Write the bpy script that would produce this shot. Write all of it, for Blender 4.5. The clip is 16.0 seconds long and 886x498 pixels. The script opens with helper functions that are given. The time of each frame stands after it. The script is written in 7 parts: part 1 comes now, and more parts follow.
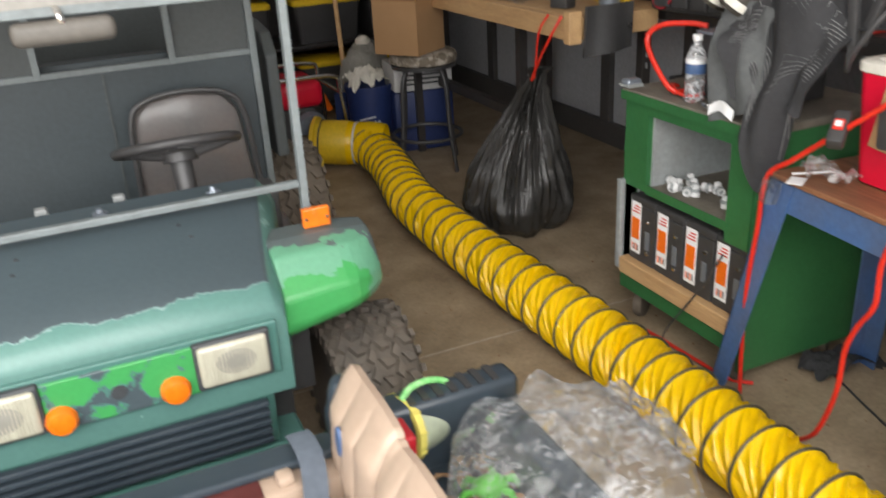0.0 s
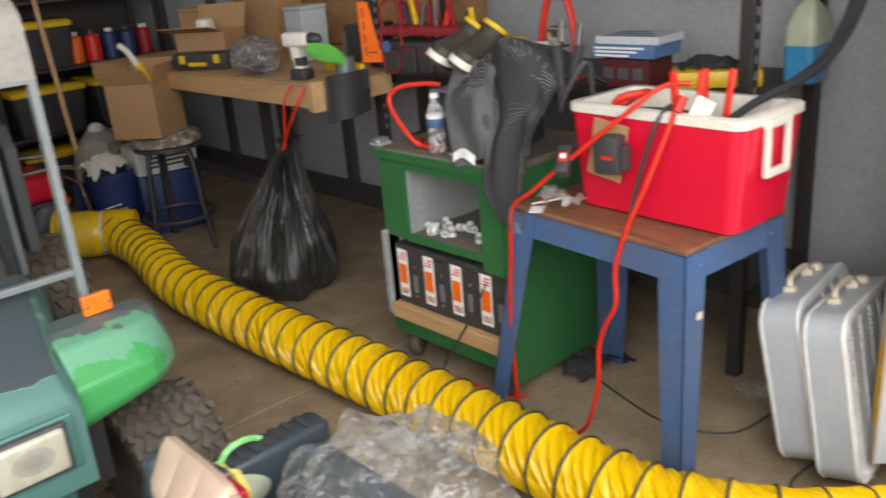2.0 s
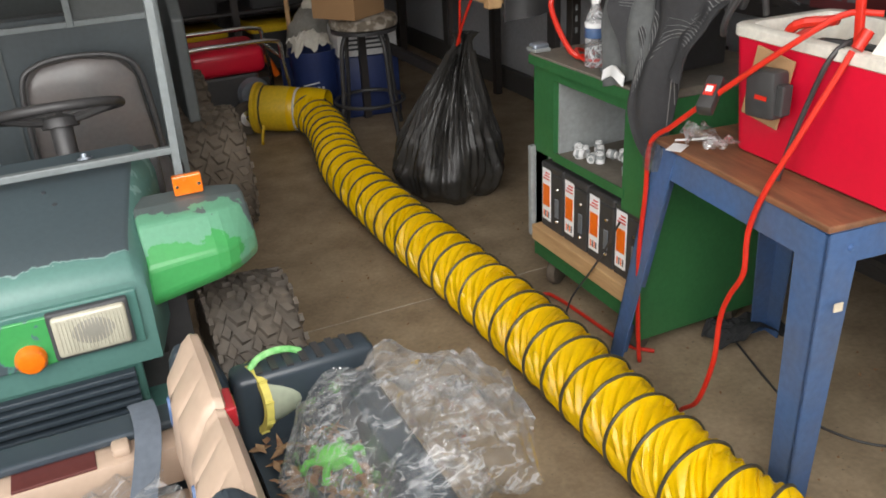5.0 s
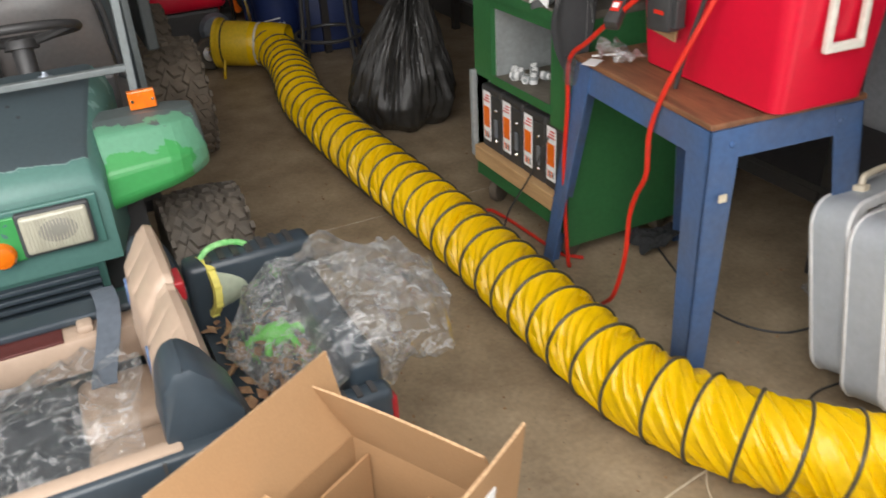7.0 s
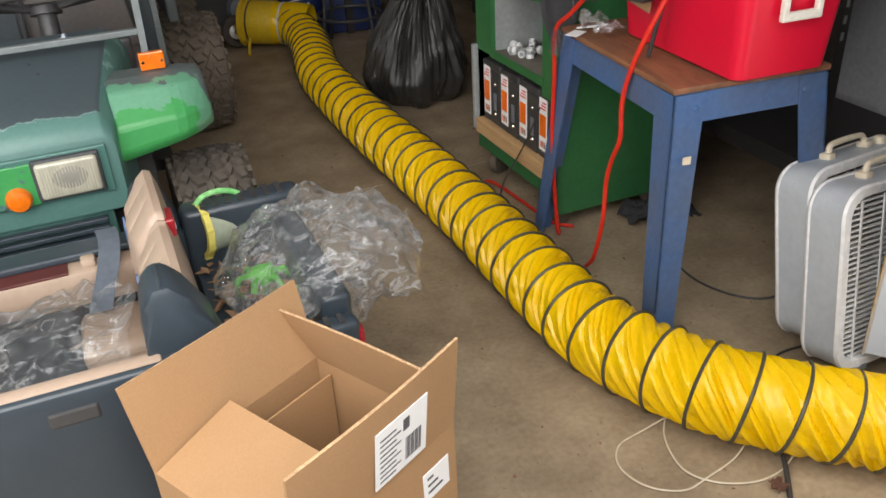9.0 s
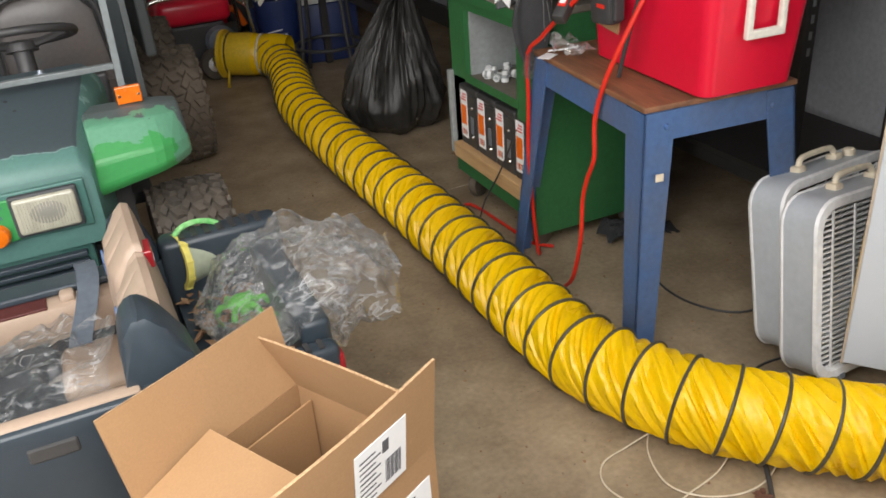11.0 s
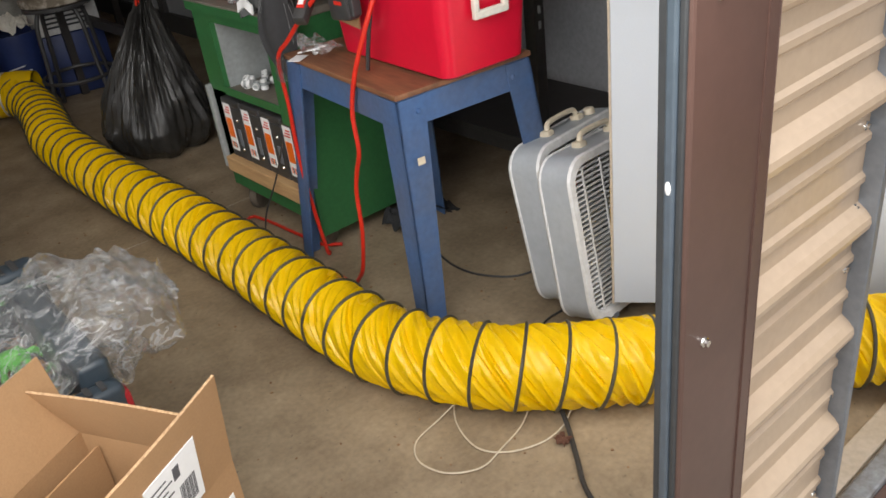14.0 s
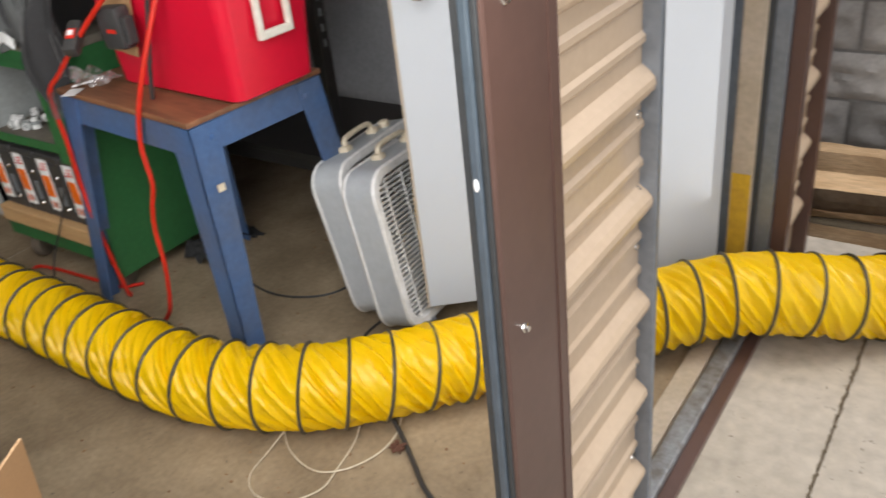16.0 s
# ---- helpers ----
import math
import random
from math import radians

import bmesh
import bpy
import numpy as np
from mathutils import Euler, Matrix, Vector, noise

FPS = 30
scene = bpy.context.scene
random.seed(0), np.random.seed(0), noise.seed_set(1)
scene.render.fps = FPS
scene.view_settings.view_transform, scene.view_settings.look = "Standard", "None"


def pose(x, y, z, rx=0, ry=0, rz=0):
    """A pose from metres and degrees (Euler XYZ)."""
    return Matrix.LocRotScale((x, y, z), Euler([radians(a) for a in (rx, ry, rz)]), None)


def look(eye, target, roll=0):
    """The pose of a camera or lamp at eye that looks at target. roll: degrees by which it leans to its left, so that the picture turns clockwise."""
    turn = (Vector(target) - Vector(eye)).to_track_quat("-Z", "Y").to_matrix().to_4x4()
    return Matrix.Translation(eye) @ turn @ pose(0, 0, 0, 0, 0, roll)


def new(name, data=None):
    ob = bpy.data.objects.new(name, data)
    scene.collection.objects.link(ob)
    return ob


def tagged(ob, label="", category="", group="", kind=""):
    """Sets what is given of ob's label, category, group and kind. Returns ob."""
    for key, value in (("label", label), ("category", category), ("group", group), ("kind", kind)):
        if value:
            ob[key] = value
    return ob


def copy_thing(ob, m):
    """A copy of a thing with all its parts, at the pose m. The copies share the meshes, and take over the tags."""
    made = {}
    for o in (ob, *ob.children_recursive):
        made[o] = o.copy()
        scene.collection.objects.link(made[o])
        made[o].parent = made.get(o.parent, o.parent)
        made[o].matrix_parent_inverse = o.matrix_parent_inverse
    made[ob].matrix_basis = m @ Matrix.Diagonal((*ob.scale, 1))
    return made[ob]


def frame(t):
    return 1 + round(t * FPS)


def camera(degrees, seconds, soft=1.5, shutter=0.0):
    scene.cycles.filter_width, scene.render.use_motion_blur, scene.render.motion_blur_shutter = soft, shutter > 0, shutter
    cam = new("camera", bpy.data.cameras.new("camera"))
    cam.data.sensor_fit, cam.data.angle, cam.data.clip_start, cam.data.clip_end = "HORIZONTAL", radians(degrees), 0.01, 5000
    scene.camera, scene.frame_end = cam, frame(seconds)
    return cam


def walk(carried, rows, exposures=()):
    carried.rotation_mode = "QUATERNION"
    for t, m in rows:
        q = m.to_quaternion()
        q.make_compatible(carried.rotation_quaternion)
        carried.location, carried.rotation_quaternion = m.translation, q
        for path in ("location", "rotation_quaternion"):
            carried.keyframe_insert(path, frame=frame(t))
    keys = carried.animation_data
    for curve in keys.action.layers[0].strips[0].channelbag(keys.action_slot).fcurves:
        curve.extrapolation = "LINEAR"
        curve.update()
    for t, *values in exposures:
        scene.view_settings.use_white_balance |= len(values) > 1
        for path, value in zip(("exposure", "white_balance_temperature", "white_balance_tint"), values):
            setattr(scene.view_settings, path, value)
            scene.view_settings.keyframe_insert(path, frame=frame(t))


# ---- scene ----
cam = camera(55.9, 16.0, soft=1.6, shutter=0.5)
METRES, EYE, TILT, LEAN, TURN = 2.15, 1.55, 0.0, 0.0, -23.4
ROWS = [
    (0.0, 0.0, 0.0, 0.0, -1.34, -23.79, 3.04),
    (0.5, -0.0875, -0.0089, 0.0096, -3.24, -21.36, 3.04),
    (1.0, -0.1218, -0.0317, 0.0094, -10.93, -20.62, 2.86),
    (1.5, -0.1133, -0.0426, 0.0105, -16.31, -20.34, 3.49),
    (2.0, -0.0477, -0.0612, 0.0088, -20.15, -20.37, 4.56),
    (2.5, 0.0302, -0.0885, 0.0047, -22.63, -21.43, 5.22),
    (3.0, 0.0626, -0.0925, 0.0042, -21.66, -22.14, 5.09),
    (3.5, 0.0522, -0.0186, 0.0026, -15.45, -22.34, 4.55),
    (6.0, 0.1896, -0.0171, -0.0177, 0.4, -28.27, 2.68),
    (6.5, 0.1655, -0.0752, -0.017, -1.67, -29.06, 2.77),
    (7.0, 0.1933, -0.1074, -0.0177, -3.23, -29.66, 2.86),
    (7.5, 0.2553, -0.1566, -0.0269, -3.95, -30.57, 2.84),
    (8.0, 0.2758, -0.1801, -0.035, -3.53, -31.0, 2.8),
    (8.5, 0.2612, -0.1887, -0.0343, -1.88, -30.73, 2.94),
    (9.0, 0.2596, -0.1888, -0.0303, -0.28, -29.99, 2.78),
    (11.5, 0.2789, -0.2006, -0.0301, -3.57, -28.1, 4.73),
    (12.0, 0.2992, -0.2068, -0.0316, -9.27, -28.64, 5.24),
    (12.5, 0.3206, -0.2193, -0.0333, -14.79, -29.32, 6.08),
    (13.0, 0.3172, -0.2192, -0.033, -18.0, -29.61, 6.43),
    (13.5, 0.3103, -0.2171, -0.033, -18.57, -29.73, 6.47),
    (14.0, 0.3076, -0.2163, -0.0336, -17.96, -29.68, 6.58),
    (14.5, 0.3053, -0.2176, -0.0325, -18.03, -29.57, 6.84),
    (15.0, 0.3085, -0.2193, -0.0333, -20.18, -29.6, 6.97),
    (15.5, 0.3132, -0.2227, -0.0335, -25.51, -29.91, 6.48),
    (16.0, 0.2967, -0.2183, -0.0343, -32.94, -30.04, 5.76),
]
EXPOSURES = [(0.0, 0.34), (1.5, 0.3), (2.5, 0.2), (3.0, 0.12), (3.5, 0.08), (6.0, 0.24), (6.5, 0.14), (8.0, -0.12), (11.5, -0.08), (13.0, -0.16), (16.0, -0.14)]
walk(cam, [(t, pose(0, 0, EYE, TILT, LEAN, TURN) @ pose(METRES * x, METRES * y, METRES * z, 90 + pitch, roll, yaw)) for t, x, y, z, yaw, pitch, roll in ROWS], EXPOSURES)

# ---- world and sun: bright overcast day, light enters by the big door ----
SUN_EL, SUN_AZ = 68.0, 160.0
world = bpy.data.worlds.new("sky")
scene.world = world
world.use_nodes = True
wn = world.node_tree
sky = wn.nodes.new("ShaderNodeTexSky")
sky.sky_type, sky.sun_disc = "NISHITA", False
sky.sun_elevation, sky.sun_rotation = radians(SUN_EL), radians(SUN_AZ)
sky.air_density, sky.dust_density = 1.0, 4.0
haze = wn.nodes.new("ShaderNodeMix")
haze.data_type = "RGBA"
haze.inputs["Factor"].default_value = 0.75
haze.inputs["B"].default_value = (8.0, 8.0, 8.2, 1)
wn.links.new(sky.outputs[0], haze.inputs["A"])
wn.links.new(haze.outputs["Result"], wn.nodes["Background"].inputs["Color"])
wn.nodes["Background"].inputs["Strength"].default_value = 0.15
sun = new("sun", bpy.data.lights.new("sun", "SUN"))
sun.data.energy, sun.data.angle, sun.data.color = 1.3, radians(25), (1.0, 0.96, 0.9)
az = radians(SUN_AZ)
sun.matrix_basis = look((math.sin(az) * 20, math.cos(az) * 20, 20 * math.tan(radians(SUN_EL))), (0, 0, 0))


# lamps added at the wide vehicle opening and entrance door, boosting the sky's light
def opening_light(x0, x1, z0, z1, y, power, tilt=0):
    lamp = new("daylight", bpy.data.lights.new("daylight", "AREA"))
    lamp.data.shape, lamp.data.size, lamp.data.size_y = "RECTANGLE", x1 - x0, z1 - z0
    lamp.data.energy, lamp.data.color = power, (1.0, 0.98, 0.95)
    lamp.matrix_basis = pose((x0 + x1) / 2, y, (z0 + z1) / 2, 90 + tilt, 0, 0)
    return lamp


opening_light(-4.6, 1.05, 1.2, 2.85, -0.35, 205, -14)
opening_light(1.68, 2.54, 0.35, 2.08, -0.05, 3)


# ---- materials ----
def mat(name, col, rough=0.6, metal=0.0, col2=None, big=1.5, amount=0.5, grain=60.0, grain_amount=0.12, bump=0.15,
        bump_scale=None, spec=0.5, coat=0.0, sharp=0.15, stretch=(1, 1, 1), alpha=1.0, trans=0.0, rand=0.0):
    """A surface with broad stains of a second colour, fine grain and fine relief."""
    m = bpy.data.materials.new(name)
    m.use_nodes = True
    nt = m.node_tree
    N, L = nt.nodes, nt.links
    p = N["Principled BSDF"]
    tc = N.new("ShaderNodeTexCoord")
    mp = N.new("ShaderNodeMapping")
    mp.inputs["Scale"].default_value = stretch
    L.new(tc.outputs["Object"], mp.inputs["Vector"])
    n1 = N.new("ShaderNodeTexNoise")
    n1.inputs["Scale"].default_value, n1.inputs["Detail"].default_value, n1.inputs["Roughness"].default_value = big, 7, 0.62
    n2 = N.new("ShaderNodeTexNoise")
    n2.inputs["Scale"].default_value, n2.inputs["Detail"].default_value = grain, 4
    for n in (n1, n2):
        L.new(mp.outputs[0], n.inputs["Vector"])
    r1 = N.new("ShaderNodeValToRGB")
    r1.color_ramp.elements[0].position, r1.color_ramp.elements[1].position = 0.5 - sharp, 0.5 + sharp
    L.new(n1.outputs["Fac"], r1.inputs[0])
    mul = N.new("ShaderNodeMath")
    mul.operation = "MULTIPLY"
    mul.inputs[1].default_value = amount
    L.new(r1.outputs[0], mul.inputs[0])
    mx = N.new("ShaderNodeMix")
    mx.data_type = "RGBA"
    c2 = col2 or tuple(c * 0.6 for c in col)
    mx.inputs["A"].default_value, mx.inputs["B"].default_value = (*col, 1), (*c2, 1)
    L.new(mul.outputs[0], mx.inputs["Factor"])
    hv = N.new("ShaderNodeHueSaturation")
    L.new(mx.outputs["Result"], hv.inputs["Color"])
    mr = N.new("ShaderNodeMapRange")
    mr.inputs["From Min"].default_value, mr.inputs["From Max"].default_value = 0.25, 0.75
    mr.inputs["To Min"].default_value, mr.inputs["To Max"].default_value = 1 - grain_amount, 1 + grain_amount
    L.new(n2.outputs["Fac"], mr.inputs["Value"])
    if rand:
        oi = N.new("ShaderNodeObjectInfo")
        rr = N.new("ShaderNodeMapRange")
        rr.inputs["To Min"].default_value, rr.inputs["To Max"].default_value = 1 - rand, 1 + rand
        L.new(oi.outputs["Random"], rr.inputs["Value"])
        mm = N.new("ShaderNodeMath")
        mm.operation = "MULTIPLY"
        L.new(rr.outputs[0], mm.inputs[0])
        L.new(mr.outputs[0], mm.inputs[1])
        L.new(mm.outputs[0], hv.inputs["Value"])
    else:
        L.new(mr.outputs[0], hv.inputs["Value"])
    L.new(hv.outputs[0], p.inputs["Base Color"])
    ro = N.new("ShaderNodeMapRange")
    ro.inputs["To Min"].default_value, ro.inputs["To Max"].default_value = max(rough - 0.12, 0.03), min(rough + 0.12, 1)
    L.new(n1.outputs["Fac"], ro.inputs["Value"])
    L.new(ro.outputs[0], p.inputs["Roughness"])
    p.inputs["Metallic"].default_value = metal
    p.inputs["Specular IOR Level"].default_value = spec
    p.inputs["Coat Weight"].default_value = coat
    p.inputs["Transmission Weight"].default_value = trans
    p.inputs["Alpha"].default_value = alpha
    if bump:
        b = N.new("ShaderNodeBump")
        b.inputs["Strength"].default_value, b.inputs["Distance"].default_value = bump, 0.004
        if bump_scale:
            n3 = N.new("ShaderNodeTexNoise")
            n3.inputs["Scale"].default_value, n3.inputs["Detail"].default_value = bump_scale, 5
            L.new(mp.outputs[0], n3.inputs["Vector"])
            L.new(n3.outputs["Fac"], b.inputs["Height"])
        else:
            L.new(n2.outputs["Fac"], b.inputs["Height"])
        L.new(b.outputs[0], p.inputs["Normal"])
    return m


CONCRETE = mat("concrete", (0.385, 0.30, 0.20), 0.55, col2=(0.185, 0.136, 0.085), big=4.2, amount=0.8, grain=60, grain_amount=0.15, bump=0.2, sharp=0.17)


def speckle(m, scale, cut, dark):
    """Small dark specks and pits over a finished surface."""
    N, L = m.node_tree.nodes, m.node_tree.links
    p = N["Principled BSDF"]
    base = p.inputs["Base Color"].links[0].from_socket
    tc = N.new("ShaderNodeTexCoord")
    n = N.new("ShaderNodeTexNoise")
    n.inputs["Scale"].default_value, n.inputs["Detail"].default_value, n.inputs["Roughness"].default_value = scale, 3, 0.7
    L.new(tc.outputs["Object"], n.inputs["Vector"])
    mr = N.new("ShaderNodeMapRange")
    mr.inputs["From Min"].default_value, mr.inputs["From Max"].default_value = cut, cut + 0.05
    mr.inputs["To Min"].default_value, mr.inputs["To Max"].default_value = 0.0, 0.8
    L.new(n.outputs["Fac"], mr.inputs["Value"])
    mx = N.new("ShaderNodeMix")
    mx.data_type = "RGBA"
    mx.inputs["B"].default_value = (*dark, 1)
    L.new(mr.outputs[0], mx.inputs["Factor"])
    L.new(base, mx.inputs["A"])
    L.new(mx.outputs["Result"], p.inputs["Base Color"])
    return m


speckle(CONCRETE, 55, 0.66, (0.11, 0.085, 0.06))
APRON = mat("apron_concrete", (0.54, 0.485, 0.415), 0.75, col2=(0.33, 0.285, 0.22), big=1.7, amount=0.75, grain=26, grain_amount=0.16, bump=0.35, bump_scale=90, sharp=0.2)
speckle(APRON, 38, 0.66, (0.20, 0.17, 0.135))
SOIL = mat("soil", (0.16, 0.12, 0.08), 0.95, col2=(0.09, 0.08, 0.05), big=3, bump=0.6)
LINER = mat("wall_liner", (0.46, 0.47, 0.50), 0.5, col2=(0.37, 0.375, 0.395), big=1.2, amount=0.5, bump=0.05)
CEIL = mat("ceiling_sheet", (0.72, 0.72, 0.72), 0.6, bump=0.05)
STEEL_DK = mat("dark_steel", (0.045, 0.042, 0.042), 0.5, 0.4, col2=(0.07, 0.055, 0.045), amount=0.5, bump=0.05)
SIDING = mat("tan_siding", (0.55, 0.425, 0.305), 0.24, col2=(0.49, 0.365, 0.26), spec=0.6, big=2.5, amount=0.5, grain_amount=0.04, bump=0.02)
BROWN = mat("brown_trim", (0.105, 0.058, 0.047), 0.34, col2=(0.075, 0.045, 0.037), big=4, grain_amount=0.06, bump=0.03)
GALV = mat("galvanised_edge", (0.24, 0.27, 0.31), 0.38, 0.5, col2=(0.17, 0.19, 0.225), big=6, bump=0.04)
GALVDIRT = mat("scuffed_aluminium", (0.34, 0.36, 0.38), 0.45, 0.45, col2=(0.13, 0.105, 0.085), big=22, amount=0.8, sharp=0.16, bump=0.3)
RUBBER = mat("rubber_seal", (0.035, 0.04, 0.045), 0.55, col2=(0.06, 0.06, 0.06), big=9, bump=0.1)
BLUEGREY = mat("seal_face", (0.075, 0.10, 0.125), 0.4, col2=(0.08, 0.10, 0.13), big=8, bump=0.04)
DOORWHITE = mat("white_door_skin", (0.56, 0.595, 0.645), 0.38, col2=(0.50, 0.535, 0.58), big=2, amount=0.4, grain=300, grain_amount=0.03, bump=0.06)
EDGEWOOD = mat("door_edge", (0.50, 0.42, 0.33), 0.6, col2=(0.36, 0.29, 0.2), big=8, bump=0.1)
CHROME = mat("chrome", (0.75, 0.74, 0.72), 0.18, 1.0, big=8, amount=0.2, grain_amount=0.03, bump=0)
HOSE_Y = mat("yellow_vinyl", (0.82, 0.525, 0.0015), 0.25, col2=(0.75, 0.445, 0.001), big=5, amount=0.55, grain=150, grain_amount=0.05, bump=0.8, bump_scale=38, spec=0.36, sharp=0.25)
HOOP = mat("black_hoop", (0.035, 0.03, 0.022), 0.45, col2=(0.16, 0.14, 0.09), big=14, amount=0.35, bump=0.1)
CARD = mat("cardboard", (0.365, 0.212, 0.102), 0.8, col2=(0.31, 0.178, 0.082), big=4, amount=0.5, grain=220, grain_amount=0.06, bump=0.1)
CARD_E = mat("cardboard_edge", (0.55, 0.36, 0.20), 0.9, col2=(0.28, 0.16, 0.08), big=160, amount=0.8, bump=0.4)
PAPER = mat("paper_label", (0.80, 0.80, 0.80), 0.6, col2=(0.74, 0.74, 0.74), big=6, amount=0.3, grain_amount=0.03, bump=0.02)
INK = mat("printed_ink", (0.09, 0.09, 0.10), 0.6, grain_amount=0.1, bump=0)
GREEN = mat("green_enamel", (0.032, 0.14, 0.045), 0.45, col2=(0.022, 0.10, 0.034), big=2.5, amount=0.6, grain=70, grain_amount=0.1, bump=0.08)
GREYIN = mat("grey_enamel", (0.29, 0.31, 0.31), 0.5, col2=(0.22, 0.22, 0.21), big=5, amount=0.6, bump=0.08)
WORKTOP = mat("dusty_top", (0.11, 0.095, 0.075), 0.75, col2=(0.20, 0.175, 0.14), big=7, amount=0.7, bump=0.2)
BLUE = mat("blue_paint", (0.055, 0.125, 0.29), 0.5, col2=(0.085, 0.11, 0.17), big=4, amount=0.8, grain=60, grain_amount=0.12, bump=0.1)
TOPWOOD = mat("stained_board", (0.26, 0.115, 0.055), 0.55, col2=(0.10, 0.05, 0.03), big=5, amount=0.75, grain=40, grain_amount=0.2, bump=0.15, stretch=(6, 1, 6))
RED = mat("red_plastic", (0.66, 0.008, 0.035), 0.33, col2=(0.58, 0.006, 0.03), big=3, amount=0.4, grain_amount=0.03, bump=0.03)
REDCORD = mat("red_cord", (0.62, 0.026, 0.012), 0.4, col2=(0.55, 0.02, 0.01), big=8, bump=0.05)
COOLWHITE = mat("cooler_white", (0.72, 0.69, 0.62), 0.45, col2=(0.60, 0.56, 0.48), big=6, bump=0.04)
FANGREY = mat("fan_grey", (0.44, 0.47, 0.50), 0.38, col2=(0.33, 0.35, 0.37), big=6, amount=0.55, grain_amount=0.05, bump=0.04)
FANWHITE = mat("fan_white", (0.70, 0.70, 0.70), 0.4, col2=(0.52, 0.51, 0.48), big=9, amount=0.5, bump=0.05)
IVORY = mat("ivory_plastic", (0.68, 0.60, 0.46), 0.4, col2=(0.6, 0.5, 0.36), big=9, bump=0.03)
BAG = mat("black_polythene", (0.028, 0.027, 0.025), 0.24, col2=(0.034, 0.032, 0.03), big=6, bump=1.0, bump_scale=120, spec=0.6, stretch=(1.6, 1.6, 0.55))
BLACKP = mat("black_plastic", (0.045, 0.044, 0.045), 0.45, col2=(0.035, 0.034, 0.033), big=6, bump=0.06)
WOOD = mat("pine_wood", (0.52, 0.33, 0.16), 0.6, col2=(0.38, 0.22, 0.10), big=4, amount=0.6, grain=30, grain_amount=0.12, bump=0.12, stretch=(5, 0.6, 5))
OSB = mat("board_back", (0.42, 0.24, 0.11), 0.75, col2=(0.28, 0.15, 0.06), big=9, amount=0.7, bump=0.2)
# flat yellow that stands in for the duct mirrored in glossy edges
DUCT_REFLECTION = mat("painted_duct_reflection", (0.62, 0.38, 0.03), 0.5, col2=(0.42, 0.25, 0.04), big=12, amount=0.7, bump=0.1)
YEL = mat("yellow_plastic", (0.75, 0.50, 0.02), 0.45, bump=0.03)
ORANGE = mat("orange_plastic", (0.85, 0.16, 0.01), 0.42, col2=(0.7, 0.11, 0.01), big=8, amount=0.4, bump=0.03)


def worn_paint(name, cols, scale=6.0, cuts=(0.45, 0.55), rough=0.4, ramp_axis=None, edge=(0.0, 1.0)):
    """Layered old paint: ragged flakes of each colour over the one below, pushed along one axis of the part."""
    m = mat(name, cols[0], rough, grain=80, grain_amount=0.06, amount=0.15, bump=0.06)
    N, L = m.node_tree.nodes, m.node_tree.links
    p = N["Principled BSDF"]
    tc = N.new("ShaderNodeTexCoord")
    n = N.new("ShaderNodeTexNoise")
    n.inputs["Scale"].default_value, n.inputs["Detail"].default_value, n.inputs["Roughness"].default_value = scale, 9, 0.6
    L.new(tc.outputs["Object"], n.inputs["Vector"])
    value = n.outputs["Fac"]
    if ramp_axis is not None:
        sp = N.new("ShaderNodeSeparateXYZ")
        L.new(tc.outputs["Object"], sp.inputs[0])
        mr = N.new("ShaderNodeMapRange")
        mr.inputs["From Min"].default_value, mr.inputs["From Max"].default_value = edge
        mr.inputs["To Min"].default_value, mr.inputs["To Max"].default_value = -0.5, 0.5
        L.new(sp.outputs[ramp_axis], mr.inputs["Value"])
        ad = N.new("ShaderNodeMath")
        ad.operation = "ADD"
        L.new(value, ad.inputs[0])
        L.new(mr.outputs[0], ad.inputs[1])
        value = ad.outputs[0]
    ramp = N.new("ShaderNodeValToRGB")
    ramp.color_ramp.interpolation = "CONSTANT"
    e = ramp.color_ramp.elements
    e[0].position, e[0].color = 0.0, (*cols[0], 1)
    e[1].position, e[1].color = cuts[0], (*cols[1], 1)
    for c, k in zip(cols[2:], cuts[1:]):
        q = e.new(k)
        q.color = (*c, 1)
    L.new(value, ramp.inputs[0])
    base = p.inputs["Base Color"].links[0].from_node
    L.new(ramp.outputs[0], base.inputs["Color"])
    return m


SKIRT = mat("dark_skirt", (0.085, 0.08, 0.078), 0.6, col2=(0.05, 0.047, 0.045), bump=0.08)
SLATE = (0.055, 0.075, 0.085)
TEALC = (0.065, 0.16, 0.138)
GREENC = (0.045, 0.27, 0.075)
HOODP = worn_paint("worn_hood_paint", ((0.085, 0.19, 0.165), (0.20, 0.30, 0.28), SLATE), 18.0, (0.29, 0.34), 0.36, 1, (-0.935, -0.865))
HOODSIDE = worn_paint("worn_hood_side", ((0.17, 0.28, 0.255), (0.075, 0.165, 0.145)), 7.0, (0.36,), 0.36)
TEAL = worn_paint("teal_paint", (TEALC, (0.045, 0.13, 0.11)), 5.0, (0.6,), 0.36)
GRILLEP = worn_paint("worn_green_panel", (SLATE, TEALC, GREENC), 14.0, (0.43, 0.47), 0.4)
FENDERP = worn_paint("worn_fender_paint", (GREENC, (0.11, 0.29, 0.18), (0.085, 0.105, 0.105)), 14.0, (0.50, 0.83), 0.34, 1, (-1.0, -0.76))
CABGREY = mat("cab_grey_paint", (0.058, 0.066, 0.066), 0.5, col2=(0.042, 0.049, 0.05), big=3, amount=0.5, bump=0.05)
CABBLUE = mat("cab_dark_panel", (0.043, 0.056, 0.062), 0.5, col2=(0.034, 0.043, 0.047), big=3, amount=0.5, bump=0.05)
TUBEP = mat("grey_tube_paint", (0.17, 0.195, 0.20), 0.45, col2=(0.12, 0.13, 0.13), big=9, bump=0.05)
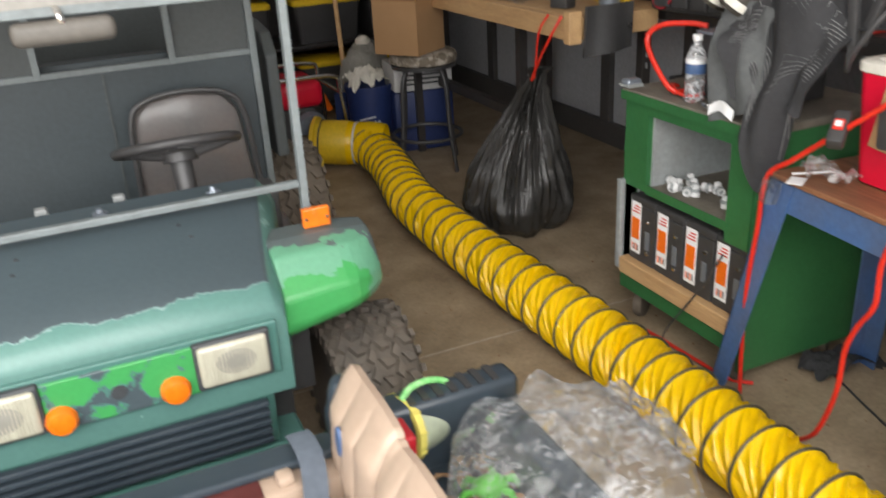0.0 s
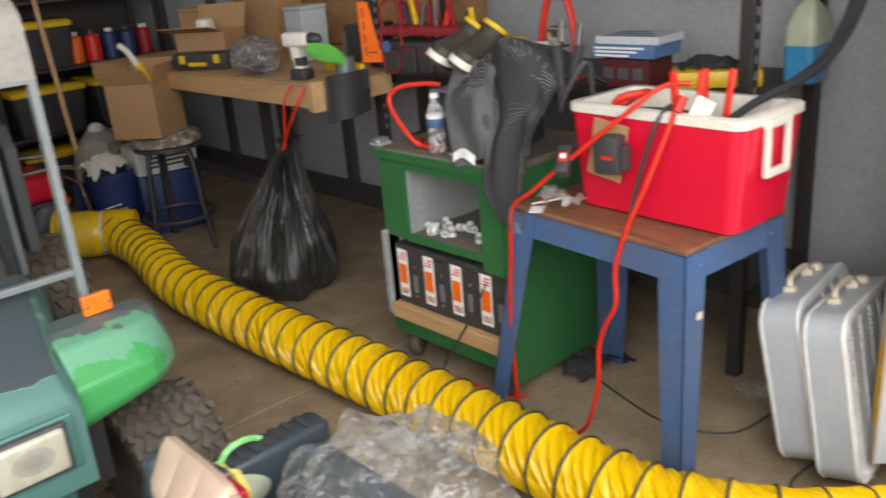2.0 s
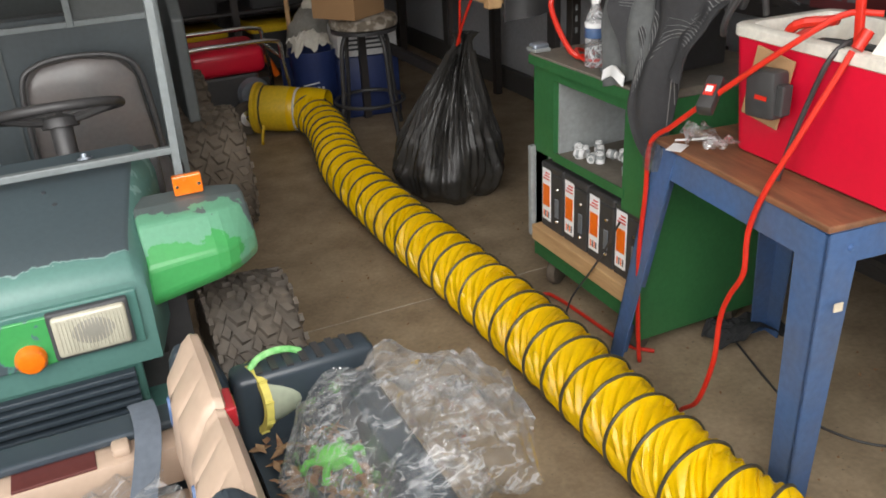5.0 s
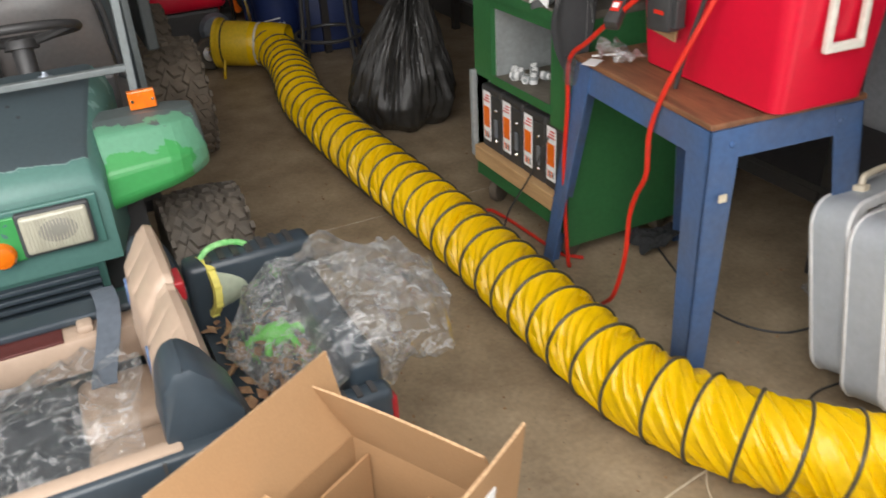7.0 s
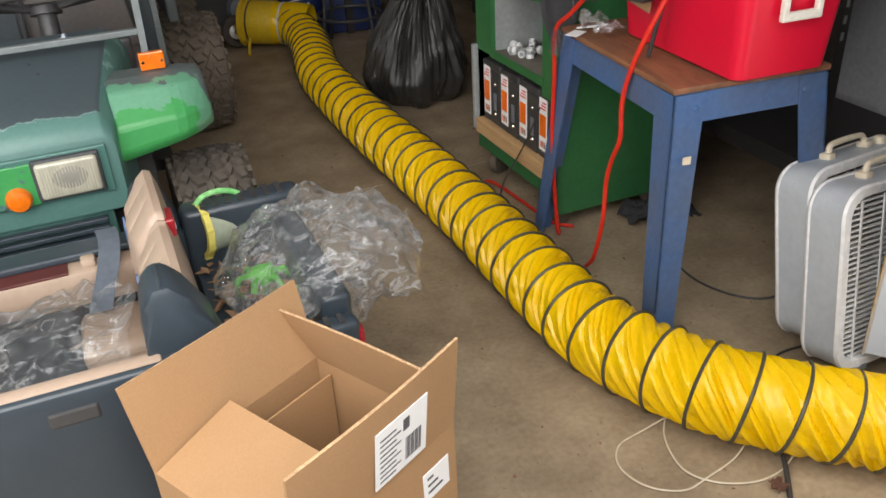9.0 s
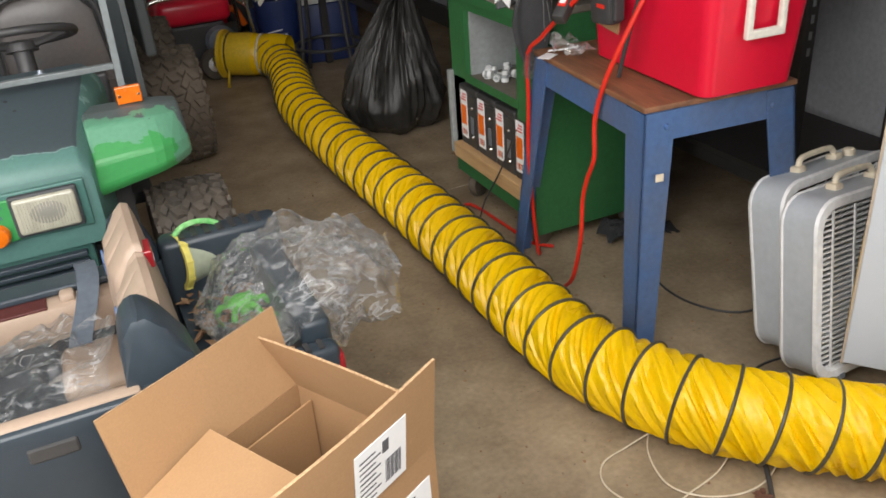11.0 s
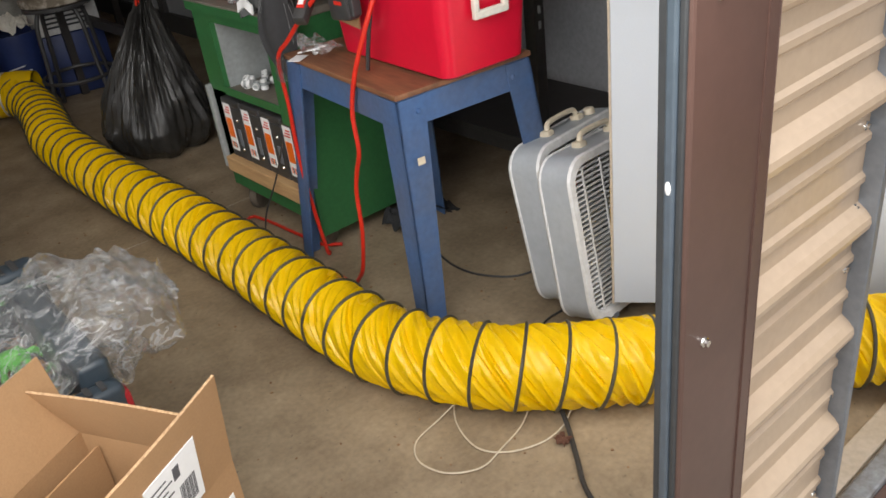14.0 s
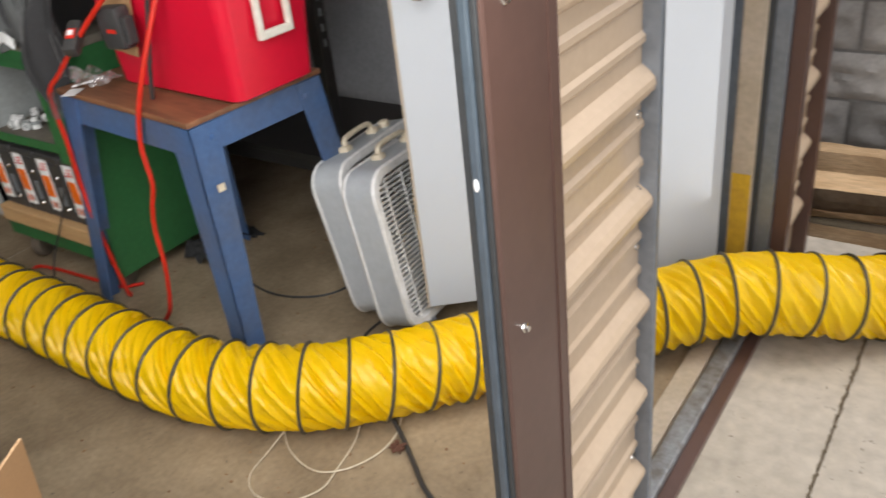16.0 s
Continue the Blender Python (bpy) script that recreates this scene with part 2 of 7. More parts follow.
MIRBACK = mat("dusty_mirror_back", (0.10, 0.092, 0.08), 0.55, col2=(0.14, 0.125, 0.11), big=7, bump=0.05)
CANVAS = mat("white_canopy", (0.24, 0.228, 0.205), 0.6, col2=(0.20, 0.188, 0.168), big=4, amount=0.6, bump=0.1)
VINYL = mat("worn_black_vinyl", (0.10, 0.097, 0.095), 0.32, col2=(0.12, 0.09, 0.08), big=5, amount=0.6, bump=0.1)
TYRE = mat("dusty_tyre", (0.07, 0.06, 0.05), 0.8, col2=(0.13, 0.105, 0.08), big=6, amount=0.7, bump=0.2)
MUD = mat("muddy_tyre", (0.15, 0.12, 0.09), 0.9, col2=(0.075, 0.06, 0.045), big=8, amount=0.7, bump=0.3)
AMBER = mat("amber_lens", (0.75, 0.17, 0.008), 0.25, col2=(0.6, 0.11, 0.005), big=20, amount=0.4, bump=0.1, coat=0.5)
LENS = mat("yellowed_headlight", (0.46, 0.44, 0.35), 0.2, col2=(0.27, 0.26, 0.20), big=7, amount=0.5, grain_amount=0.05, bump=0.25, coat=0.6, stretch=(6, 1, 1))
REFLECT = mat("headlight_reflector", (0.66, 0.64, 0.56), 0.12, 0.6, col2=(0.5, 0.48, 0.40), big=14, grain_amount=0.04, bump=0.1, coat=0.6)
NAVY = mat("navy_toy_plastic", (0.028, 0.040, 0.052), 0.36, col2=(0.045, 0.058, 0.07), big=5, amount=0.5, grain_amount=0.05, bump=0.04)
TAN = mat("tan_toy_plastic", (0.42, 0.315, 0.24), 0.45, col2=(0.35, 0.255, 0.19), big=5, amount=0.4, grain_amount=0.04, bump=0.05)
WEB = mat("grey_webbing", (0.10, 0.12, 0.15), 0.75, big=9, bump=0.3, bump_scale=300)
TAIL = mat("red_lens", (0.33, 0.014, 0.02), 0.25, coat=0.5, bump=0.03)
LIME = mat("lime_plastic", (0.13, 0.48, 0.075), 0.4, col2=(0.12, 0.5, 0.06), big=9, bump=0.03)
LIMEW = mat("pale_green_cord", (0.36, 0.70, 0.30), 0.6, col2=(0.1, 0.45, 0.1), big=40, amount=0.9, bump=0.1)
PALEYEL = mat("pale_yellow_plastic", (0.78, 0.68, 0.16), 0.4, bump=0.03)
MILKY = mat("milky_plastic", (0.60, 0.66, 0.50), 0.35, bump=0.03, trans=0.35)
DRYLEAF = mat("dead_leaf", (0.14, 0.06, 0.035), 0.8, col2=(0.08, 0.035, 0.02), big=60, bump=0.4)
LITTER = mat("leaf_litter", (0.20, 0.10, 0.055), 0.9, col2=(0.36, 0.24, 0.13), big=30, amount=0.8, bump=0.5, rand=0.3)
GREYBLK = mat("block_stone", (0.52, 0.485, 0.445), 0.9, col2=(0.27, 0.25, 0.225), big=4, amount=0.7, bump=0.9, bump_scale=14, rand=0.2)


# ---- builders ----
def thing(name, label="", category="", at=(0, 0, 0), rz=0, group="", kind=""):
    ob = new(name)
    ob.empty_display_size = 0.1
    ob.matrix_basis = pose(*at, 0, 0, rz)
    return tagged(ob, label, category, group, kind)


def part(name, bm, material, parent=None, label="", smooth=False, world_space=False, kind=""):
    me = bpy.data.meshes.new(name)
    if world_space and parent:
        root = parent
        while root.parent:
            root = root.parent
        bm.transform(root.matrix_basis.inverted())
    bmesh.ops.recalc_face_normals(bm, faces=bm.faces)
    if smooth:
        for f in bm.faces:
            f.smooth = True
        for e in bm.edges:
            if len(e.link_faces) == 2 and e.calc_face_angle(0) > radians(38):
                e.smooth = False
    bm.to_mesh(me)
    bm.free()
    mats = material if isinstance(material, (list, tuple)) else [material]
    for m in mats:
        me.materials.append(m)
    ob = new(name, me)
    if parent:
        ob.parent = parent
    return tagged(ob, label, kind=kind)


def setting(name, bm, material, label="", category=""):
    return tagged(part(name, bm, material), label, category, kind="structure")


def put(bm, geom_fn, m=None, **kw):
    """Runs a bmesh primitive and moves only its new vertices by m."""
    before = set(bm.verts)
    geom_fn(bm, **kw)
    fresh = [v for v in bm.verts if v not in before]
    if m is not None:
        bmesh.ops.transform(bm, matrix=m, verts=fresh)
    return fresh


def box(bm, x0, x1, y0, y1, z0, z1, bevel=0.0, seg=2, m=None):
    verts = put(bm, lambda b: bmesh.ops.create_cube(b, size=1.0))
    bmesh.ops.transform(bm, matrix=pose((x0 + x1) / 2, (y0 + y1) / 2, (z0 + z1) / 2) @ Matrix.Diagonal((abs(x1 - x0), abs(y1 - y0), abs(z1 - z0), 1)), verts=verts)
    if bevel:
        edges = {e for v in verts for e in v.link_edges}
        before = set(bm.verts) - set(verts)
        bmesh.ops.bevel(bm, geom=list(edges), offset=bevel, segments=seg, affect="EDGES", profile=0.5)
        verts = [v for v in bm.verts if v not in before]
    if m is not None:
        bmesh.ops.transform(bm, matrix=m, verts=verts)
    return bm


def cube(*a, **k):
    return box(bmesh.new(), *a, **k)


def cyl(bm, a, b, r0, r1=None, n=20, caps=True):
    a, b = Vector(a), Vector(b)
    d = b - a
    m = Matrix.Translation((a + b) / 2) @ d.to_track_quat("Z", "Y").to_matrix().to_4x4()
    put(bm, lambda q: bmesh.ops.create_cone(q, cap_ends=caps, segments=n, radius1=r0, radius2=r0 if r1 is None else r1, depth=d.length), m)
    return bm


def ball(bm, c, r, scale=(1, 1, 1), u=16, v=10):
    put(bm, lambda q: bmesh.ops.create_uvsphere(q, u_segments=u, v_segments=v, radius=r), Matrix.Translation(c) @ Matrix.Diagonal((*scale, 1)))
    return bm


def smooth_path(pts, step=0.02):
    """A Catmull-Rom curve through the points, at even steps."""
    p = [Vector(q) for q in pts]
    p = [p[0] * 2 - p[1]] + p + [p[-1] * 2 - p[-2]]
    fine = []
    for i in range(1, len(p) - 2):
        for k in range(24):
            t = k / 24
            a, b, c, d = p[i - 1], p[i], p[i + 1], p[i + 2]
            fine.append(0.5 * ((2 * b) + (c - a) * t + (2 * a - 5 * b + 4 * c - d) * t * t + (3 * b - a - 3 * c + d) * t ** 3))
    fine.append(p[-2])
    out, acc = [fine[0]], 0.0
    for a, b in zip(fine, fine[1:]):
        d = (b - a).length
        while acc + d >= step:
            a = a + (b - a) * ((step - acc) / d)
            d = (b - a).length
            out.append(a.copy())
            acc = 0.0
        acc += d
    out.append(fine[-1])
    return out


def frames_along(pts):
    """Tangent, side and up at each point of a path."""
    out = []
    for i, q in enumerate(pts):
        t = (pts[min(i + 1, len(pts) - 1)] - pts[max(i - 1, 0)]).normalized()
        side = t.cross(Vector((0, 0, 1)))
        side = side.normalized() if side.length > 1e-4 else Vector((1, 0, 0))
        out.append((q, t, side, side.cross(t).normalized()))
    return out


def tube(bm, pts, r, n=8, step=0.02, straight=False):
    """A round cord or pipe along a path."""
    path = [Vector(q) for q in pts] if straight else smooth_path(pts, step)
    rings, prev = [], None
    for i, q in enumerate(path):
        t = (path[min(i + 1, len(path) - 1)] - path[max(i - 1, 0)]).normalized()
        if prev is None:
            prev = t.orthogonal().normalized()
        prev = (prev - t * prev.dot(t)).normalized()
        bi = t.cross(prev)
        rings.append([bm.verts.new(q + (prev * math.cos(a) + bi * math.sin(a)) * r) for a in (2 * math.pi * k / n for k in range(n))])
    for a, b in zip(rings, rings[1:]):
        for k in range(n):
            bm.faces.new((a[k], a[(k + 1) % n], b[(k + 1) % n], b[k]))
    bm.faces.new(rings[0])
    bm.faces.new(rings[-1][::-1])
    return bm


def lathe(bm, profile, n=24, m=None, caps=True):
    """Turns (radius, height) pairs about z."""
    fresh, rings = [], []
    for r, z in profile:
        ring = [bm.verts.new((max(r, 1e-4) * math.cos(2 * math.pi * k / n), max(r, 1e-4) * math.sin(2 * math.pi * k / n), z)) for k in range(n)]
        rings.append(ring)
        fresh += ring
    for a, b in zip(rings, rings[1:]):
        for k in range(n):
            bm.faces.new((a[k], a[(k + 1) % n], b[(k + 1) % n], b[k]))
    if caps:
        bm.faces.new(rings[0])
        bm.faces.new(rings[-1][::-1])
    if m is not None:
        bmesh.ops.transform(bm, matrix=m, verts=fresh)
    return bm


def prism(bm, outline, depth, m=None, bevel=0.0):
    """An outline of (x, y) pairs raised along z by depth."""
    low = [bm.verts.new((x, y, 0)) for x, y in outline]
    high = [bm.verts.new((x, y, depth)) for x, y in outline]
    n = len(outline)
    fs = [bm.faces.new(low[::-1]), bm.faces.new(high)]
    fs += [bm.faces.new((low[i], low[(i + 1) % n], high[(i + 1) % n], high[i])) for i in range(n)]
    verts = low + high
    if bevel:
        before = set(bm.verts) - set(verts)
        bmesh.ops.bevel(bm, geom=list({e for f in fs for e in f.edges}), offset=bevel, segments=2, affect="EDGES", profile=0.5)
        verts = [v for v in bm.verts if v not in before]
    if m is not None:
        bmesh.ops.transform(bm, matrix=m, verts=verts)
    return bm


def hexa(bm, low, high):
    """A solid with four corners below and four above, in the same order."""
    a = [bm.verts.new(q) for q in low]
    b = [bm.verts.new(q) for q in high]
    bm.faces.new(a[::-1])
    bm.faces.new(b)
    for i in range(4):
        bm.faces.new((a[i], a[(i + 1) % 4], b[(i + 1) % 4], b[i]))
    return bm


def sheet(bm, fn, nu, nv, thick=0.0):
    """A surface from a function of u and v in 0..1, with an optional second skin below it."""
    g = [[bm.verts.new(fn(i / nu, j / nv)) for j in range(nv + 1)] for i in range(nu + 1)]
    fs = [bm.faces.new((g[i][j], g[i + 1][j], g[i + 1][j + 1], g[i][j + 1])) for i in range(nu) for j in range(nv)]
    if thick:
        bm.normal_update()
        h = [[bm.verts.new(v.co - v.normal * thick) for v in row] for row in g]
        for i in range(nu):
            for j in range(nv):
                bm.faces.new((h[i][j + 1], h[i + 1][j + 1], h[i + 1][j], h[i][j]))
        for i in range(nu):
            bm.faces.new((g[i + 1][0], g[i][0], h[i][0], h[i + 1][0]))
            bm.faces.new((g[i][nv], g[i + 1][nv], h[i + 1][nv], h[i][nv]))
        for j in range(nv):
            bm.faces.new((g[0][j], g[0][j + 1], h[0][j + 1], h[0][j]))
            bm.faces.new((g[nu][j + 1], g[nu][j], h[nu][j], h[nu][j + 1]))
    return bm


def clear_plastic(name, tint=(0.985, 0.99, 0.99), film=0.95, rough=0.06):
    """Thin wrinkled film: mostly see-through, milky along its creases, with bright gloss."""
    m = bpy.data.materials.new(name)
    m.use_nodes = True
    nt = m.node_tree
    N, L = nt.nodes, nt.links
    N.remove(N["Principled BSDF"])
    out = N["Material Output"]
    tr, gl, df, tl = N.new("ShaderNodeBsdfTransparent"), N.new("ShaderNodeBsdfGlossy"), N.new("ShaderNodeBsdfDiffuse"), N.new("ShaderNodeBsdfTranslucent")
    tr.inputs["Color"].default_value = (*tint, 1)
    gl.inputs["Roughness"].default_value = rough
    for n in (df, tl):
        n.inputs["Color"].default_value = (0.86, 0.88, 0.90, 1)
    milk = N.new("ShaderNodeMixShader")
    milk.inputs[0].default_value = 0.45
    L.new(df.outputs[0], milk.inputs[1])
    L.new(tl.outputs[0], milk.inputs[2])
    tc = N.new("ShaderNodeTexCoord")
    n = N.new("ShaderNodeTexNoise")
    n.inputs["Scale"].default_value, n.inputs["Detail"].default_value, n.inputs["Distortion"].default_value = 26, 5, 0.8
    mp = N.new("ShaderNodeMapping")
    mp.inputs["Rotation"].default_value, mp.inputs["Scale"].default_value = (0.3, 0.2, 0.7), (0.35, 1.3, 0.8)
    L.new(tc.outputs["Object"], mp.inputs["Vector"])
    L.new(mp.outputs[0], n.inputs["Vector"])
    cr = N.new("ShaderNodeValToRGB")
    e = cr.color_ramp.elements
    e[0].position, e[0].color = 0.465, (1 - film, 1 - film, 1 - film, 1)
    e[1].position, e[1].color = 0.535, (1 - film, 1 - film, 1 - film, 1)
    q = e.new(0.5)
    q.color = (min(1.0, (1 - film) * 5), min(1.0, (1 - film) * 5), min(1.0, (1 - film) * 5), 1)
    L.new(n.outputs["Fac"], cr.inputs[0])
    a, b = N.new("ShaderNodeMixShader"), N.new("ShaderNodeMixShader")
    L.new(cr.outputs[0], a.inputs[0])
    L.new(tr.outputs[0], a.inputs[1])
    L.new(milk.outputs[0], a.inputs[2])
    fr = N.new("ShaderNodeFresnel")
    fr.inputs["IOR"].default_value = 1.45
    half = N.new("ShaderNodeMath")
    half.operation, half.use_clamp = "MINIMUM", True
    half.inputs[1].default_value = 0.5
    L.new(fr.outputs[0], half.inputs[0])
    L.new(half.outputs[0], b.inputs[0])
    L.new(a.outputs[0], b.inputs[1])
    L.new(gl.outputs[0], b.inputs[2])
    bp = N.new("ShaderNodeBump")
    bp.inputs["Strength"].default_value, bp.inputs["Distance"].default_value = 0.5, 0.006
    L.new(n.outputs["Fac"], bp.inputs["Height"])
    L.new(bp.outputs[0], gl.inputs["Normal"])
    L.new(b.outputs[0], out.inputs["Surface"])
    return m


FILM = clear_plastic("clear_film", film=0.925, rough=0.05)

# ---- structure ----
WALL_Y = -0.201
setting("ground", cube(-60, 60, -80, 60, -0.35, -0.30), SOIL, "bare brown soil round the building", "ground")
bm = cube(-7.2, 2.98, -0.187, 2.396, -0.15, 0.0)
setting("floor_front", bm, CONCRETE, "worn brown concrete garage floor with dirt stains", "floor")
setting("floor_rear", cube(-7.2, 2.98, 2.404, 8.2, -0.15, 0.0), CONCRETE, "worn brown concrete garage floor at the rear", "floor")
setting("floor_joint", cube(-7.2, 2.98, 2.396, 2.404, -0.15, -0.002), APRON, "filled control joint in the concrete floor", "floor joint")
setting("pavement_near", cube(-8, 3.05, -0.497, -0.187, -0.2, -0.012), APRON, "pale concrete apron along the threshold", "pavement")
setting("pavement_far", cube(-8, 3.05, -9, -0.503, -0.2, -0.012), APRON, "pale weathered concrete apron", "pavement")
setting("pavement_joint", cube(-8, 3.05, -0.503, -0.497, -0.2, -0.018), SOIL, "dirty joint in the concrete apron", "pavement joint")


def siding(x0, x1, z1=2.7):
    """Horizontal ribbed sheet: a tall rib every nine inches, two low ones between."""
    prof = []
    base = -0.049
    prof.append((0.0, 0.0))
    k = 1
    while base + k * 0.209 < z1 - 0.1:
        c = base + k * 0.209
        prof += [(c - 0.030, 0.0), (c - 0.020, 0.014), (c - 0.010, 0.023), (c, 0.025), (c + 0.010, 0.023), (c + 0.020, 0.014), (c + 0.030, 0.0)]
        for o in (0.070, 0.139):
            prof += [(c + o - 0.012, 0.0), (c + o - 0.005, 0.006), (c + o + 0.005, 0.006), (c + o + 0.012, 0.0)]
        k += 1
    prof.append((z1, 0.0))
    bm = bmesh.new()
    out = [(-(d), z) for z, d in prof]
    pts = out + [(0.012, z1), (0.012, 0.0)]
    rot = Matrix(((0, 0, 1, 0), (1, 0, 0, 0), (0, 1, 0, 0), (0, 0, 0, 1)))
    prism(bm, pts, x1 - x0, Matrix.Translation((x0, WALL_Y, 0.02)) @ rot)
    return bm


setting("wall_front", cube(1.27, 1.635, -0.197, -0.09, 0, 3.0), LINER, "short front wall between the two doors", "wall")
setting("wall_front_side", cube(2.60, 2.99, -0.197, -0.08, 0, 3.0), LINER, "front wall beside the entrance door", "wall")
# unseen wall and header set far out so the opening admits more light
setting("wall_front_left", cube(-7.2, -6.95, -0.197, -0.08, 0, 3.0), LINER, "unseen front wall beyond the widened vehicle door", "wall")
setting("wall_front_header", cube(-6.95, 1.27, -0.197, -0.08, 2.9, 3.0), LINER, "unseen wall above the raised vehicle door", "wall")
setting("wall_door_header", cube(1.635, 2.60, -0.197, -0.08, 2.12, 3.0), LINER, "wall above the entrance door", "wall")
for nm, a, b in (("siding_strip", 1.276, 1.612), ("siding_corner", 2.632, 2.90)):
    w = tagged(part(nm, siding(a, b), SIDING), "tan ribbed steel siding with horizontal ribs", "siding", kind="structure")
# brown jamb of the vehicle door with its rubber seal
JAMB_LIP = -0.2275
jamb = tagged(part("trim_jamb", cube(1.118, 1.278, -0.226, -0.197, 0.0, 2.7, bevel=0.005), BROWN), "dark brown steel jamb trim of the vehicle door", "trim", kind="structure")
tagged(part("trim_jamb_return", cube(1.124, 1.27, -0.197, -0.189, 0.0, 2.7), BROWN), "brown return of the jamb trim", "trim", kind="structure")
part("cover_lip", cube(1.256, 1.2795, JAMB_LIP, -0.2262, 0.0, 2.7, bevel=0.002), BROWN, jamb)
part("seal_lip", cube(1.112, 1.118, -0.222, -0.214, 0.0, 2.7, bevel=0.002), RUBBER, jamb, "black rubber lip")
part("seal_face", cube(1.108, 1.118, -0.214, -0.201, 0.0, 2.7, bevel=0.003), BLUEGREY, jamb, "grey vinyl seal")
part("seal_lip", cube(1.112, 1.124, -0.201, -0.189, 0.0, 2.7, bevel=0.003), RUBBER, jamb, "black rubber lip")
# edge trims of the entrance
tagged(part("trim_edge", cube(1.609, 1.626, -0.232, -0.197, 0.0, 2.2, bevel=0.002), GALV), "blue-grey steel edge trim", "trim", kind="structure")
tagged(part("trim_edge_brown", cube(1.626, 1.634, -0.216, -0.10, 0.0, 2.2), BROWN), "brown door frame edge", "trim", kind="structure")
frame_r = tagged(part("door_frame", cube(2.575, 2.60, -0.205, -0.02, 0.0, 2.15, bevel=0.002), GALV), "grey steel door frame", "door frame", kind="structure")
part("stop", cube(2.555, 2.575, -0.15, -0.09, 0.0, 2.12, bevel=0.003), EDGEWOOD, frame_r, "tan painted stop")
part("weather_strip", cube(2.566, 2.575, -0.165, -0.15, 0.0, 2.12), RUBBER, frame_r, "black weather strip")
tagged(part("trim_door_side", cube(2.59, 2.634, -0.247, -0.205, 0.0, 2.2, bevel=0.003), BROWN), "dark brown door trim", "trim", kind="structure")
tagged(part("trim_corner", cube(2.90, 2.935, -0.245, -0.19, 0.0, 2.9, bevel=0.004), BROWN), "dark brown corner trim", "trim", kind="structure")
thr = tagged(part("threshold", cube(1.635, 2.575, -0.215, -0.165, -0.01, 0.022, bevel=0.006), GALVDIRT), "scuffed aluminium door threshold", "threshold", kind="structure")
part("inner_strip", cube(1.635, 2.575, -0.158, -0.10, -0.01, 0.014, bevel=0.003), EDGEWOOD, thr, "dirty wooden strip")
part("outer_strip", cube(1.635, 2.575, -0.25, -0.215, -0.02, 0.006, bevel=0.003), BROWN, thr, "brown steel strip")
setting("wall_right", cube(2.99, 3.05, -0.197, 8.2, -0.1, 3.0), LINER, "grey metal-lined side wall", "wall")
# unseen side wall, moved outward with the widened opening
setting("wall_left", cube(-7.3, -7.2, -0.197, 8.2, -0.1, 3.0), LINER, "unseen grey metal-lined far side wall, set out to widen the bay", "wall")
setting("wall_back", cube(-7.3, 3.05, 7.2, 7.3, -0.1, 3.0), LINER, "grey metal-lined back wall", "wall")
# unseen ceiling, kept pale to bounce light back down
setting("ceiling", cube(-7.3, 3.05, -0.2, 7.3, 3.0, 3.06), CEIL, "plain unseen ceiling of the garage", "ceiling")
setting("baseboard", cube(2.95, 2.99, 0.0, 7.2, 0.0, 0.14, bevel=0.004), SKIRT, "dark skirt board along the wall", "baseboard")
for y in (4.2, 4.95, 5.7, 6.6):
    tagged(part("wall_girt", cube(2.95, 2.99, y - 0.045, y + 0.045, 0.14, 3.0, bevel=0.003), SKIRT), "dark steel wall post", "wall post", kind="structure")
setting("wall_rail", cube(2.94, 2.99, 0.0, 7.2, 1.32, 1.38, bevel=0.004), STEEL_DK, "dark horizontal rail on the wall", "rail")

# entrance door leaf, open inwards
ang = math.degrees(math.atan2(0.655, -0.512))
leaf = tagged(thing("door_1", at=(2.555, -0.06, 0.0), rz=ang), "white steel entrance door standing open inwards", "door", kind="structure")
part("panel", cube(0.0, 0.856, -0.02, 0.02, 0.10, 2.09, bevel=0.002), DOORWHITE, leaf)
part("edge", cube(0.856, 0.862, -0.022, 0.022, 0.098, 2.09), EDGEWOOD, leaf, "worn tan edge of the door")
# thin strips paint the duct's yellow reflection on leaf edge and frame
part("rub_mark", cube(0.8625, 0.8633, -0.019, 0.019, 0.22, 0.47), DUCT_REFLECTION, leaf, "yellow duct reflection painted on the edge")
part("rub_mark", cube(2.5535, 2.5547, -0.146, -0.094, 0.16, 0.42), DUCT_REFLECTION, frame_r, "yellow duct reflection painted on the frame")
for s in (1, -1):
    k = lathe(bmesh.new(), [(0.033, 0), (0.033, 0.006), (0.014, 0.01), (0.013, 0.03), (0.024, 0.036), (0.029, 0.05), (0.026, 0.062), (0.0, 0.066)], 28,
              pose(0.79, 0.02 * s, 1.03, -90 * s, 0, 0))
    part("knob", k, CHROME, leaf, "chrome door knob", smooth=True)

setting("ground_pad", cube(3.05, 4.0, -9, 3.0, -0.3, -0.16), SOIL, "dark dirt strip beside the building", "ground")


def screw(parent, x, y, z, m=None):
    return part("screw", lathe(bmesh.new(), [(0.0075, 0), (0.007, 0.002), (0.0045, 0.003), (0.0045, 0.007), (0, 0.008)], 12, pose(x, y, z, 90, 0, 0)), CHROME, parent, "hex head screw", smooth=True)


for z in (0.42, 0.836, 1.26):
    screw(jamb, 1.163, -0.226, z)
strip = bpy.data.objects["siding_strip"]
for z in (0.22, 0.46, 0.60, 0.72, 0.83, 0.965, 1.18):
    screw(strip, 1.598, WALL_Y, z)
# the same painted yellow reflection, on the jamb's corner
part("rub_mark", cube(1.2796, 1.2808, -0.2272, -0.219, 0.74, 1.0), DUCT_REFLECTION, jamb, "yellow duct reflection painted on the corner")
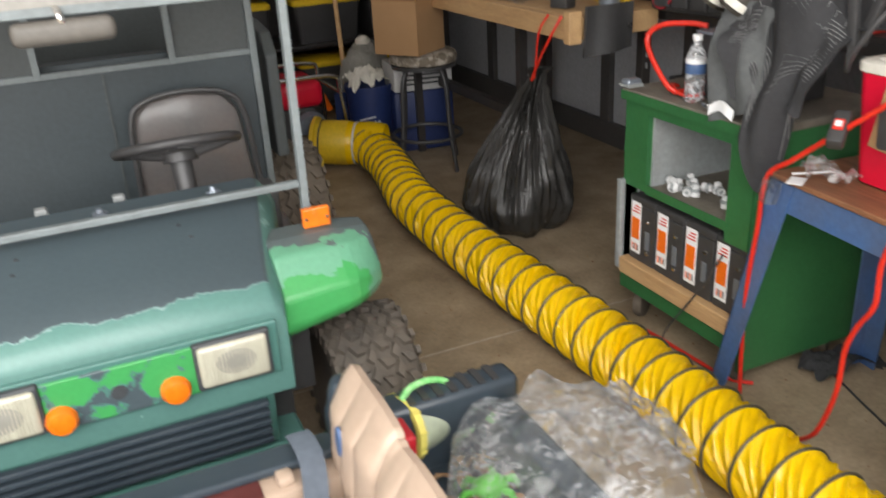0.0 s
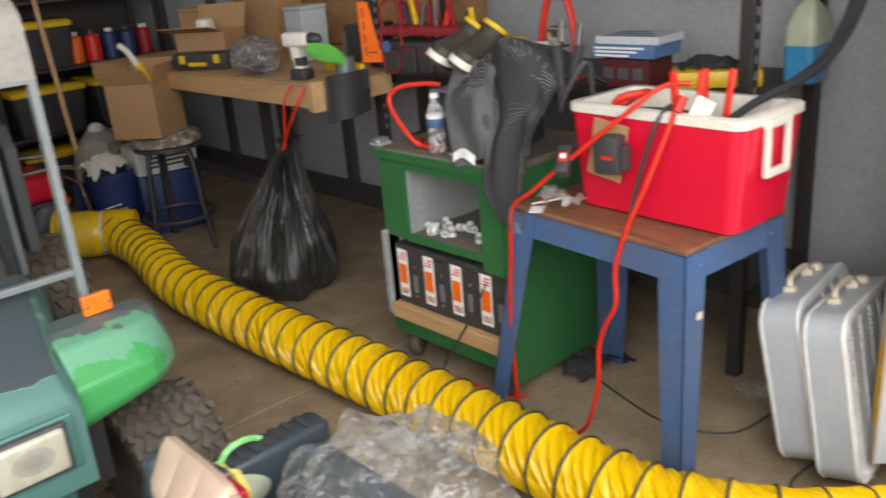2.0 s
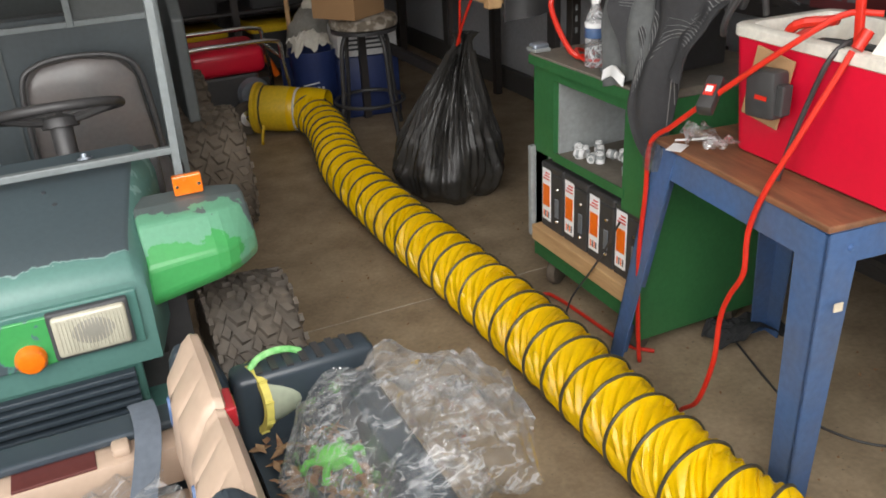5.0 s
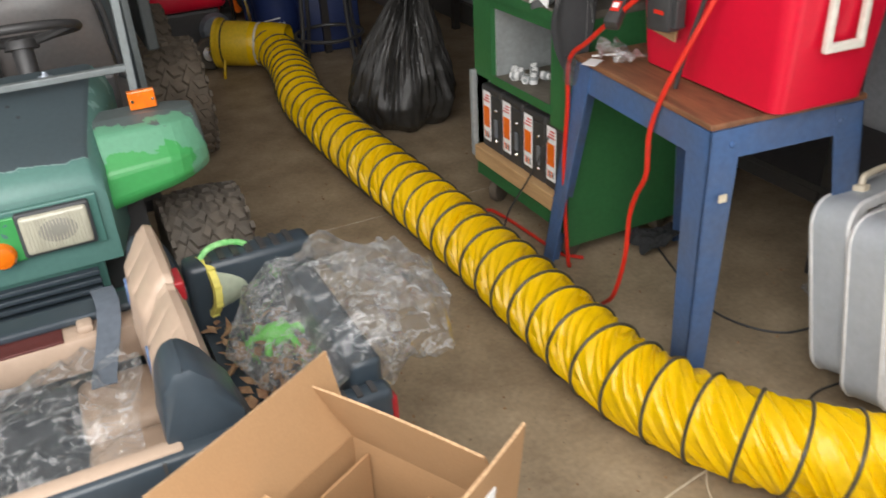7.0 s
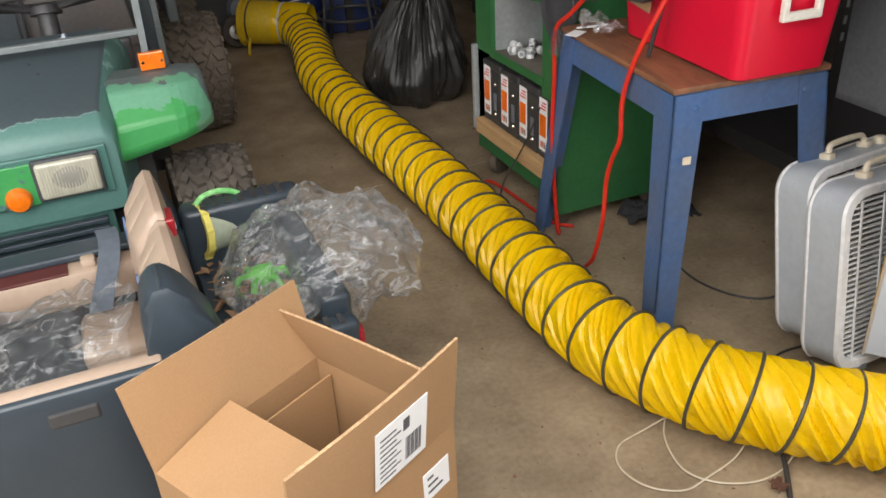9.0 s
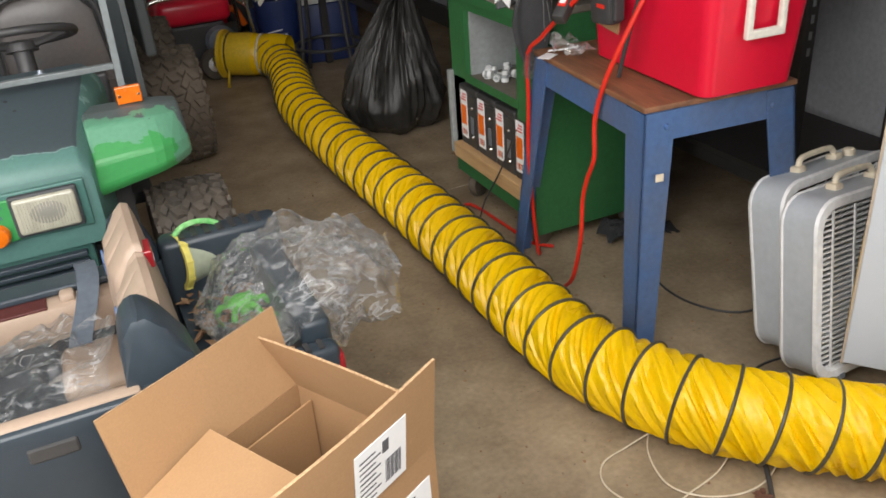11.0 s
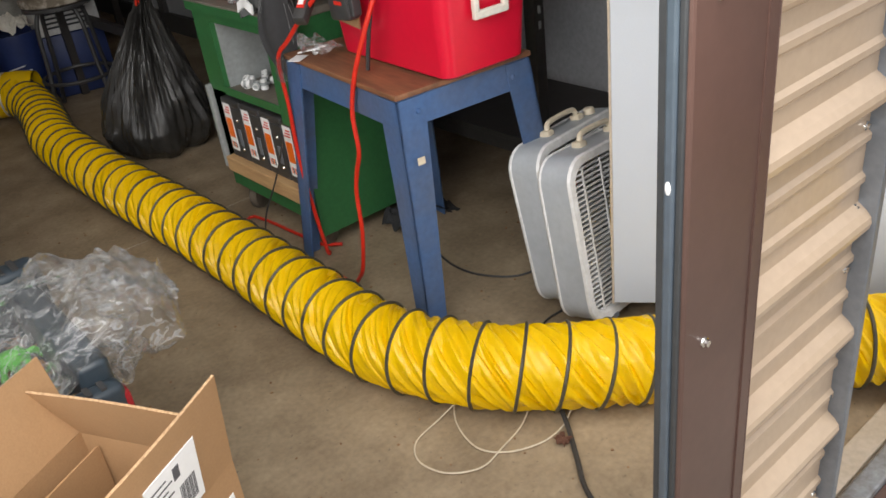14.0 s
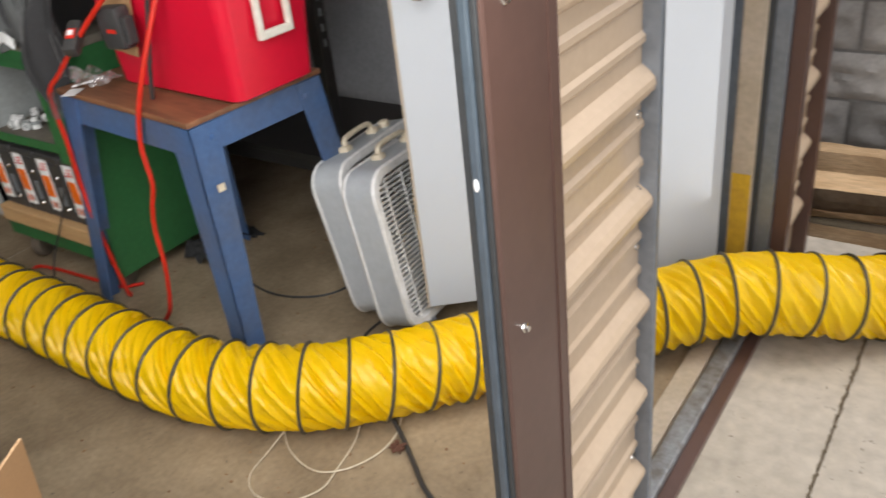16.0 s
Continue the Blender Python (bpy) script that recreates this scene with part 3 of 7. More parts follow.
part("paint_mark", ball(bmesh.new(), (1.108, -0.2075, 1.063), 1.0, (0.0015, 0.004, 0.0085), 12, 8), PAPER, jamb, "small white paint mark")
# chipped edge of the concrete joint outside
rj = random.Random(31)
bm = bmesh.new()
for k in range(150):
    x = 1.2 + k * 0.0125 + rj.uniform(-0.004, 0.004)
    s = rj.uniform(0.004, 0.012)
    y = -0.5 + rj.choice((-1, 1)) * rj.uniform(0.001, 0.004)
    hexa(bm, [(x - s, y - 0.002, -0.02), (x + s, y - 0.003, -0.02), (x + s * 0.6, y + 0.003, -0.02), (x - s * 0.7, y + 0.002, -0.02)], [(x - s, y - 0.002, -0.0105), (x + s, y - 0.003, -0.0108), (x + s * 0.6, y + 0.003, -0.0106), (x - s * 0.7, y + 0.002, -0.0104)])
tagged(part("joint_dirt", bm, SOIL), "dark dirt crumbling out of the concrete joint", "dirt", kind="stuff")

# ---- yellow duct ----
duct_pts = [(1.52, 4.52, 0.14), (1.53, 4.30, 0.122), (1.485, 4.0, 0.118), (1.41, 3.6, 0.118), (1.395, 3.2, 0.118), (1.40, 2.7, 0.118), (1.42, 2.2, 0.118),
            (1.43, 1.7, 0.118), (1.425, 1.3, 0.118), (1.43, 1.0, 0.118), (1.475, 0.82, 0.118), (1.56, 0.645, 0.118), (1.69, 0.495, 0.118), (1.81, 0.385, 0.118),
            (2.02, 0.19, 0.12), (2.20, 0.01, 0.135), (2.31, -0.115, 0.15), (2.38, -0.225, 0.158), (2.44, -0.34, 0.148), (2.53, -0.48, 0.125), (2.68, -0.64, 0.106), (2.9, -0.82, 0.106), (3.2, -1.0, 0.106)]
duct = thing("ventilation_duct", "long yellow vinyl duct with black wire hoops on the floor", "duct", at=(1.43, 1.5, 0))
rngd = random.Random(4)
R_DUCT = 0.116
path = smooth_path(duct_pts, 0.0075)
PER = 14
fr = frames_along(path)
nseg = (len(path) - 1) // PER
bm = bmesh.new()
FOLDS, COLS = 12, 12
NA = FOLDS * COLS
rings = []


def lean_at(q):
    """How far the hoops lean forward: upright on the long run, leaning round the bend."""
    return 0.24 * min(1.0, max(0.0, (q.x - 1.47) / 0.22)) * min(1.0, max(0.35, (2.45 - q.x) / 0.3))


turn = 0.0
for s in range(nseg):
    tw = rngd.uniform(1.15, 1.5)
    high = [rngd.uniform(0.1, 1.25) for _ in range(FOLDS)]
    low = [rngd.uniform(0.1, 1.25) for _ in range(FOLDS)]
    dip = [rngd.uniform(0.3, 1.0) for _ in range(FOLDS)]
    bend = [rngd.uniform(-0.09, 0.09) for _ in range(FOLDS + 1)]
    bend[FOLDS] = bend[0]
    off = rngd.uniform(0, 1)
    for j in range(PER):
        i = s * PER + j
        q, t, side, up = fr[i]
        v = j / PER
        env = min(1.0, 5.0 * v, 5.0 * (1 - v))
        sag = math.sin(math.pi * v) ** 0.6
        ln = lean_at(q)
        ring = []
        for k in range(NA):
            fold, c = divmod(k, COLS)
            w = c / COLS
            # each fold: a long face and a short steep one, straight from hoop to hoop
            ridge = w / 0.7 if w <= 0.7 else (1 - w) / 0.3
            height = low[fold] * (1 - v) + high[fold] * v
            half = max(0.0, 1 - abs(w - 0.3) / 0.3) * dip[fold]
            a = 2 * math.pi * k / NA - turn - v * tw + sag * (bend[fold] * (1 - w) + bend[fold + 1] * w)
            n = noise.noise(Vector((math.cos(a) * 3.2, math.sin(a) * 3.2, i * 0.06)))
            back = abs(((7 * (k / NA + 0.17 * v) + off) % 1) - 0.5) * 2
            crease = max(0.0, 1 - back / 0.35) * sag
            r = R_DUCT * (1.0 - 0.035 * sag + env * (0.155 * (ridge - 0.85) * height - 0.06 * half * sag) + 0.025 * sag * n - 0.04 * crease * (0.4 + 0.6 * dip[fold]))
            ring.append(bm.verts.new(q + side * math.cos(a) * r + up * max(math.sin(a) * r, -R_DUCT * 0.97) + t * (ln * math.sin(a) * r)))
        rings.append(ring)
    turn += tw
for a, b in zip(rings, rings[1:]):
    for k in range(NA):
        bm.faces.new((a[k], a[(k + 1) % NA], b[(k + 1) % NA], b[k]))
for f in bm.faces:
    f.smooth = True
bm.normal_update()
for e in bm.edges:
    e.smooth = len(e.link_faces) < 2 or e.calc_face_angle(0) < 0.42
part("sleeve", bm, HOSE_Y, duct, world_space=True)
hoop_mesh = None
for s in range(nseg + 1):
    i = min(s * PER, len(fr) - 1)
    q, t, side, up = fr[i]
    tilt = Matrix.Rotation(rngd.uniform(-0.06, 0.06), 4, "Z") @ Matrix.Rotation(rngd.uniform(-0.05, 0.05), 4, "X")
    m = Matrix((( side.x, up.x, -t.x, q.x), (side.y, up.y, -t.y, q.y), (side.z, up.z, -t.z, q.z), (0, 0, 0, 1))) @ Matrix.Rotation(-math.atan(lean_at(q)), 4, "X")
    if hoop_mesh is None:
        b2 = bmesh.new()
        tube(b2, [(R_DUCT * 1.008 * math.cos(2 * math.pi * k / 40), R_DUCT * 1.008 * math.sin(2 * math.pi * k / 40), 0) for k in range(41)], 0.0049, n=6, straight=True)
        ob = part("hoop", b2, HOOP, duct, smooth=True)
        hoop_mesh = ob.data
    else:
        ob = new("hoop", hoop_mesh)
        ob.parent = duct
    ob.matrix_basis = duct.matrix_basis.inverted() @ m @ tilt

# ---- utility vehicle ----
CX = -0.035
uv = thing("utility_vehicle", "old green utility vehicle with peeling slate-grey hood paint", "utility vehicle", at=(CX, 2.7, 0))


def yz(outline, x0, x1, bevel=0.0, widen=None):
    """A side outline of (y, z) pairs drawn out across x."""
    bm = bmesh.new()
    rot = Matrix(((0, 0, 1, 0), (1, 0, 0, 0), (0, 1, 0, 0), (0, 0, 0, 1)))
    prism(bm, outline, x1 - x0, Matrix.Translation((x0, 0, 0)) @ rot, bevel)
    if widen:
        for v in bm.verts:
            v.co.x = CX + (v.co.x - CX) * widen(v.co.y)
    return bm


def W(y):
    return 1 + 0.22 * (y - 1.75) / 0.36


bm = bmesh.new()
hood_rings = []
for y, zt, cz in ((1.746, 0.655, 0.02), (1.765, 0.70, 0.035), (1.80, 0.722, 0.045), (1.84, 0.738, 0.052), (2.0, 0.795, 0.06), (2.14, 0.838, 0.066), (2.19, 0.842, 0.066)):
    w, c = 0.38 * W(y), 0.012 + 0.55 * cz
    ring = [(-w, 0.44), (-w, zt - cz * 1.25), (-w + c * 0.22, zt - cz * 0.75), (-w + c * 0.85, zt - 0.008), (-w + c * 1.15, zt), (w - c * 1.15, zt), (w - c * 0.85, zt - 0.008), (w - c * 0.22, zt - cz * 0.75), (w, zt - cz * 1.25), (w, 0.44)]
    hood_rings.append([bm.verts.new((CX + x, y, z)) for x, z in ring])
for a, b in zip(hood_rings, hood_rings[1:]):
    for k in range(9):
        f = bm.faces.new((a[k], a[k + 1], b[k + 1], b[k]))
        f.material_index = 0 if k in (3, 4, 5) else 1
for ring in (hood_rings[0], hood_rings[-1]):
    bm.faces.new(ring).material_index = 1
hood = part("hood", bm, [HOODP, HOODSIDE], uv, "slate paint peeling to teal at the edges", smooth=True, world_space=True)
for x, y, z in ((0.17, 2.03, 0.806), (0.19, 1.98, 0.789), (-0.20, 2.02, 0.803), (-0.21, 1.97, 0.786)):
    part("bolt_hole", lathe(bmesh.new(), [(0.006, 0), (0.005, 0.0015), (0, 0.0015)], 10, pose(x, y, z, 18, 0, 0)), RUBBER, hood, world_space=True)
fascia = part("fascia", yz([(1.736, 0.50), (1.733, 0.64), (1.75, 0.64), (1.75, 0.50)], CX - 0.352, CX + 0.352, 0.004), TEAL, uv, "teal front panel", world_space=True)
part("lamp_panel", cube(CX - 0.165, CX + 0.16, 1.728, 1.737, 0.505, 0.625, bevel=0.004), GRILLEP, fascia, "flaking green centre panel", world_space=True)
part("hole_rim", lathe(bmesh.new(), [(0.017, 0), (0.017, 0.004), (0.0, 0.004)], 20, pose(-0.045, 1.7285, 0.562, 90, 0, 0)), RUBBER, fascia, world_space=True)
for x0, x1 in ((0.128, 0.287), (-0.364, -0.206)):
    hl = part("headlight", cube(x0 - 0.008, x1 + 0.008, 1.718, 1.742, 0.512, 0.632, bevel=0.006), RUBBER, uv, "black headlight surround", world_space=True)
    part("lens", cube(x0, x1, 1.708, 1.735, 0.52, 0.624, bevel=0.01, seg=3), LENS, hl, "yellowed rectangular glass lens", smooth=True, world_space=True)
    part("reflector", lathe(bmesh.new(), [(1.0, 0), (0.8, 0.35), (0.45, 0.75), (0.0, 1.0)], 28, pose((x0 + x1) / 2 + 0.004, 1.7082, 0.575, 90, 0, 0) @ Matrix.Diagonal((0.048, 0.033, 0.0022, 1))), REFLECT, hl, "bright oval reflector", smooth=True, world_space=True)
    for k in range(18):
        x = x0 + 0.012 + k * (x1 - x0 - 0.024) / 17
        part("flute", cyl(bmesh.new(), (x, 1.708, 0.532), (x, 1.708, 0.612), 0.0016, n=6), LENS, hl, world_space=True)
for x in (0.071, -0.169):
    part("indicator", lathe(bmesh.new(), [(0.034, 0), (0.034, 0.016), (0.027, 0.026), (0.012, 0.03), (0.0, 0.03)], 26, pose(x, 1.732, 0.532, 90, 0, 0)), AMBER, uv, "round amber indicator lamp", smooth=True, world_space=True)
part("lower_grille", yz([(1.79, 0.27), (1.77, 0.44), (2.0, 0.44), (2.0, 0.27)], CX - 0.36, CX + 0.33, 0.006), TEAL, uv, world_space=True)
for k in range(5):
    z = 0.295 + k * 0.027
    part("louvre", cube(CX - 0.34, CX + 0.31, 1.758 - 0.002 * k, 1.79, z, z + 0.014, bevel=0.003), NAVY, uv, world_space=True)
part("bumper", cube(CX - 0.42, CX + 0.40, 1.775, 1.95, 0.20, 0.268, bevel=0.01), TEAL, uv, world_space=True)
fen = [(1.80, 0.545), (1.782, 0.572), (1.79, 0.632), (1.862, 0.71), (1.93, 0.728), (2.005, 0.732), (2.035, 0.712), (2.06, 0.62), (2.03, 0.595), (1.92, 0.575)]
for s in (1, -1):
    bm = yz(fen, 0.355, 0.64, 0.0)
    bmesh.ops.subdivide_edges(bm, edges=[e for e in bm.edges if abs(e.verts[0].co.x - e.verts[1].co.x) > 0.1], cuts=9)
    rim_edges = [e for e in bm.edges if len(e.link_faces) == 2 and e.calc_face_angle(0) > 0.42]
    bmesh.ops.bevel(bm, geom=rim_edges, offset=0.009, segments=2, affect="EDGES", profile=0.5)
    for v in bm.verts:
        k = max(0.0, (v.co.x - 0.355) / 0.275)
        front = max(0.0, min(1.0, (2.0 - v.co.y) / 0.22))
        low = max(0.0, min(1.0, (0.66 - v.co.z) / 0.10))
        v.co.z += 0.025 * (1 - low) - 0.015 * k ** 4 * (1 - low) + 0.05 * k * low * front
        v.co.y += front * (0.015 * k + 0.06 * max(0.0, (k - 0.62) / 0.38) ** 2)
        v.co.x -= 0.10 * max(0.0, 0.66 - v.co.z) + 0.008 * k * (1 - low)
        if s < 0:
            v.co.x = 2 * CX - v.co.x
    f = part("fender", bm, FENDERP, uv, "bright green fender with flaked dark patches", world_space=True)
    mx = 0.5 if s > 0 else 2 * CX - 0.5
    mk = part("marker_light", cube(mx - 0.036, mx + 0.036, 1.955, 1.975, 0.755, 0.807, bevel=0.004), AMBER, uv, "orange rectangular side marker", world_space=True)
    for dx in (-0.027, 0.027):
        part("screw", lathe(bmesh.new(), [(0.005, 0), (0.004, 0.003), (0, 0.003)], 10, pose(mx + dx, 1.956, 0.78, 90, 0, 0)), CHROME, mk, world_space=True)
    px = 0.487 if s > 0 else 2 * CX - 0.487
    tx = 0.505 if s > 0 else 2 * CX - 0.505
    part("windshield_post", hexa(bmesh.new(), [(px - 0.0095, 1.998, 0.73), (px + 0.0095, 1.998, 0.73), (px + 0.0095, 2.02, 0.73), (px - 0.0095, 2.02, 0.73)],
                                 [(tx - 0.0095, 2.052, 1.345), (tx + 0.0095, 2.052, 1.345), (tx + 0.0095, 2.074, 1.345), (tx - 0.0095, 2.074, 1.345)]), TUBEP, uv, world_space=True)
    part("inner_fender", cube(min(mx, CX + 0.3 * s), max(mx - 0.06 * s, CX + 0.3 * s), 1.95, 2.5, 0.3, 0.60), BLACKP, uv, world_space=True)
part("windshield_bar", cube(2 * CX - 0.50, 0.50, 2.02, 2.042, 0.846, 0.864, bevel=0.003), TUBEP, uv, world_space=True)
part("windshield_top_bar", cube(2 * CX - 0.505, 0.505, 2.052, 2.078, 1.325, 1.35, bevel=0.003), TUBEP, uv, world_space=True)
for x, c in ((0.28, GALV), (0.0, GALV), (-0.35, GALV)):
    part("hood_stud", lathe(bmesh.new(), [(0.019, 0), (0.019, 0.006), (0.009, 0.007), (0.008, 0.016), (0, 0.017)], 16, pose(x, 2.13, 0.838, -16, 0, 0) if x else pose(x, 2.13, 0.836)), c, uv, "metal hood stud", smooth=True, world_space=True)
bm = sheet(bmesh.new(), lambda u, v: Vector((2 * CX - 0.515 + u * (1.03 - 2 * CX), 2.05 + 0.02 * v + 0.42 * max(0, v - 0.28) ** 1.35 * 2.2, 1.335 + 0.27 * math.sin(min(v * 1.25, 1) * math.pi / 2) + 0.012 * math.sin(u * math.pi))), 24, 24, 0.012)
part("canopy", bm, CANVAS, uv, "dirty white canopy over the cab", smooth=True, world_space=True)
mir = part("mirror", cube(-0.095, 0.122, 2.02, 2.05, 1.268, 1.322, bevel=0.02, seg=4), MIRBACK, uv, "wide rear-view mirror", smooth=True, world_space=True)
part("mirror_arm", tube(bmesh.new(), [(0.015, 2.035, 1.30), (0.01, 2.03, 1.33), (0.005, 2.06, 1.345)], 0.009, 10, 0.01), CHROME, mir, smooth=True, world_space=True)
# rear panel of the cab with its window
part("cab_panel", cube(-0.70, 0.605, 3.0, 3.02, 0.50, 1.035), CABBLUE, uv, "dark blue-grey cab rear panel", world_space=True)
part("cab_panel", cube(-0.70, -0.09, 3.0, 3.02, 1.045, 1.42), CABGREY, uv, world_space=True)
part("cab_panel", cube(0.335, 0.605, 3.0, 3.02, 1.045, 1.42), CABGREY, uv, world_space=True)
for x in (-0.09, 0.335, 0.61):
    part("cab_upright", cube(x - 0.011, x + 0.011, 2.982, 3.0, 0.5 if x > 0.6 else 1.03, 1.42, bevel=0.002), TUBEP, uv, world_space=True)
part("cab_rail", cube(-0.70, 0.62, 2.985, 3.0, 1.03, 1.05, bevel=0.002), TUBEP, uv, world_space=True)
part("cab_seam", cube(0.10, 0.108, 2.994, 3.0, 0.5, 1.03), CABGREY, uv, world_space=True)
part("cab_side", cube(0.605, 0.625, 2.99, 3.03, 0.45, 1.42), TUBEP, uv, world_space=True)
part("shelf_bar", cube(-0.08, 0.33, 3.06, 3.14, 1.035, 1.06, bevel=0.004), CABBLUE, uv, world_space=True)
for x in (-0.14, 0.055):
    part("latch", cube(x - 0.016, x + 0.016, 2.30, 2.33, 0.79, 0.822, bevel=0.006), GREYIN, uv, "grey latch", world_space=True)
part("dash", cube(CX - 0.5, CX + 0.5, 2.19, 2.30, 0.42, 0.80, bevel=0.01), BLACKP, uv, world_space=True)
part("cab_floor", cube(CX - 0.55, CX + 0.55, 2.2, 3.0, 0.34, 0.38), BLACKP, uv, world_space=True)
# seat
bm = bmesh.new()
prism(bm, [(0.135, 0.60), (0.155, 0.90), (0.21, 0.955), (0.33, 0.97), (0.45, 0.95), (0.50, 0.89), (0.53, 0.60)], 0.10, Matrix(((1, 0, 0, 0), (0, 0, 1, 2.80), (0, 1, 0, 0), (0, 0, 0, 1))), 0.035)
seatb = part("seat_back", bm, VINYL, uv, "scuffed dark vinyl bucket seat", smooth=True, world_space=True)
bm = bmesh.new()
tube(bm, [(0.138, 2.795, 0.62), (0.15, 2.79, 0.89), (0.205, 2.79, 0.958), (0.33, 2.79, 0.974), (0.455, 2.79, 0.953), (0.51, 2.79, 0.88), (0.535, 2.795, 0.62)], 0.009, 8, 0.02)
part("piping", bm, BLACKP, seatb, "black piping", smooth=True, world_space=True)
part("seat_cushion", cube(0.11, 0.55, 2.42, 2.85, 0.50, 0.62, bevel=0.05, seg=4), VINYL, uv, smooth=True, world_space=True)
part("seat_cushion", cube(-0.60, -0.05, 2.42, 2.95, 0.46, 0.58, bevel=0.05, seg=4), VINYL, uv, smooth=True, world_space=True)
# steering wheel
sm = pose(0.24, 2.40, 0.905, -18, 0, 0)
bm = bmesh.new()
tube(bm, [(0.168 * math.cos(2 * math.pi * k / 48), 0.168 * math.sin(2 * math.pi * k / 48), 0) for k in range(49)], 0.0135, 10, straight=True)
bm.transform(sm)
sw = part("steering_wheel", bm, BLACKP, uv, "black steering wheel", smooth=True, world_space=True)
for a in (200, 340, 90):
    bm = bmesh.new()
    tube(bm, [(0, 0, -0.03), (0.08 * math.cos(radians(a)), 0.08 * math.sin(radians(a)), -0.02), (0.165 * math.cos(radians(a)), 0.165 * math.sin(radians(a)), 0)], 0.013, 8)
    bm.transform(sm)
    part("spoke", bm, BLACKP, sw, smooth=True, world_space=True)
bm = lathe(bmesh.new(), [(0.05, -0.045), (0.05, -0.02), (0.03, -0.01), (0, -0.01)], 20)
bm.transform(sm)
part("hub", bm, BLACKP, sw, smooth=True, world_space=True)
part("steering_column", cyl(bmesh.new(), (0.24, 2.40, 0.89), (0.24, 2.27, 0.60), 0.03), BLACKP, uv, smooth=True, world_space=True)


# tyres
def wheel(cx, cy, cz, r, w, rubber, parent, rim=CHROME):
    m = pose(cx, cy, cz, 0, 90, 0)
    h = w / 2
    t = part("tyre", lathe(bmesh.new(), [(r * 0.52, -h * 0.8), (r * 0.75, -h), (r * 0.88, -h * 0.97), (r * 0.95, -h * 0.8), (r * 0.965, 0), (r * 0.95, h * 0.8), (r * 0.88, h * 0.97), (r * 0.75, h), (r * 0.52, h * 0.8)], 48, m), rubber, parent, smooth=True, world_space=True)
    part("rim", lathe(bmesh.new(), [(r * 0.5, -h * 0.7), (r * 0.53, h * 0.72), (r * 0.45, h * 0.6), (r * 0.2, h * 0.5), (r * 0.16, h * 0.66), (0, h * 0.66)], 32, m), rim, t, smooth=True, world_space=True)
    bm = bmesh.new()
    rows = 6
    for j in range(rows):
        v = (j + 0.5) / rows * 2 - 1
        rr = r * (0.972 - 0.05 * abs(v) ** 3)
        n = 26
        for k in range(n):
            a = 2 * math.pi * (k + 0.5 * (j % 2)) / n
            q = Matrix.Rotation(a, 4, "Z") @ Matrix.Translation((rr, 0, v * h * 0.86)) @ Matrix.Rotation(0.5 if j % 2 else -0.5, 4, "X")
            a0, b0, tip = r * 0.105, w / rows * 0.33, 0.6
            hexa(bm, [m @ q @ Vector(c) for c in ((-0.012, -a0, -b0), (-0.012, a0 * 0.7, -b0), (-0.012, a0, b0 * 1.2), (-0.012, -a0 * 0.5, b0 * 1.2))],
                 [m @ q @ Vector(c) for c in ((0.014, -a0 * 0.85, -b0 * tip), (0.014, a0 * 0.5, -b0 * tip), (0.012, a0 * 0.85, b0), (0.012, -a0 * 0.3, b0))])
        if j in (0, rows - 1):
            for k in range(n):
                a = 2 * math.pi * (k + 0.25) / n
                q = Matrix.Rotation(a, 4, "Z") @ Matrix.Translation((r * 0.90, 0, (h * 0.97) * (1 if v > 0 else -1)))
                box(bm, -0.03, 0.02, -r * 0.05, r * 0.05, -0.006, 0.006, m=m @ q)
    part("tread", bm, rubber, t, "chunky tread blocks", world_space=True, kind="stuff")
    return t


wheel(0.60, 2.02, 0.222, 0.222, 0.24, TYRE, uv, GREYIN)
wheel(2 * CX - 0.60, 2.02, 0.222, 0.222, 0.24, TYRE, uv, GREYIN)
for y in (3.48, 4.25):
    wheel(0.745, y, 0.275, 0.275, 0.32, MUD, uv, GREYIN)
    wheel(2 * CX - 0.745, y, 0.275, 0.275, 0.32, MUD, uv, GREYIN)
part("chassis", cube(CX - 0.4, CX + 0.4, 1.9, 4.8, 0.26, 0.36), BLACKP, uv, world_space=True)
# cargo bed
part("bed_floor", cube(CX - 0.62, 0.60, 3.08, 4.95, 0.60, 0.66), CABGREY, uv, world_space=True)
for s in (1, -1):
    xs = 0.685 if s > 0 else 2 * CX - 0.685
    side = part("bed_side", yz([(3.06, 0.62), (3.06, 1.0), (3.12, 1.08), (3.3, 1.10), (4.95, 1.10), (4.95, 0.62)], xs - 0.02, xs + 0.025, 0.008), CABGREY, uv, "grey plastic bed side", world_space=True)
    for y in (3.13, 3.45, 3.8):
        for z in (0.70, 0.86):
            part("rib", cube(xs + (0.022 if s > 0 else -0.034), xs + (0.034 if s > 0 else -0.022), y, y + 0.22, z, z + 0.09, bevel=0.008), CABGREY, side, world_space=True)
part("tailgate", cube(CX - 0.62, 0.60, 4.93, 4.97, 0.62, 1.08), CABGREY, uv, world_space=True)

# ---- ride-on toy truck ----
toy = thing("ride_on_truck", "navy plastic ride-on toy truck with tan seats, parked across", "toy truck", at=(0.2, 1.1, 0))
Y0, Y1 = 0.765, 1.44


def xz(outline, y0, y1, bevel=0.0, seg=2):
    bm = bmesh.new()
    rot = Matrix(((1, 0, 0, 0), (0, 0, 1, y0), (0, 1, 0, 0), (0, 0, 0, 1)))
    prism(bm, outline, y1 - y0, rot, bevel)
    return bm


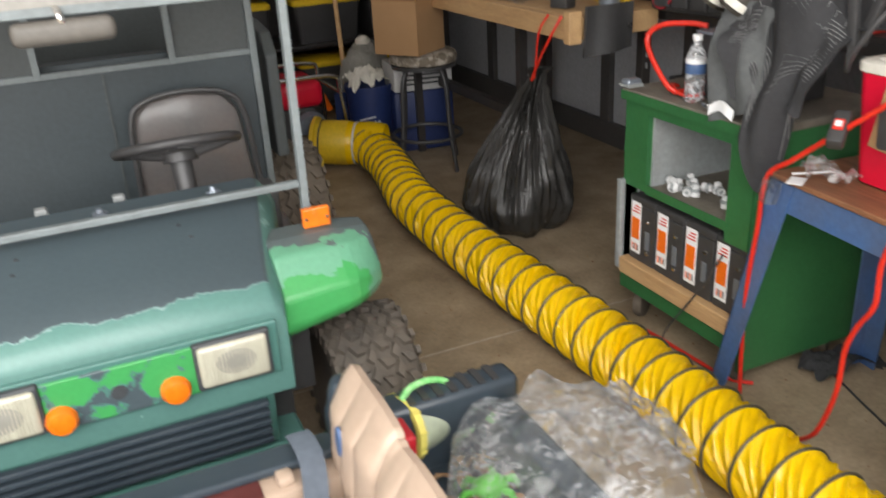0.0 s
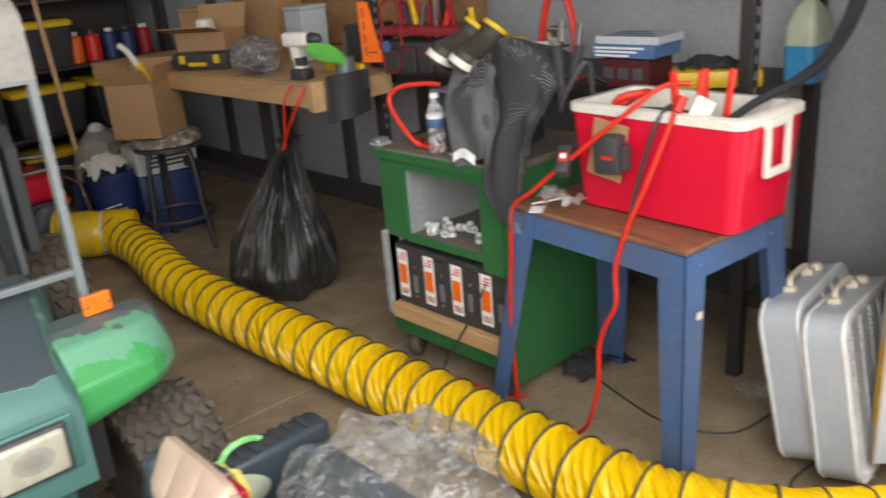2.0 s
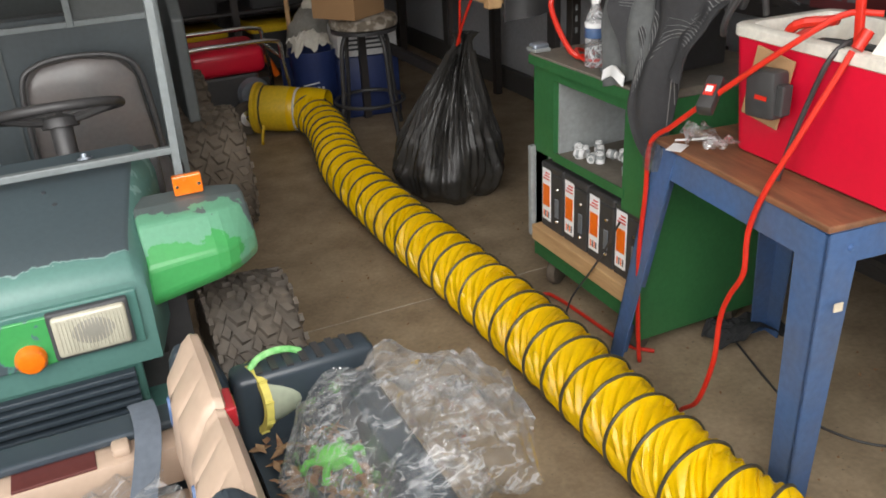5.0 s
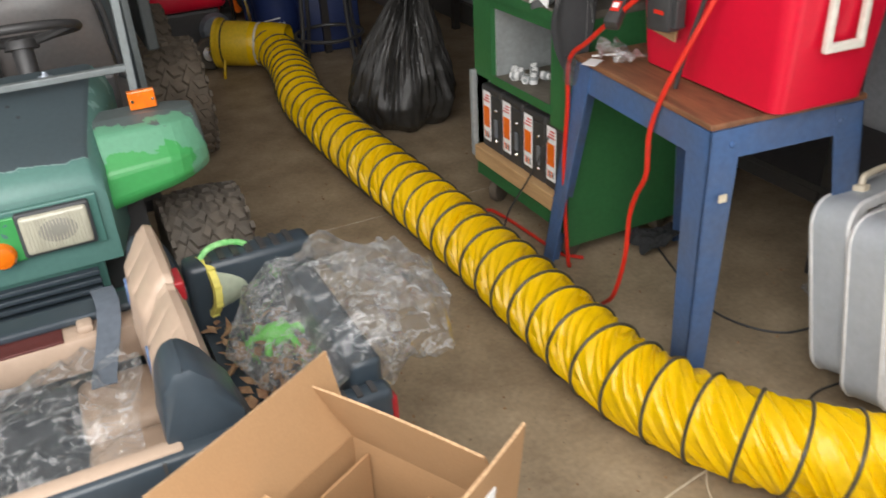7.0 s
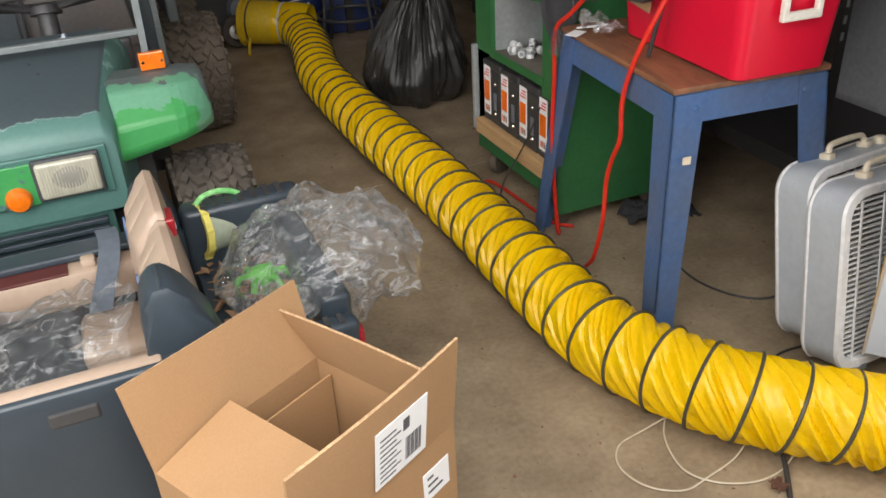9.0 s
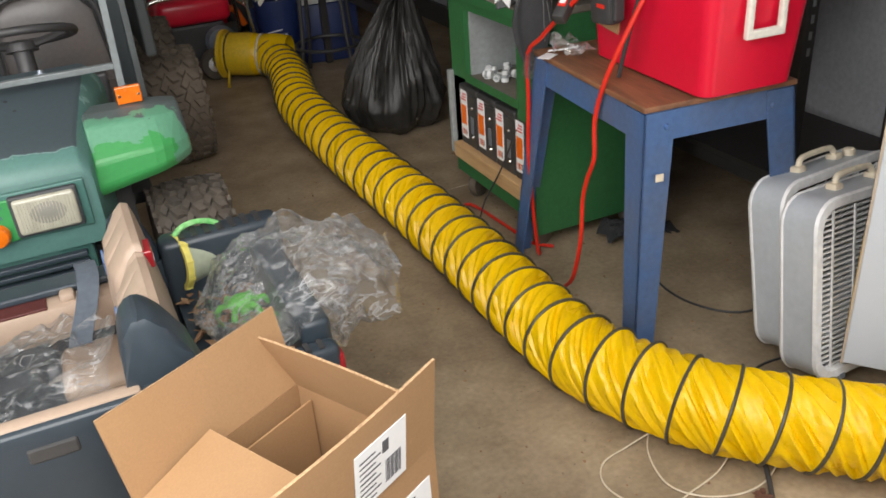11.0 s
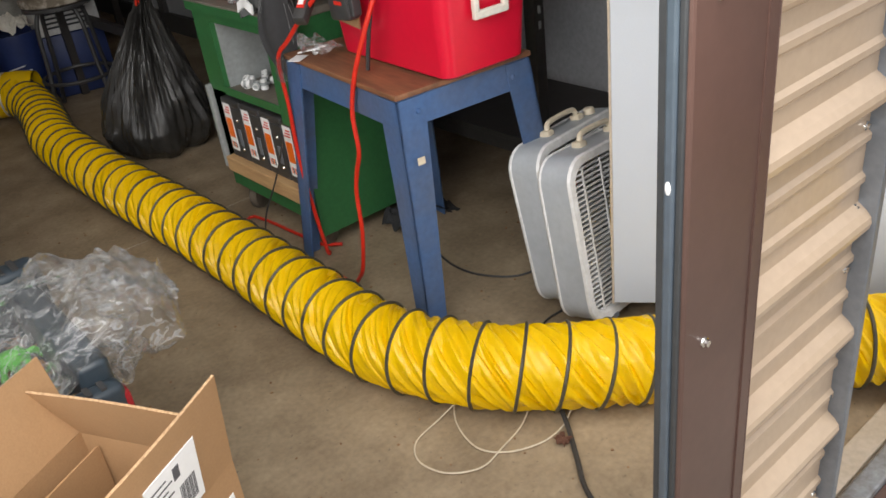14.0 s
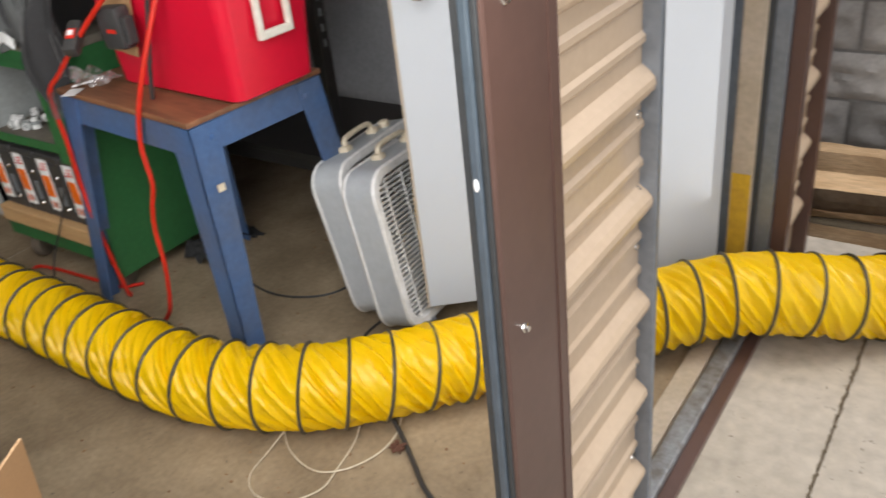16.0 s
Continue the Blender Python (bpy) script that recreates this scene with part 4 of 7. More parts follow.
for y0, y1, nm in ((Y0, Y0 + 0.045, "side"), (Y1 - 0.045, Y1, "side")):
    zt = 0.55 if y0 == Y0 else 0.50
    s = part("door_side", xz([(-0.95, 0.14), (-0.98, 0.40), (-0.9, 0.48), (-0.5, zt), (0.44, zt), (0.46, 0.50), (0.46, 0.14)], y0, y1, 0.012), NAVY, toy, "navy side panel", smooth=True, world_space=True)
    if y0 == Y0:
        hd = part("door_handle", cube(0.115, 0.205, Y0 - 0.004, Y0 + 0.01, 0.475, 0.51, bevel=0.006), BLACKP, s, "recessed handle", world_space=True)
        part("seam", cube(0.29, 0.296, Y0 - 0.002, Y0 + 0.01, 0.14, 0.545), BLACKP, s, world_space=True)
        part("step", cube(-0.35, 0.30, Y0 - 0.05, Y0, 0.14, 0.20, bevel=0.015), FANGREY, s, "silver side step", smooth=True, world_space=True)
    else:
        part("window_ledge", cube(-0.5, 0.36, y0 - 0.03, y1 - 0.005, 0.495, 0.515, bevel=0.006), NAVY, s, world_space=True)
part("sill", cube(-0.4, 0.33, Y0 + 0.012, Y0 + 0.045, 0.54, 0.556, bevel=0.007), TAN, toy, "tan sill", smooth=True, world_space=True)
ledge = part("armrest", cube(-0.5, 0.335, Y1 - 0.13, Y1 - 0.045, 0.40, 0.492, bevel=0.012), TAN, toy, "tan armrest panel", smooth=True, world_space=True)
part("switch_plate", cube(0.02, 0.17, Y1 - 0.125, Y1 - 0.07, 0.489, 0.496, bevel=0.002), mat("maroon_plate", (0.10, 0.025, 0.022), 0.4), ledge, "dark maroon switch plate", world_space=True)
part("latch_knob", cube(0.20, 0.235, Y1 - 0.115, Y1 - 0.075, 0.49, 0.512, bevel=0.008), TAN, ledge, smooth=True, world_space=True)
part("tub", cube(-0.6, 0.36, Y0 + 0.045, Y1 - 0.045, 0.26, 0.30), NAVY, toy, world_space=True)
part("dashboard", cube(-0.62, -0.45, Y0 + 0.045, Y1 - 0.045, 0.26, 0.56, bevel=0.03), NAVY, toy, smooth=True, world_space=True)
part("front_hood", xz([(-0.95, 0.2), (-1.0, 0.42), (-0.9, 0.49), (-0.6, 0.55), (-0.6, 0.2)], Y0 + 0.03, Y1 - 0.03, 0.03), NAVY, toy, smooth=True, world_space=True)
# seat backs, tan, between navy shoulders
def moulded(u, v):
    """u round the section from the sitting side over the ridge to the bed side, v along the back from the near end."""
    y = 0.905 + 0.49 * v
    pads = abs(math.sin(2 * math.pi * v)) ** 0.45
    step = min(1.0, max(0.0, (v - 0.46) / 0.06))
    top = 0.645 + 0.022 * step + 0.018 * pads + 0.012 * max(0.0, v - 0.85) / 0.15
    groove = 0.012 * (abs(math.sin(6 * math.pi * v)) ** 0.4)
    line = [(0.345 - 0.02 * pads, 0.30), (0.345 - 0.02 * pads - groove, 0.50), (0.352 - 0.018 * pads - groove, top - 0.075), (0.372 - groove * 0.4, top - 0.018), (0.388, top), (0.404, top - 0.006), (0.415, top - 0.045), (0.428, 0.55), (0.445, 0.42), (0.45, 0.30)]
    k = min(u * (len(line) - 1), len(line) - 1.0001)
    (x0, z0), (x1, z1) = line[int(k)], line[int(k) + 1]
    f = k - int(k)
    return Vector((x0 + (x1 - x0) * f, y, z0 + (z1 - z0) * f))


bm = sheet(bmesh.new(), moulded, 36, 90)
bmesh.ops.holes_fill(bm, edges=[e for e in bm.edges if e.is_boundary], sides=0)
part("seat_back", bm, TAN, toy, "tan moulded seat back", smooth=True, world_space=True)
part("seat_cushion", cube(0.16, 0.34, 0.83, 1.12, 0.30, 0.37, bevel=0.03, seg=3), TAN, toy, smooth=True, world_space=True)
part("seat_cushion", cube(0.16, 0.34, 1.14, 1.35, 0.30, 0.37, bevel=0.03, seg=3), TAN, toy, smooth=True, world_space=True)
badge = part("badge", cube(0.398, 0.424, 1.145, 1.215, 0.612, 0.655, bevel=0.004), TAIL, toy, "red and white sticker", world_space=True)
part("badge_stripe", cube(0.4235, 0.4255, 1.16, 1.197, 0.622, 0.634), PAPER, badge, world_space=True)
for y, z in ((1.29, 0.585), (1.05, 0.56)):
    part("oval_badge", lathe(bmesh.new(), [(0.026, 0), (0.024, 0.005), (0, 0.006)], 20, pose(0.322, y, z, 0, -88, 0) @ Matrix.Diagonal((1.3, 0.7, 1, 1))), BLUE, toy, "blue oval badge", world_space=True)
part("shoulder", xz([(0.305, 0.30), (0.307, 0.56), (0.318, 0.655), (0.34, 0.69), (0.372, 0.692), (0.405, 0.655), (0.44, 0.58), (0.465, 0.50), (0.475, 0.30)], Y0 + 0.03, 0.915, 0.02), NAVY, toy, "dark navy roll bar shoulder", smooth=True, world_space=True)
part("shoulder", xz([(0.33, 0.30), (0.335, 0.56), (0.345, 0.64), (0.38, 0.65), (0.42, 0.62), (0.45, 0.53), (0.46, 0.30)], 1.40, Y1 + 0.005, 0.025), NAVY, toy, smooth=True, world_space=True)
bm = bmesh.new()
sheet(bm, lambda u, v: Vector((0.245 + 0.05 * v + 0.012 * math.sin(u * 5) - 0.03 * u, 1.43 - 0.30 * u, 0.535 + 0.012 * math.sin(u * 6) - 0.05 * u)), 16, 3, 0.003)
part("seat_belt", bm, WEB, toy, "grey webbing belt", smooth=True, world_space=True)
# bed
part("bed_floor", cube(0.46, 0.72, Y0 + 0.03, Y1 - 0.03, 0.36, 0.385), NAVY, toy, world_space=True)
part("bed_rail", cube(0.45, 0.735, 0.835, 0.89, 0.14, 0.475, bevel=0.018, seg=3), NAVY, toy, smooth=True, world_space=True)
part("bed_rail", cube(0.45, 0.76, Y1 - 0.07, Y1 + 0.01, 0.14, 0.553, bevel=0.018, seg=3), NAVY, toy, smooth=True, world_space=True)
part("tailgate", cube(0.665, 0.735, 0.891, Y1 - 0.071, 0.14, 0.515, bevel=0.015, seg=3), NAVY, toy, smooth=True, world_space=True)
for k in range(7):
    part("rib", cube(0.50 + k * 0.033, 0.515 + k * 0.033, Y1 - 0.06, Y1, 0.552, 0.557), BLACKP, toy, world_space=True)
for k in range(4):
    part("rib", cube(0.60 + k * 0.03, 0.612 + k * 0.03, 0.845, 0.88, 0.473, 0.478), BLACKP, toy, world_space=True)
part("tail_light", cube(0.722, 0.742, 0.838, 0.885, 0.33, 0.45, bevel=0.008), TAIL, toy, "red tail light", smooth=True, world_space=True)
for x in (-0.62, 0.52):
    for y in (Y0 + 0.03, Y1 - 0.03):
        part("wheel", lathe(bmesh.new(), [(0.10, -0.06), (0.15, -0.055), (0.155, 0.055), (0.10, 0.06), (0.05, 0.045), (0, 0.045)], 28, pose(x, y, 0.155, 90, 0, 0)), BLACKP, toy, smooth=True, world_space=True)
# small steering wheel of the toy
tsm = pose(-0.055, 1.12, 0.50, 0, 50, 0)
bm = bmesh.new()
tube(bm, [(0.10 * math.cos(2 * math.pi * k / 36), 0.10 * math.sin(2 * math.pi * k / 36), 0) for k in range(37)], 0.016, 10, straight=True)
bm.transform(tsm)
tsw = part("steering_wheel", bm, BLACKP, toy, "black toy steering wheel", smooth=True, world_space=True)
for a in (0, 120, 240):
    bm = tube(bmesh.new(), [(0, 0, -0.015), (0.098 * math.cos(radians(a)), 0.098 * math.sin(radians(a)), 0)], 0.013, 8, straight=True)
    bm.transform(tsm)
    part("spoke", bm, BLACKP, tsw, smooth=True, world_space=True)
part("steering_column", cyl(bmesh.new(), (-0.065, 1.12, 0.49), (-0.46, 1.12, 0.40), 0.022), BLACKP, toy, smooth=True, world_space=True)
# things in and on the toy truck
rl = random.Random(8)
bm = bmesh.new()
for k in range(170):
    x, y = rl.uniform(0.475, 0.66), rl.uniform(0.84, 1.36)
    q = pose(x, y, 0.388 + rl.uniform(0, 0.03), rl.uniform(-30, 30), rl.uniform(-30, 30), rl.uniform(0, 360))
    l, w = rl.uniform(0.012, 0.03), rl.uniform(0.006, 0.012)
    hexa(bm, [q @ Vector(c) for c in ((-l, 0, 0), (0, -w, 0.002), (l, 0, 0.001), (0, w, 0.002))], [q @ Vector(c) for c in ((-l, 0, 0.002), (0, -w, 0.004), (l, 0, 0.003), (0, w, 0.004))])
tagged(part("leaf_litter", bm, LITTER), "dry brown leaves and bits lying in the toy bed", "leaf litter", kind="stuff")
pail = thing("toy_pail", "milky toy pail with yellow rim lying on its side", "pail", at=(0.492, 1.405, 0.482))
PM = pose(0, 0, 0, 0, -84, 14) @ Matrix.Translation((0, 0, -0.14))
part("bucket", lathe(bmesh.new(), [(0.0, 0.002), (0.050, 0.002), (0.066, 0.14), (0.062, 0.14), (0.047, 0.008), (0.0, 0.008)], 28, PM, caps=False), MILKY, pail, smooth=True)
part("rim", lathe(bmesh.new(), [(0.064, 0.130), (0.074, 0.132), (0.074, 0.149), (0.060, 0.149), (0.060, 0.132)], 28, PM, caps=False), PALEYEL, pail, "pale yellow rim", smooth=True)
for k in range(10):
    a = 2 * math.pi * k / 10
    part("rim_rib", cube(-0.003, 0.003, -0.002, 0.002, 0.131, 0.15, m=PM @ pose(0.0745 * math.cos(a), 0.0745 * math.sin(a), 0)), PALEYEL, pail)
part("handle", tube(bmesh.new(), [(0.0, 0.0, 0.072), (0.022, 0.008, 0.088), (0.06, 0.015, 0.092), (0.10, 0.02, 0.08), (0.125, 0.02, 0.058), (0.128, 0.02, 0.035)], 0.0075, 8, 0.008), LIMEW, pail, "green striped handle", smooth=True)


def crumpled(fn, nu, nv, amp, scale, seed):
    """A film surface bent by folded noise, with sharp creases at three sizes."""
    def f(u, v):
        p = Vector(fn(u, v))
        q = p * scale + Vector((seed, seed * 2, 0))
        a = 1 - abs(noise.noise(q)) * 2
        b = 1 - abs(noise.noise(q * 2.3 + Vector((5, 1, 2)))) * 2
        d = 1 - abs(noise.noise(q * 4.7 + Vector((3, 7, 1)))) * 2
        c = noise.noise(q * 0.7 + Vector((1, 9, 4)))
        return p + Vector((c * amp + (b - 0.5) * amp * 0.2, (a - 0.5) * amp * 0.8, (b - 0.4) * amp * 0.42 + (a - 0.5) * amp * 0.8 + (d - 0.5) * amp * 0.16))
    return sheet(bmesh.new(), f, nu, nv)


def bagfn(u, v):
    """An open-mouthed bag over the bed: closed end by the pail, mouth hanging out past the tailgate."""
    a = u * 2 * math.pi
    s = min(1.0, (v / 0.25) ** 0.5) if v < 0.25 else 1.0
    mouth = max(0.0, (v - 0.62) / 0.38)
    r = 0.015 + 0.135 * s * (1 - 0.25 * mouth)
    cx = 0.505 + 0.43 * v + 0.02 * math.sin(a) * (1 - mouth)
    flat = 0.62 - 0.12 * mouth
    return (cx + 0.05 * mouth * math.sin(a + 0.6), 1.115 + r * math.cos(a) * 1.5 - 0.02 * v, 0.462 + r * flat * math.sin(a) + 0.05 * math.sin(v * 3.0) - 0.03 * mouth)


b = part("plastic_bag", crumpled(bagfn, 110, 90, 0.055, 6.0, 3), FILM)
tagged(b, "crumpled clear plastic bag lying on the toy truck bed", "plastic bag")
part("bag_mouth", crumpled(lambda u, v: (0.79 + 0.17 * u, 0.99 + 0.24 * v, 0.545 - 0.09 * u * u + 0.03 * math.sin(v * 5)), 50, 50, 0.045, 9, 21), FILM, b, "flared open mouth of the bag")
b = part("plastic_sheet", crumpled(lambda u, v: (-0.38 + 0.66 * u, 0.83 + 0.46 * v, 0.40 + 0.05 * math.sin(v * 3.1) + 0.05 * u), 120, 90, 0.05, 6.5, 6), FILM)
tagged(b, "crumpled clear plastic sheet over the toy seats", "plastic sheet")
lg = thing("toy_green_figure", "bright green toy lying under the plastic bag", "toy", at=(0.60, 1.22, 0.386))
part("body", ball(bmesh.new(), (0, 0, 0.03), 0.036, (1.2, 0.8, 0.8)), LIME, lg, smooth=True)
for k in range(6):
    a = k * 1.05
    part("leg", tube(bmesh.new(), [(0.035 * math.cos(a), 0.028 * math.sin(a), 0.035), (0.055 * math.cos(a), 0.044 * math.sin(a), 0.036), (0.07 * math.cos(a), 0.056 * math.sin(a), 0.01)], 0.008, 8, 0.02), LIME, lg, smooth=True)

# ---- open cardboard box ----
cb = thing("cardboard_box", "large open brown cardboard box with shipping labels", "cardboard box", at=(0.525, 0.508, 0), rz=28.5)
BL, BW, BH, TH = 0.386, 0.343, 0.48, 0.005
hl_, hw_ = BL / 2, BW / 2
part("side", cube(-hl_, hl_, -hw_, -hw_ + TH, 0, BH), CARD, cb)
part("side", cube(-hl_, hl_, hw_ - TH, hw_, 0, BH), CARD, cb)
part("side", cube(-hl_, -hl_ + TH, -hw_ + TH, hw_ - TH, 0, BH), CARD, cb)
part("side", cube(hl_ - TH, hl_, -hw_ + TH, hw_ - TH, 0, BH), CARD, cb)
part("bottom", cube(-hl_ + TH, hl_ - TH, -hw_ + TH, hw_ - TH, 0.003, 0.01), CARD, cb)


def flap(low_a, low_b, top_b, top_a, bow=0.0):
    """A flap between a fold line and its free edge, slightly bowed."""
    la, lb, tb, ta = (Vector(q) for q in (low_a, low_b, top_b, top_a))
    nrm = (lb - la).cross(ta - la).normalized()
    f = part("flap", sheet(bmesh.new(), lambda u, v: la.lerp(lb, u).lerp(ta.lerp(tb, u), v) + nrm * bow * math.sin(math.pi * u) * v, 8, 6, TH), CARD, cb)
    part("flap_edge", sheet(bmesh.new(), lambda u, v: ta.lerp(tb, u) + nrm * (bow * math.sin(math.pi * u) - TH * v) + (ta - la).normalized() * 0.0008, 60, 1, 0.0008), CARD_E, f, "pale corrugated edge")
    return f


inv = cb.matrix_basis.inverted()
flap((-hl_, -hw_, BH), (hl_, -hw_, BH), (hl_ - 0.004, -hw_ - 0.022, BH + 0.195), (-hl_, -hw_ - 0.02, BH + 0.19), 0.006)
flap((hl_, hw_, BH), (-hl_, hw_, BH), inv @ Vector((0.252, 0.595, 0.645)), inv @ Vector((0.600, 0.815, 0.628)), -0.008)
flap((hl_, -hw_ + 0.006, BH), (hl_, hw_ - 0.004, BH), inv @ Vector((0.553, 0.778, 0.60)), inv @ Vector((0.735, 0.468, 0.60)), 0.004)
flap((-hl_, hw_ - 0.006, BH), (-hl_, -hw_ + 0.006, BH), (-hl_ + 0.165, -hw_ + 0.01, BH + 0.045), (-hl_ + 0.165, hw_ - 0.01, BH + 0.045), 0.0)
FM = pose(-0.04, -hw_ - 0.0045, BH, 6.2, 0, 0) @ pose(0, 0, -0.03)
part("divider", cube(-0.02, -0.016, -hw_ + 0.01, hw_ - 0.01, 0.02, BH - 0.10), CARD, cb, "inner divider")
part("divider", cube(0.02, hl_ - 0.01, -0.01, -0.006, 0.02, BH - 0.05), CARD, cb, "inner divider")
part("divider", cube(-hl_ + 0.01, hl_ - 0.01, hw_ - 0.045, hw_ - 0.041, 0.02, BH - 0.02), CARD, cb, "inner divider")
lab = part("shipping_label", cube(0.02, 0.145, -0.0015, 0.0, 0.045, 0.17, m=FM), PAPER, cb, "white shipping label")
for k in range(9):
    h = 0.012 + 0.006 * (k % 3)
    part("bar", cube(0.03 + 0.0, 0.03 + (0.05 if k % 2 else 0.038), -0.0022, -0.0015, 0.055 + k * 0.0115, 0.055 + k * 0.0115 + 0.003, m=FM), INK, lab)
for k in range(12):
    part("bar", cube(0.092 + k * 0.0033, 0.092 + k * 0.0033 + (0.002 if k % 3 else 0.0012), -0.0022, -0.0015, 0.06, 0.11, m=FM), INK, lab)
part("block", cube(0.085, 0.10, -0.0022, -0.0015, 0.13, 0.155, m=FM), INK, lab)
lab = part("small_label", cube(0.10, 0.17, -hw_ - 0.0015, -hw_, BH - 0.12, BH - 0.055), PAPER, cb, "small white sticker")
for k in range(3):
    part("bar", cube(0.11, 0.15 - 0.012 * k, -hw_ - 0.0022, -hw_ - 0.0015, BH - 0.105 + 0.016 * k, BH - 0.10 + 0.016 * k), INK, lab)

# ---- blue steel work stand with the red cooler ----
st = thing("work_stand", "blue painted steel stand with a stained wood top", "work stand", at=(1.86, 1.26, 0), rz=-5.5)
SX0, SX1, SY0, SY1, SZ = -0.215, 0.225, -0.31, 0.315, 0.785
part("top_board", cube(SX0 - 0.008, SX1 + 0.008, SY0 - 0.008, SY1 + 0.008, SZ - 0.016, SZ, bevel=0.004), TOPWOOD, st, "reddish-brown stained wooden board")
part("apron", cube(SX0, SX0 + 0.012, SY0, SY1, SZ - 0.10, SZ - 0.017, bevel=0.003), BLUE, st)
part("apron", cube(SX1 - 0.012, SX1, SY0, SY1, SZ - 0.10, SZ - 0.017, bevel=0.003), BLUE, st)
part("apron", cube(SX0 + 0.012, SX1 - 0.012, SY0, SY0 + 0.012, SZ - 0.10, SZ - 0.017, bevel=0.003), BLUE, st)
part("apron", cube(SX0 + 0.012, SX1 - 0.012, SY1 - 0.012, SY1, SZ - 0.10, SZ - 0.017, bevel=0.003), BLUE, st)
for sx in (-1, 1):
    for sy in (-1, 1):
        cxn, cyn = (SX0 if sx < 0 else SX1), (SY0 if sy < 0 else SY1)
        ox = 0.0 if sx < 0 else 0.09
        oy = 0.0 if sx < 0 else 0.10 * sy
        if sx < 0 and sy > 0:
            ox, oy = -0.02, 0.17
        if sx > 0 and sy < 0:
            ox, oy = 0.13, 0.0
        tw, bw = 0.085, 0.062
        bm = bmesh.new()
        for flat in (0, 1):
            if flat:
                lo = [(cxn + ox, cyn + oy), (cxn + ox - sx * bw, cyn + oy), (cxn + ox - sx * bw, cyn + oy - sy * 0.006), (cxn + ox, cyn + oy - sy * 0.006)]
                hi = [(cxn + sx * 0.004, cyn + sy * 0.004), (cxn - sx * tw, cyn + sy * 0.004), (cxn - sx * tw, cyn - sy * 0.002), (cxn + sx * 0.004, cyn - sy * 0.002)]
            else:
                lo = [(cxn + ox, cyn + oy), (cxn + ox, cyn + oy - sy * bw), (cxn + ox - sx * 0.006, cyn + oy - sy * bw), (cxn + ox - sx * 0.006, cyn + oy)]
                hi = [(cxn + sx * 0.004, cyn + sy * 0.004), (cxn + sx * 0.004, cyn - sy * tw), (cxn - sx * 0.002, cyn - sy * tw), (cxn - sx * 0.002, cyn + sy * 0.004)]
            hexa(bm, [(x, y, 0.0) for x, y in lo], [(x, y, SZ - 0.02) for x, y in hi])
        leg = part("leg", bm, BLUE, st)
        part("bolt", lathe(bmesh.new(), [(0.008, 0), (0.006, 0.006), (0, 0.007)], 10, pose(cxn - sx * 0.06, cyn + sy * 0.004, SZ - 0.06, 90 if sy < 0 else -90, 0, 0)), BLUE, leg)
part("paint_chip", cube(SX0 + 0.028, SX0 + 0.05, SY0 - 0.021, SY0 - 0.0175, 0.585, 0.605, m=pose(0, 0, 0)), IVORY, st, "chip of bare paint")

BLANKET_C = mat("black_cloth", (0.022, 0.022, 0.026), 0.8, col2=(0.035, 0.035, 0.04), big=9, bump=0.4, bump_scale=150)
cl = thing("cooler", "red plastic cooler without lid, white rim, on the blue stand", "cooler", at=(1.90, 1.165, 0.786), rz=-3.5)


def rrect(w, d, r, n=6):
    out = []
    for cx, cy, a0 in ((w - r, d - r, 0), (-w + r, d - r, 90), (-w + r, -d + r, 180), (w - r, -d + r, 270)):
        out += [(cx + r * math.cos(radians(a0 + 90 * k / n)), cy + r * math.sin(radians(a0 + 90 * k / n))) for k in range(n + 1)]
    return out


def loft(bm, levels, close_low=True, close_high=True):
    """Rounded rectangles (half width, half depth, radius, z), skinned."""
    rings = [[bm.verts.new((x, y, z)) for x, y in rrect(w, d, r)] for w, d, r, z in levels]
    n = len(rings[0])
    for a, b in zip(rings, rings[1:]):
        for k in range(n):
            bm.faces.new((a[k], a[(k + 1) % n], b[(k + 1) % n], b[k]))
    if close_low:
        bm.faces.new(rings[0][::-1])
    if close_high:
        bm.faces.new(rings[-1])
    return bm


part("shell", loft(bmesh.new(), [(0.128, 0.245, 0.03, 0.0), (0.138, 0.258, 0.035, 0.008), (0.155, 0.282, 0.04, 0.285)], True, False), RED, cl, "bright red shell", smooth=True)
part("rim", loft(bmesh.new(), [(0.156, 0.283, 0.04, 0.284), (0.160, 0.288, 0.04, 0.287), (0.160, 0.288, 0.04, 0.308), (0.155, 0.283, 0.038, 0.312), (0.128, 0.256, 0.03, 0.312), (0.124, 0.252, 0.03, 0.30), (0.115, 0.24, 0.03, 0.03)], False, True), COOLWHITE, cl, "off-white rim and liner", smooth=True)
for s in (-1, 1):
    hd = part("handle", cube(-0.062, -0.044, s * 0.285, s * 0.302, 0.165, 0.295, bevel=0.005), COOLWHITE, cl, "white swing handle")
    part("handle_bar", cube(-0.062, 0.052, s * 0.285, s * 0.302, 0.148, 0.17, bevel=0.005), COOLWHITE, hd)
    part("handle_side", cube(0.034, 0.052, s * 0.285, s * 0.302, 0.165, 0.295, bevel=0.005), COOLWHITE, hd)
    part("handle_top", cube(-0.064, 0.054, s * 0.281, s * 0.300, 0.275, 0.298, bevel=0.005), COOLWHITE, hd)
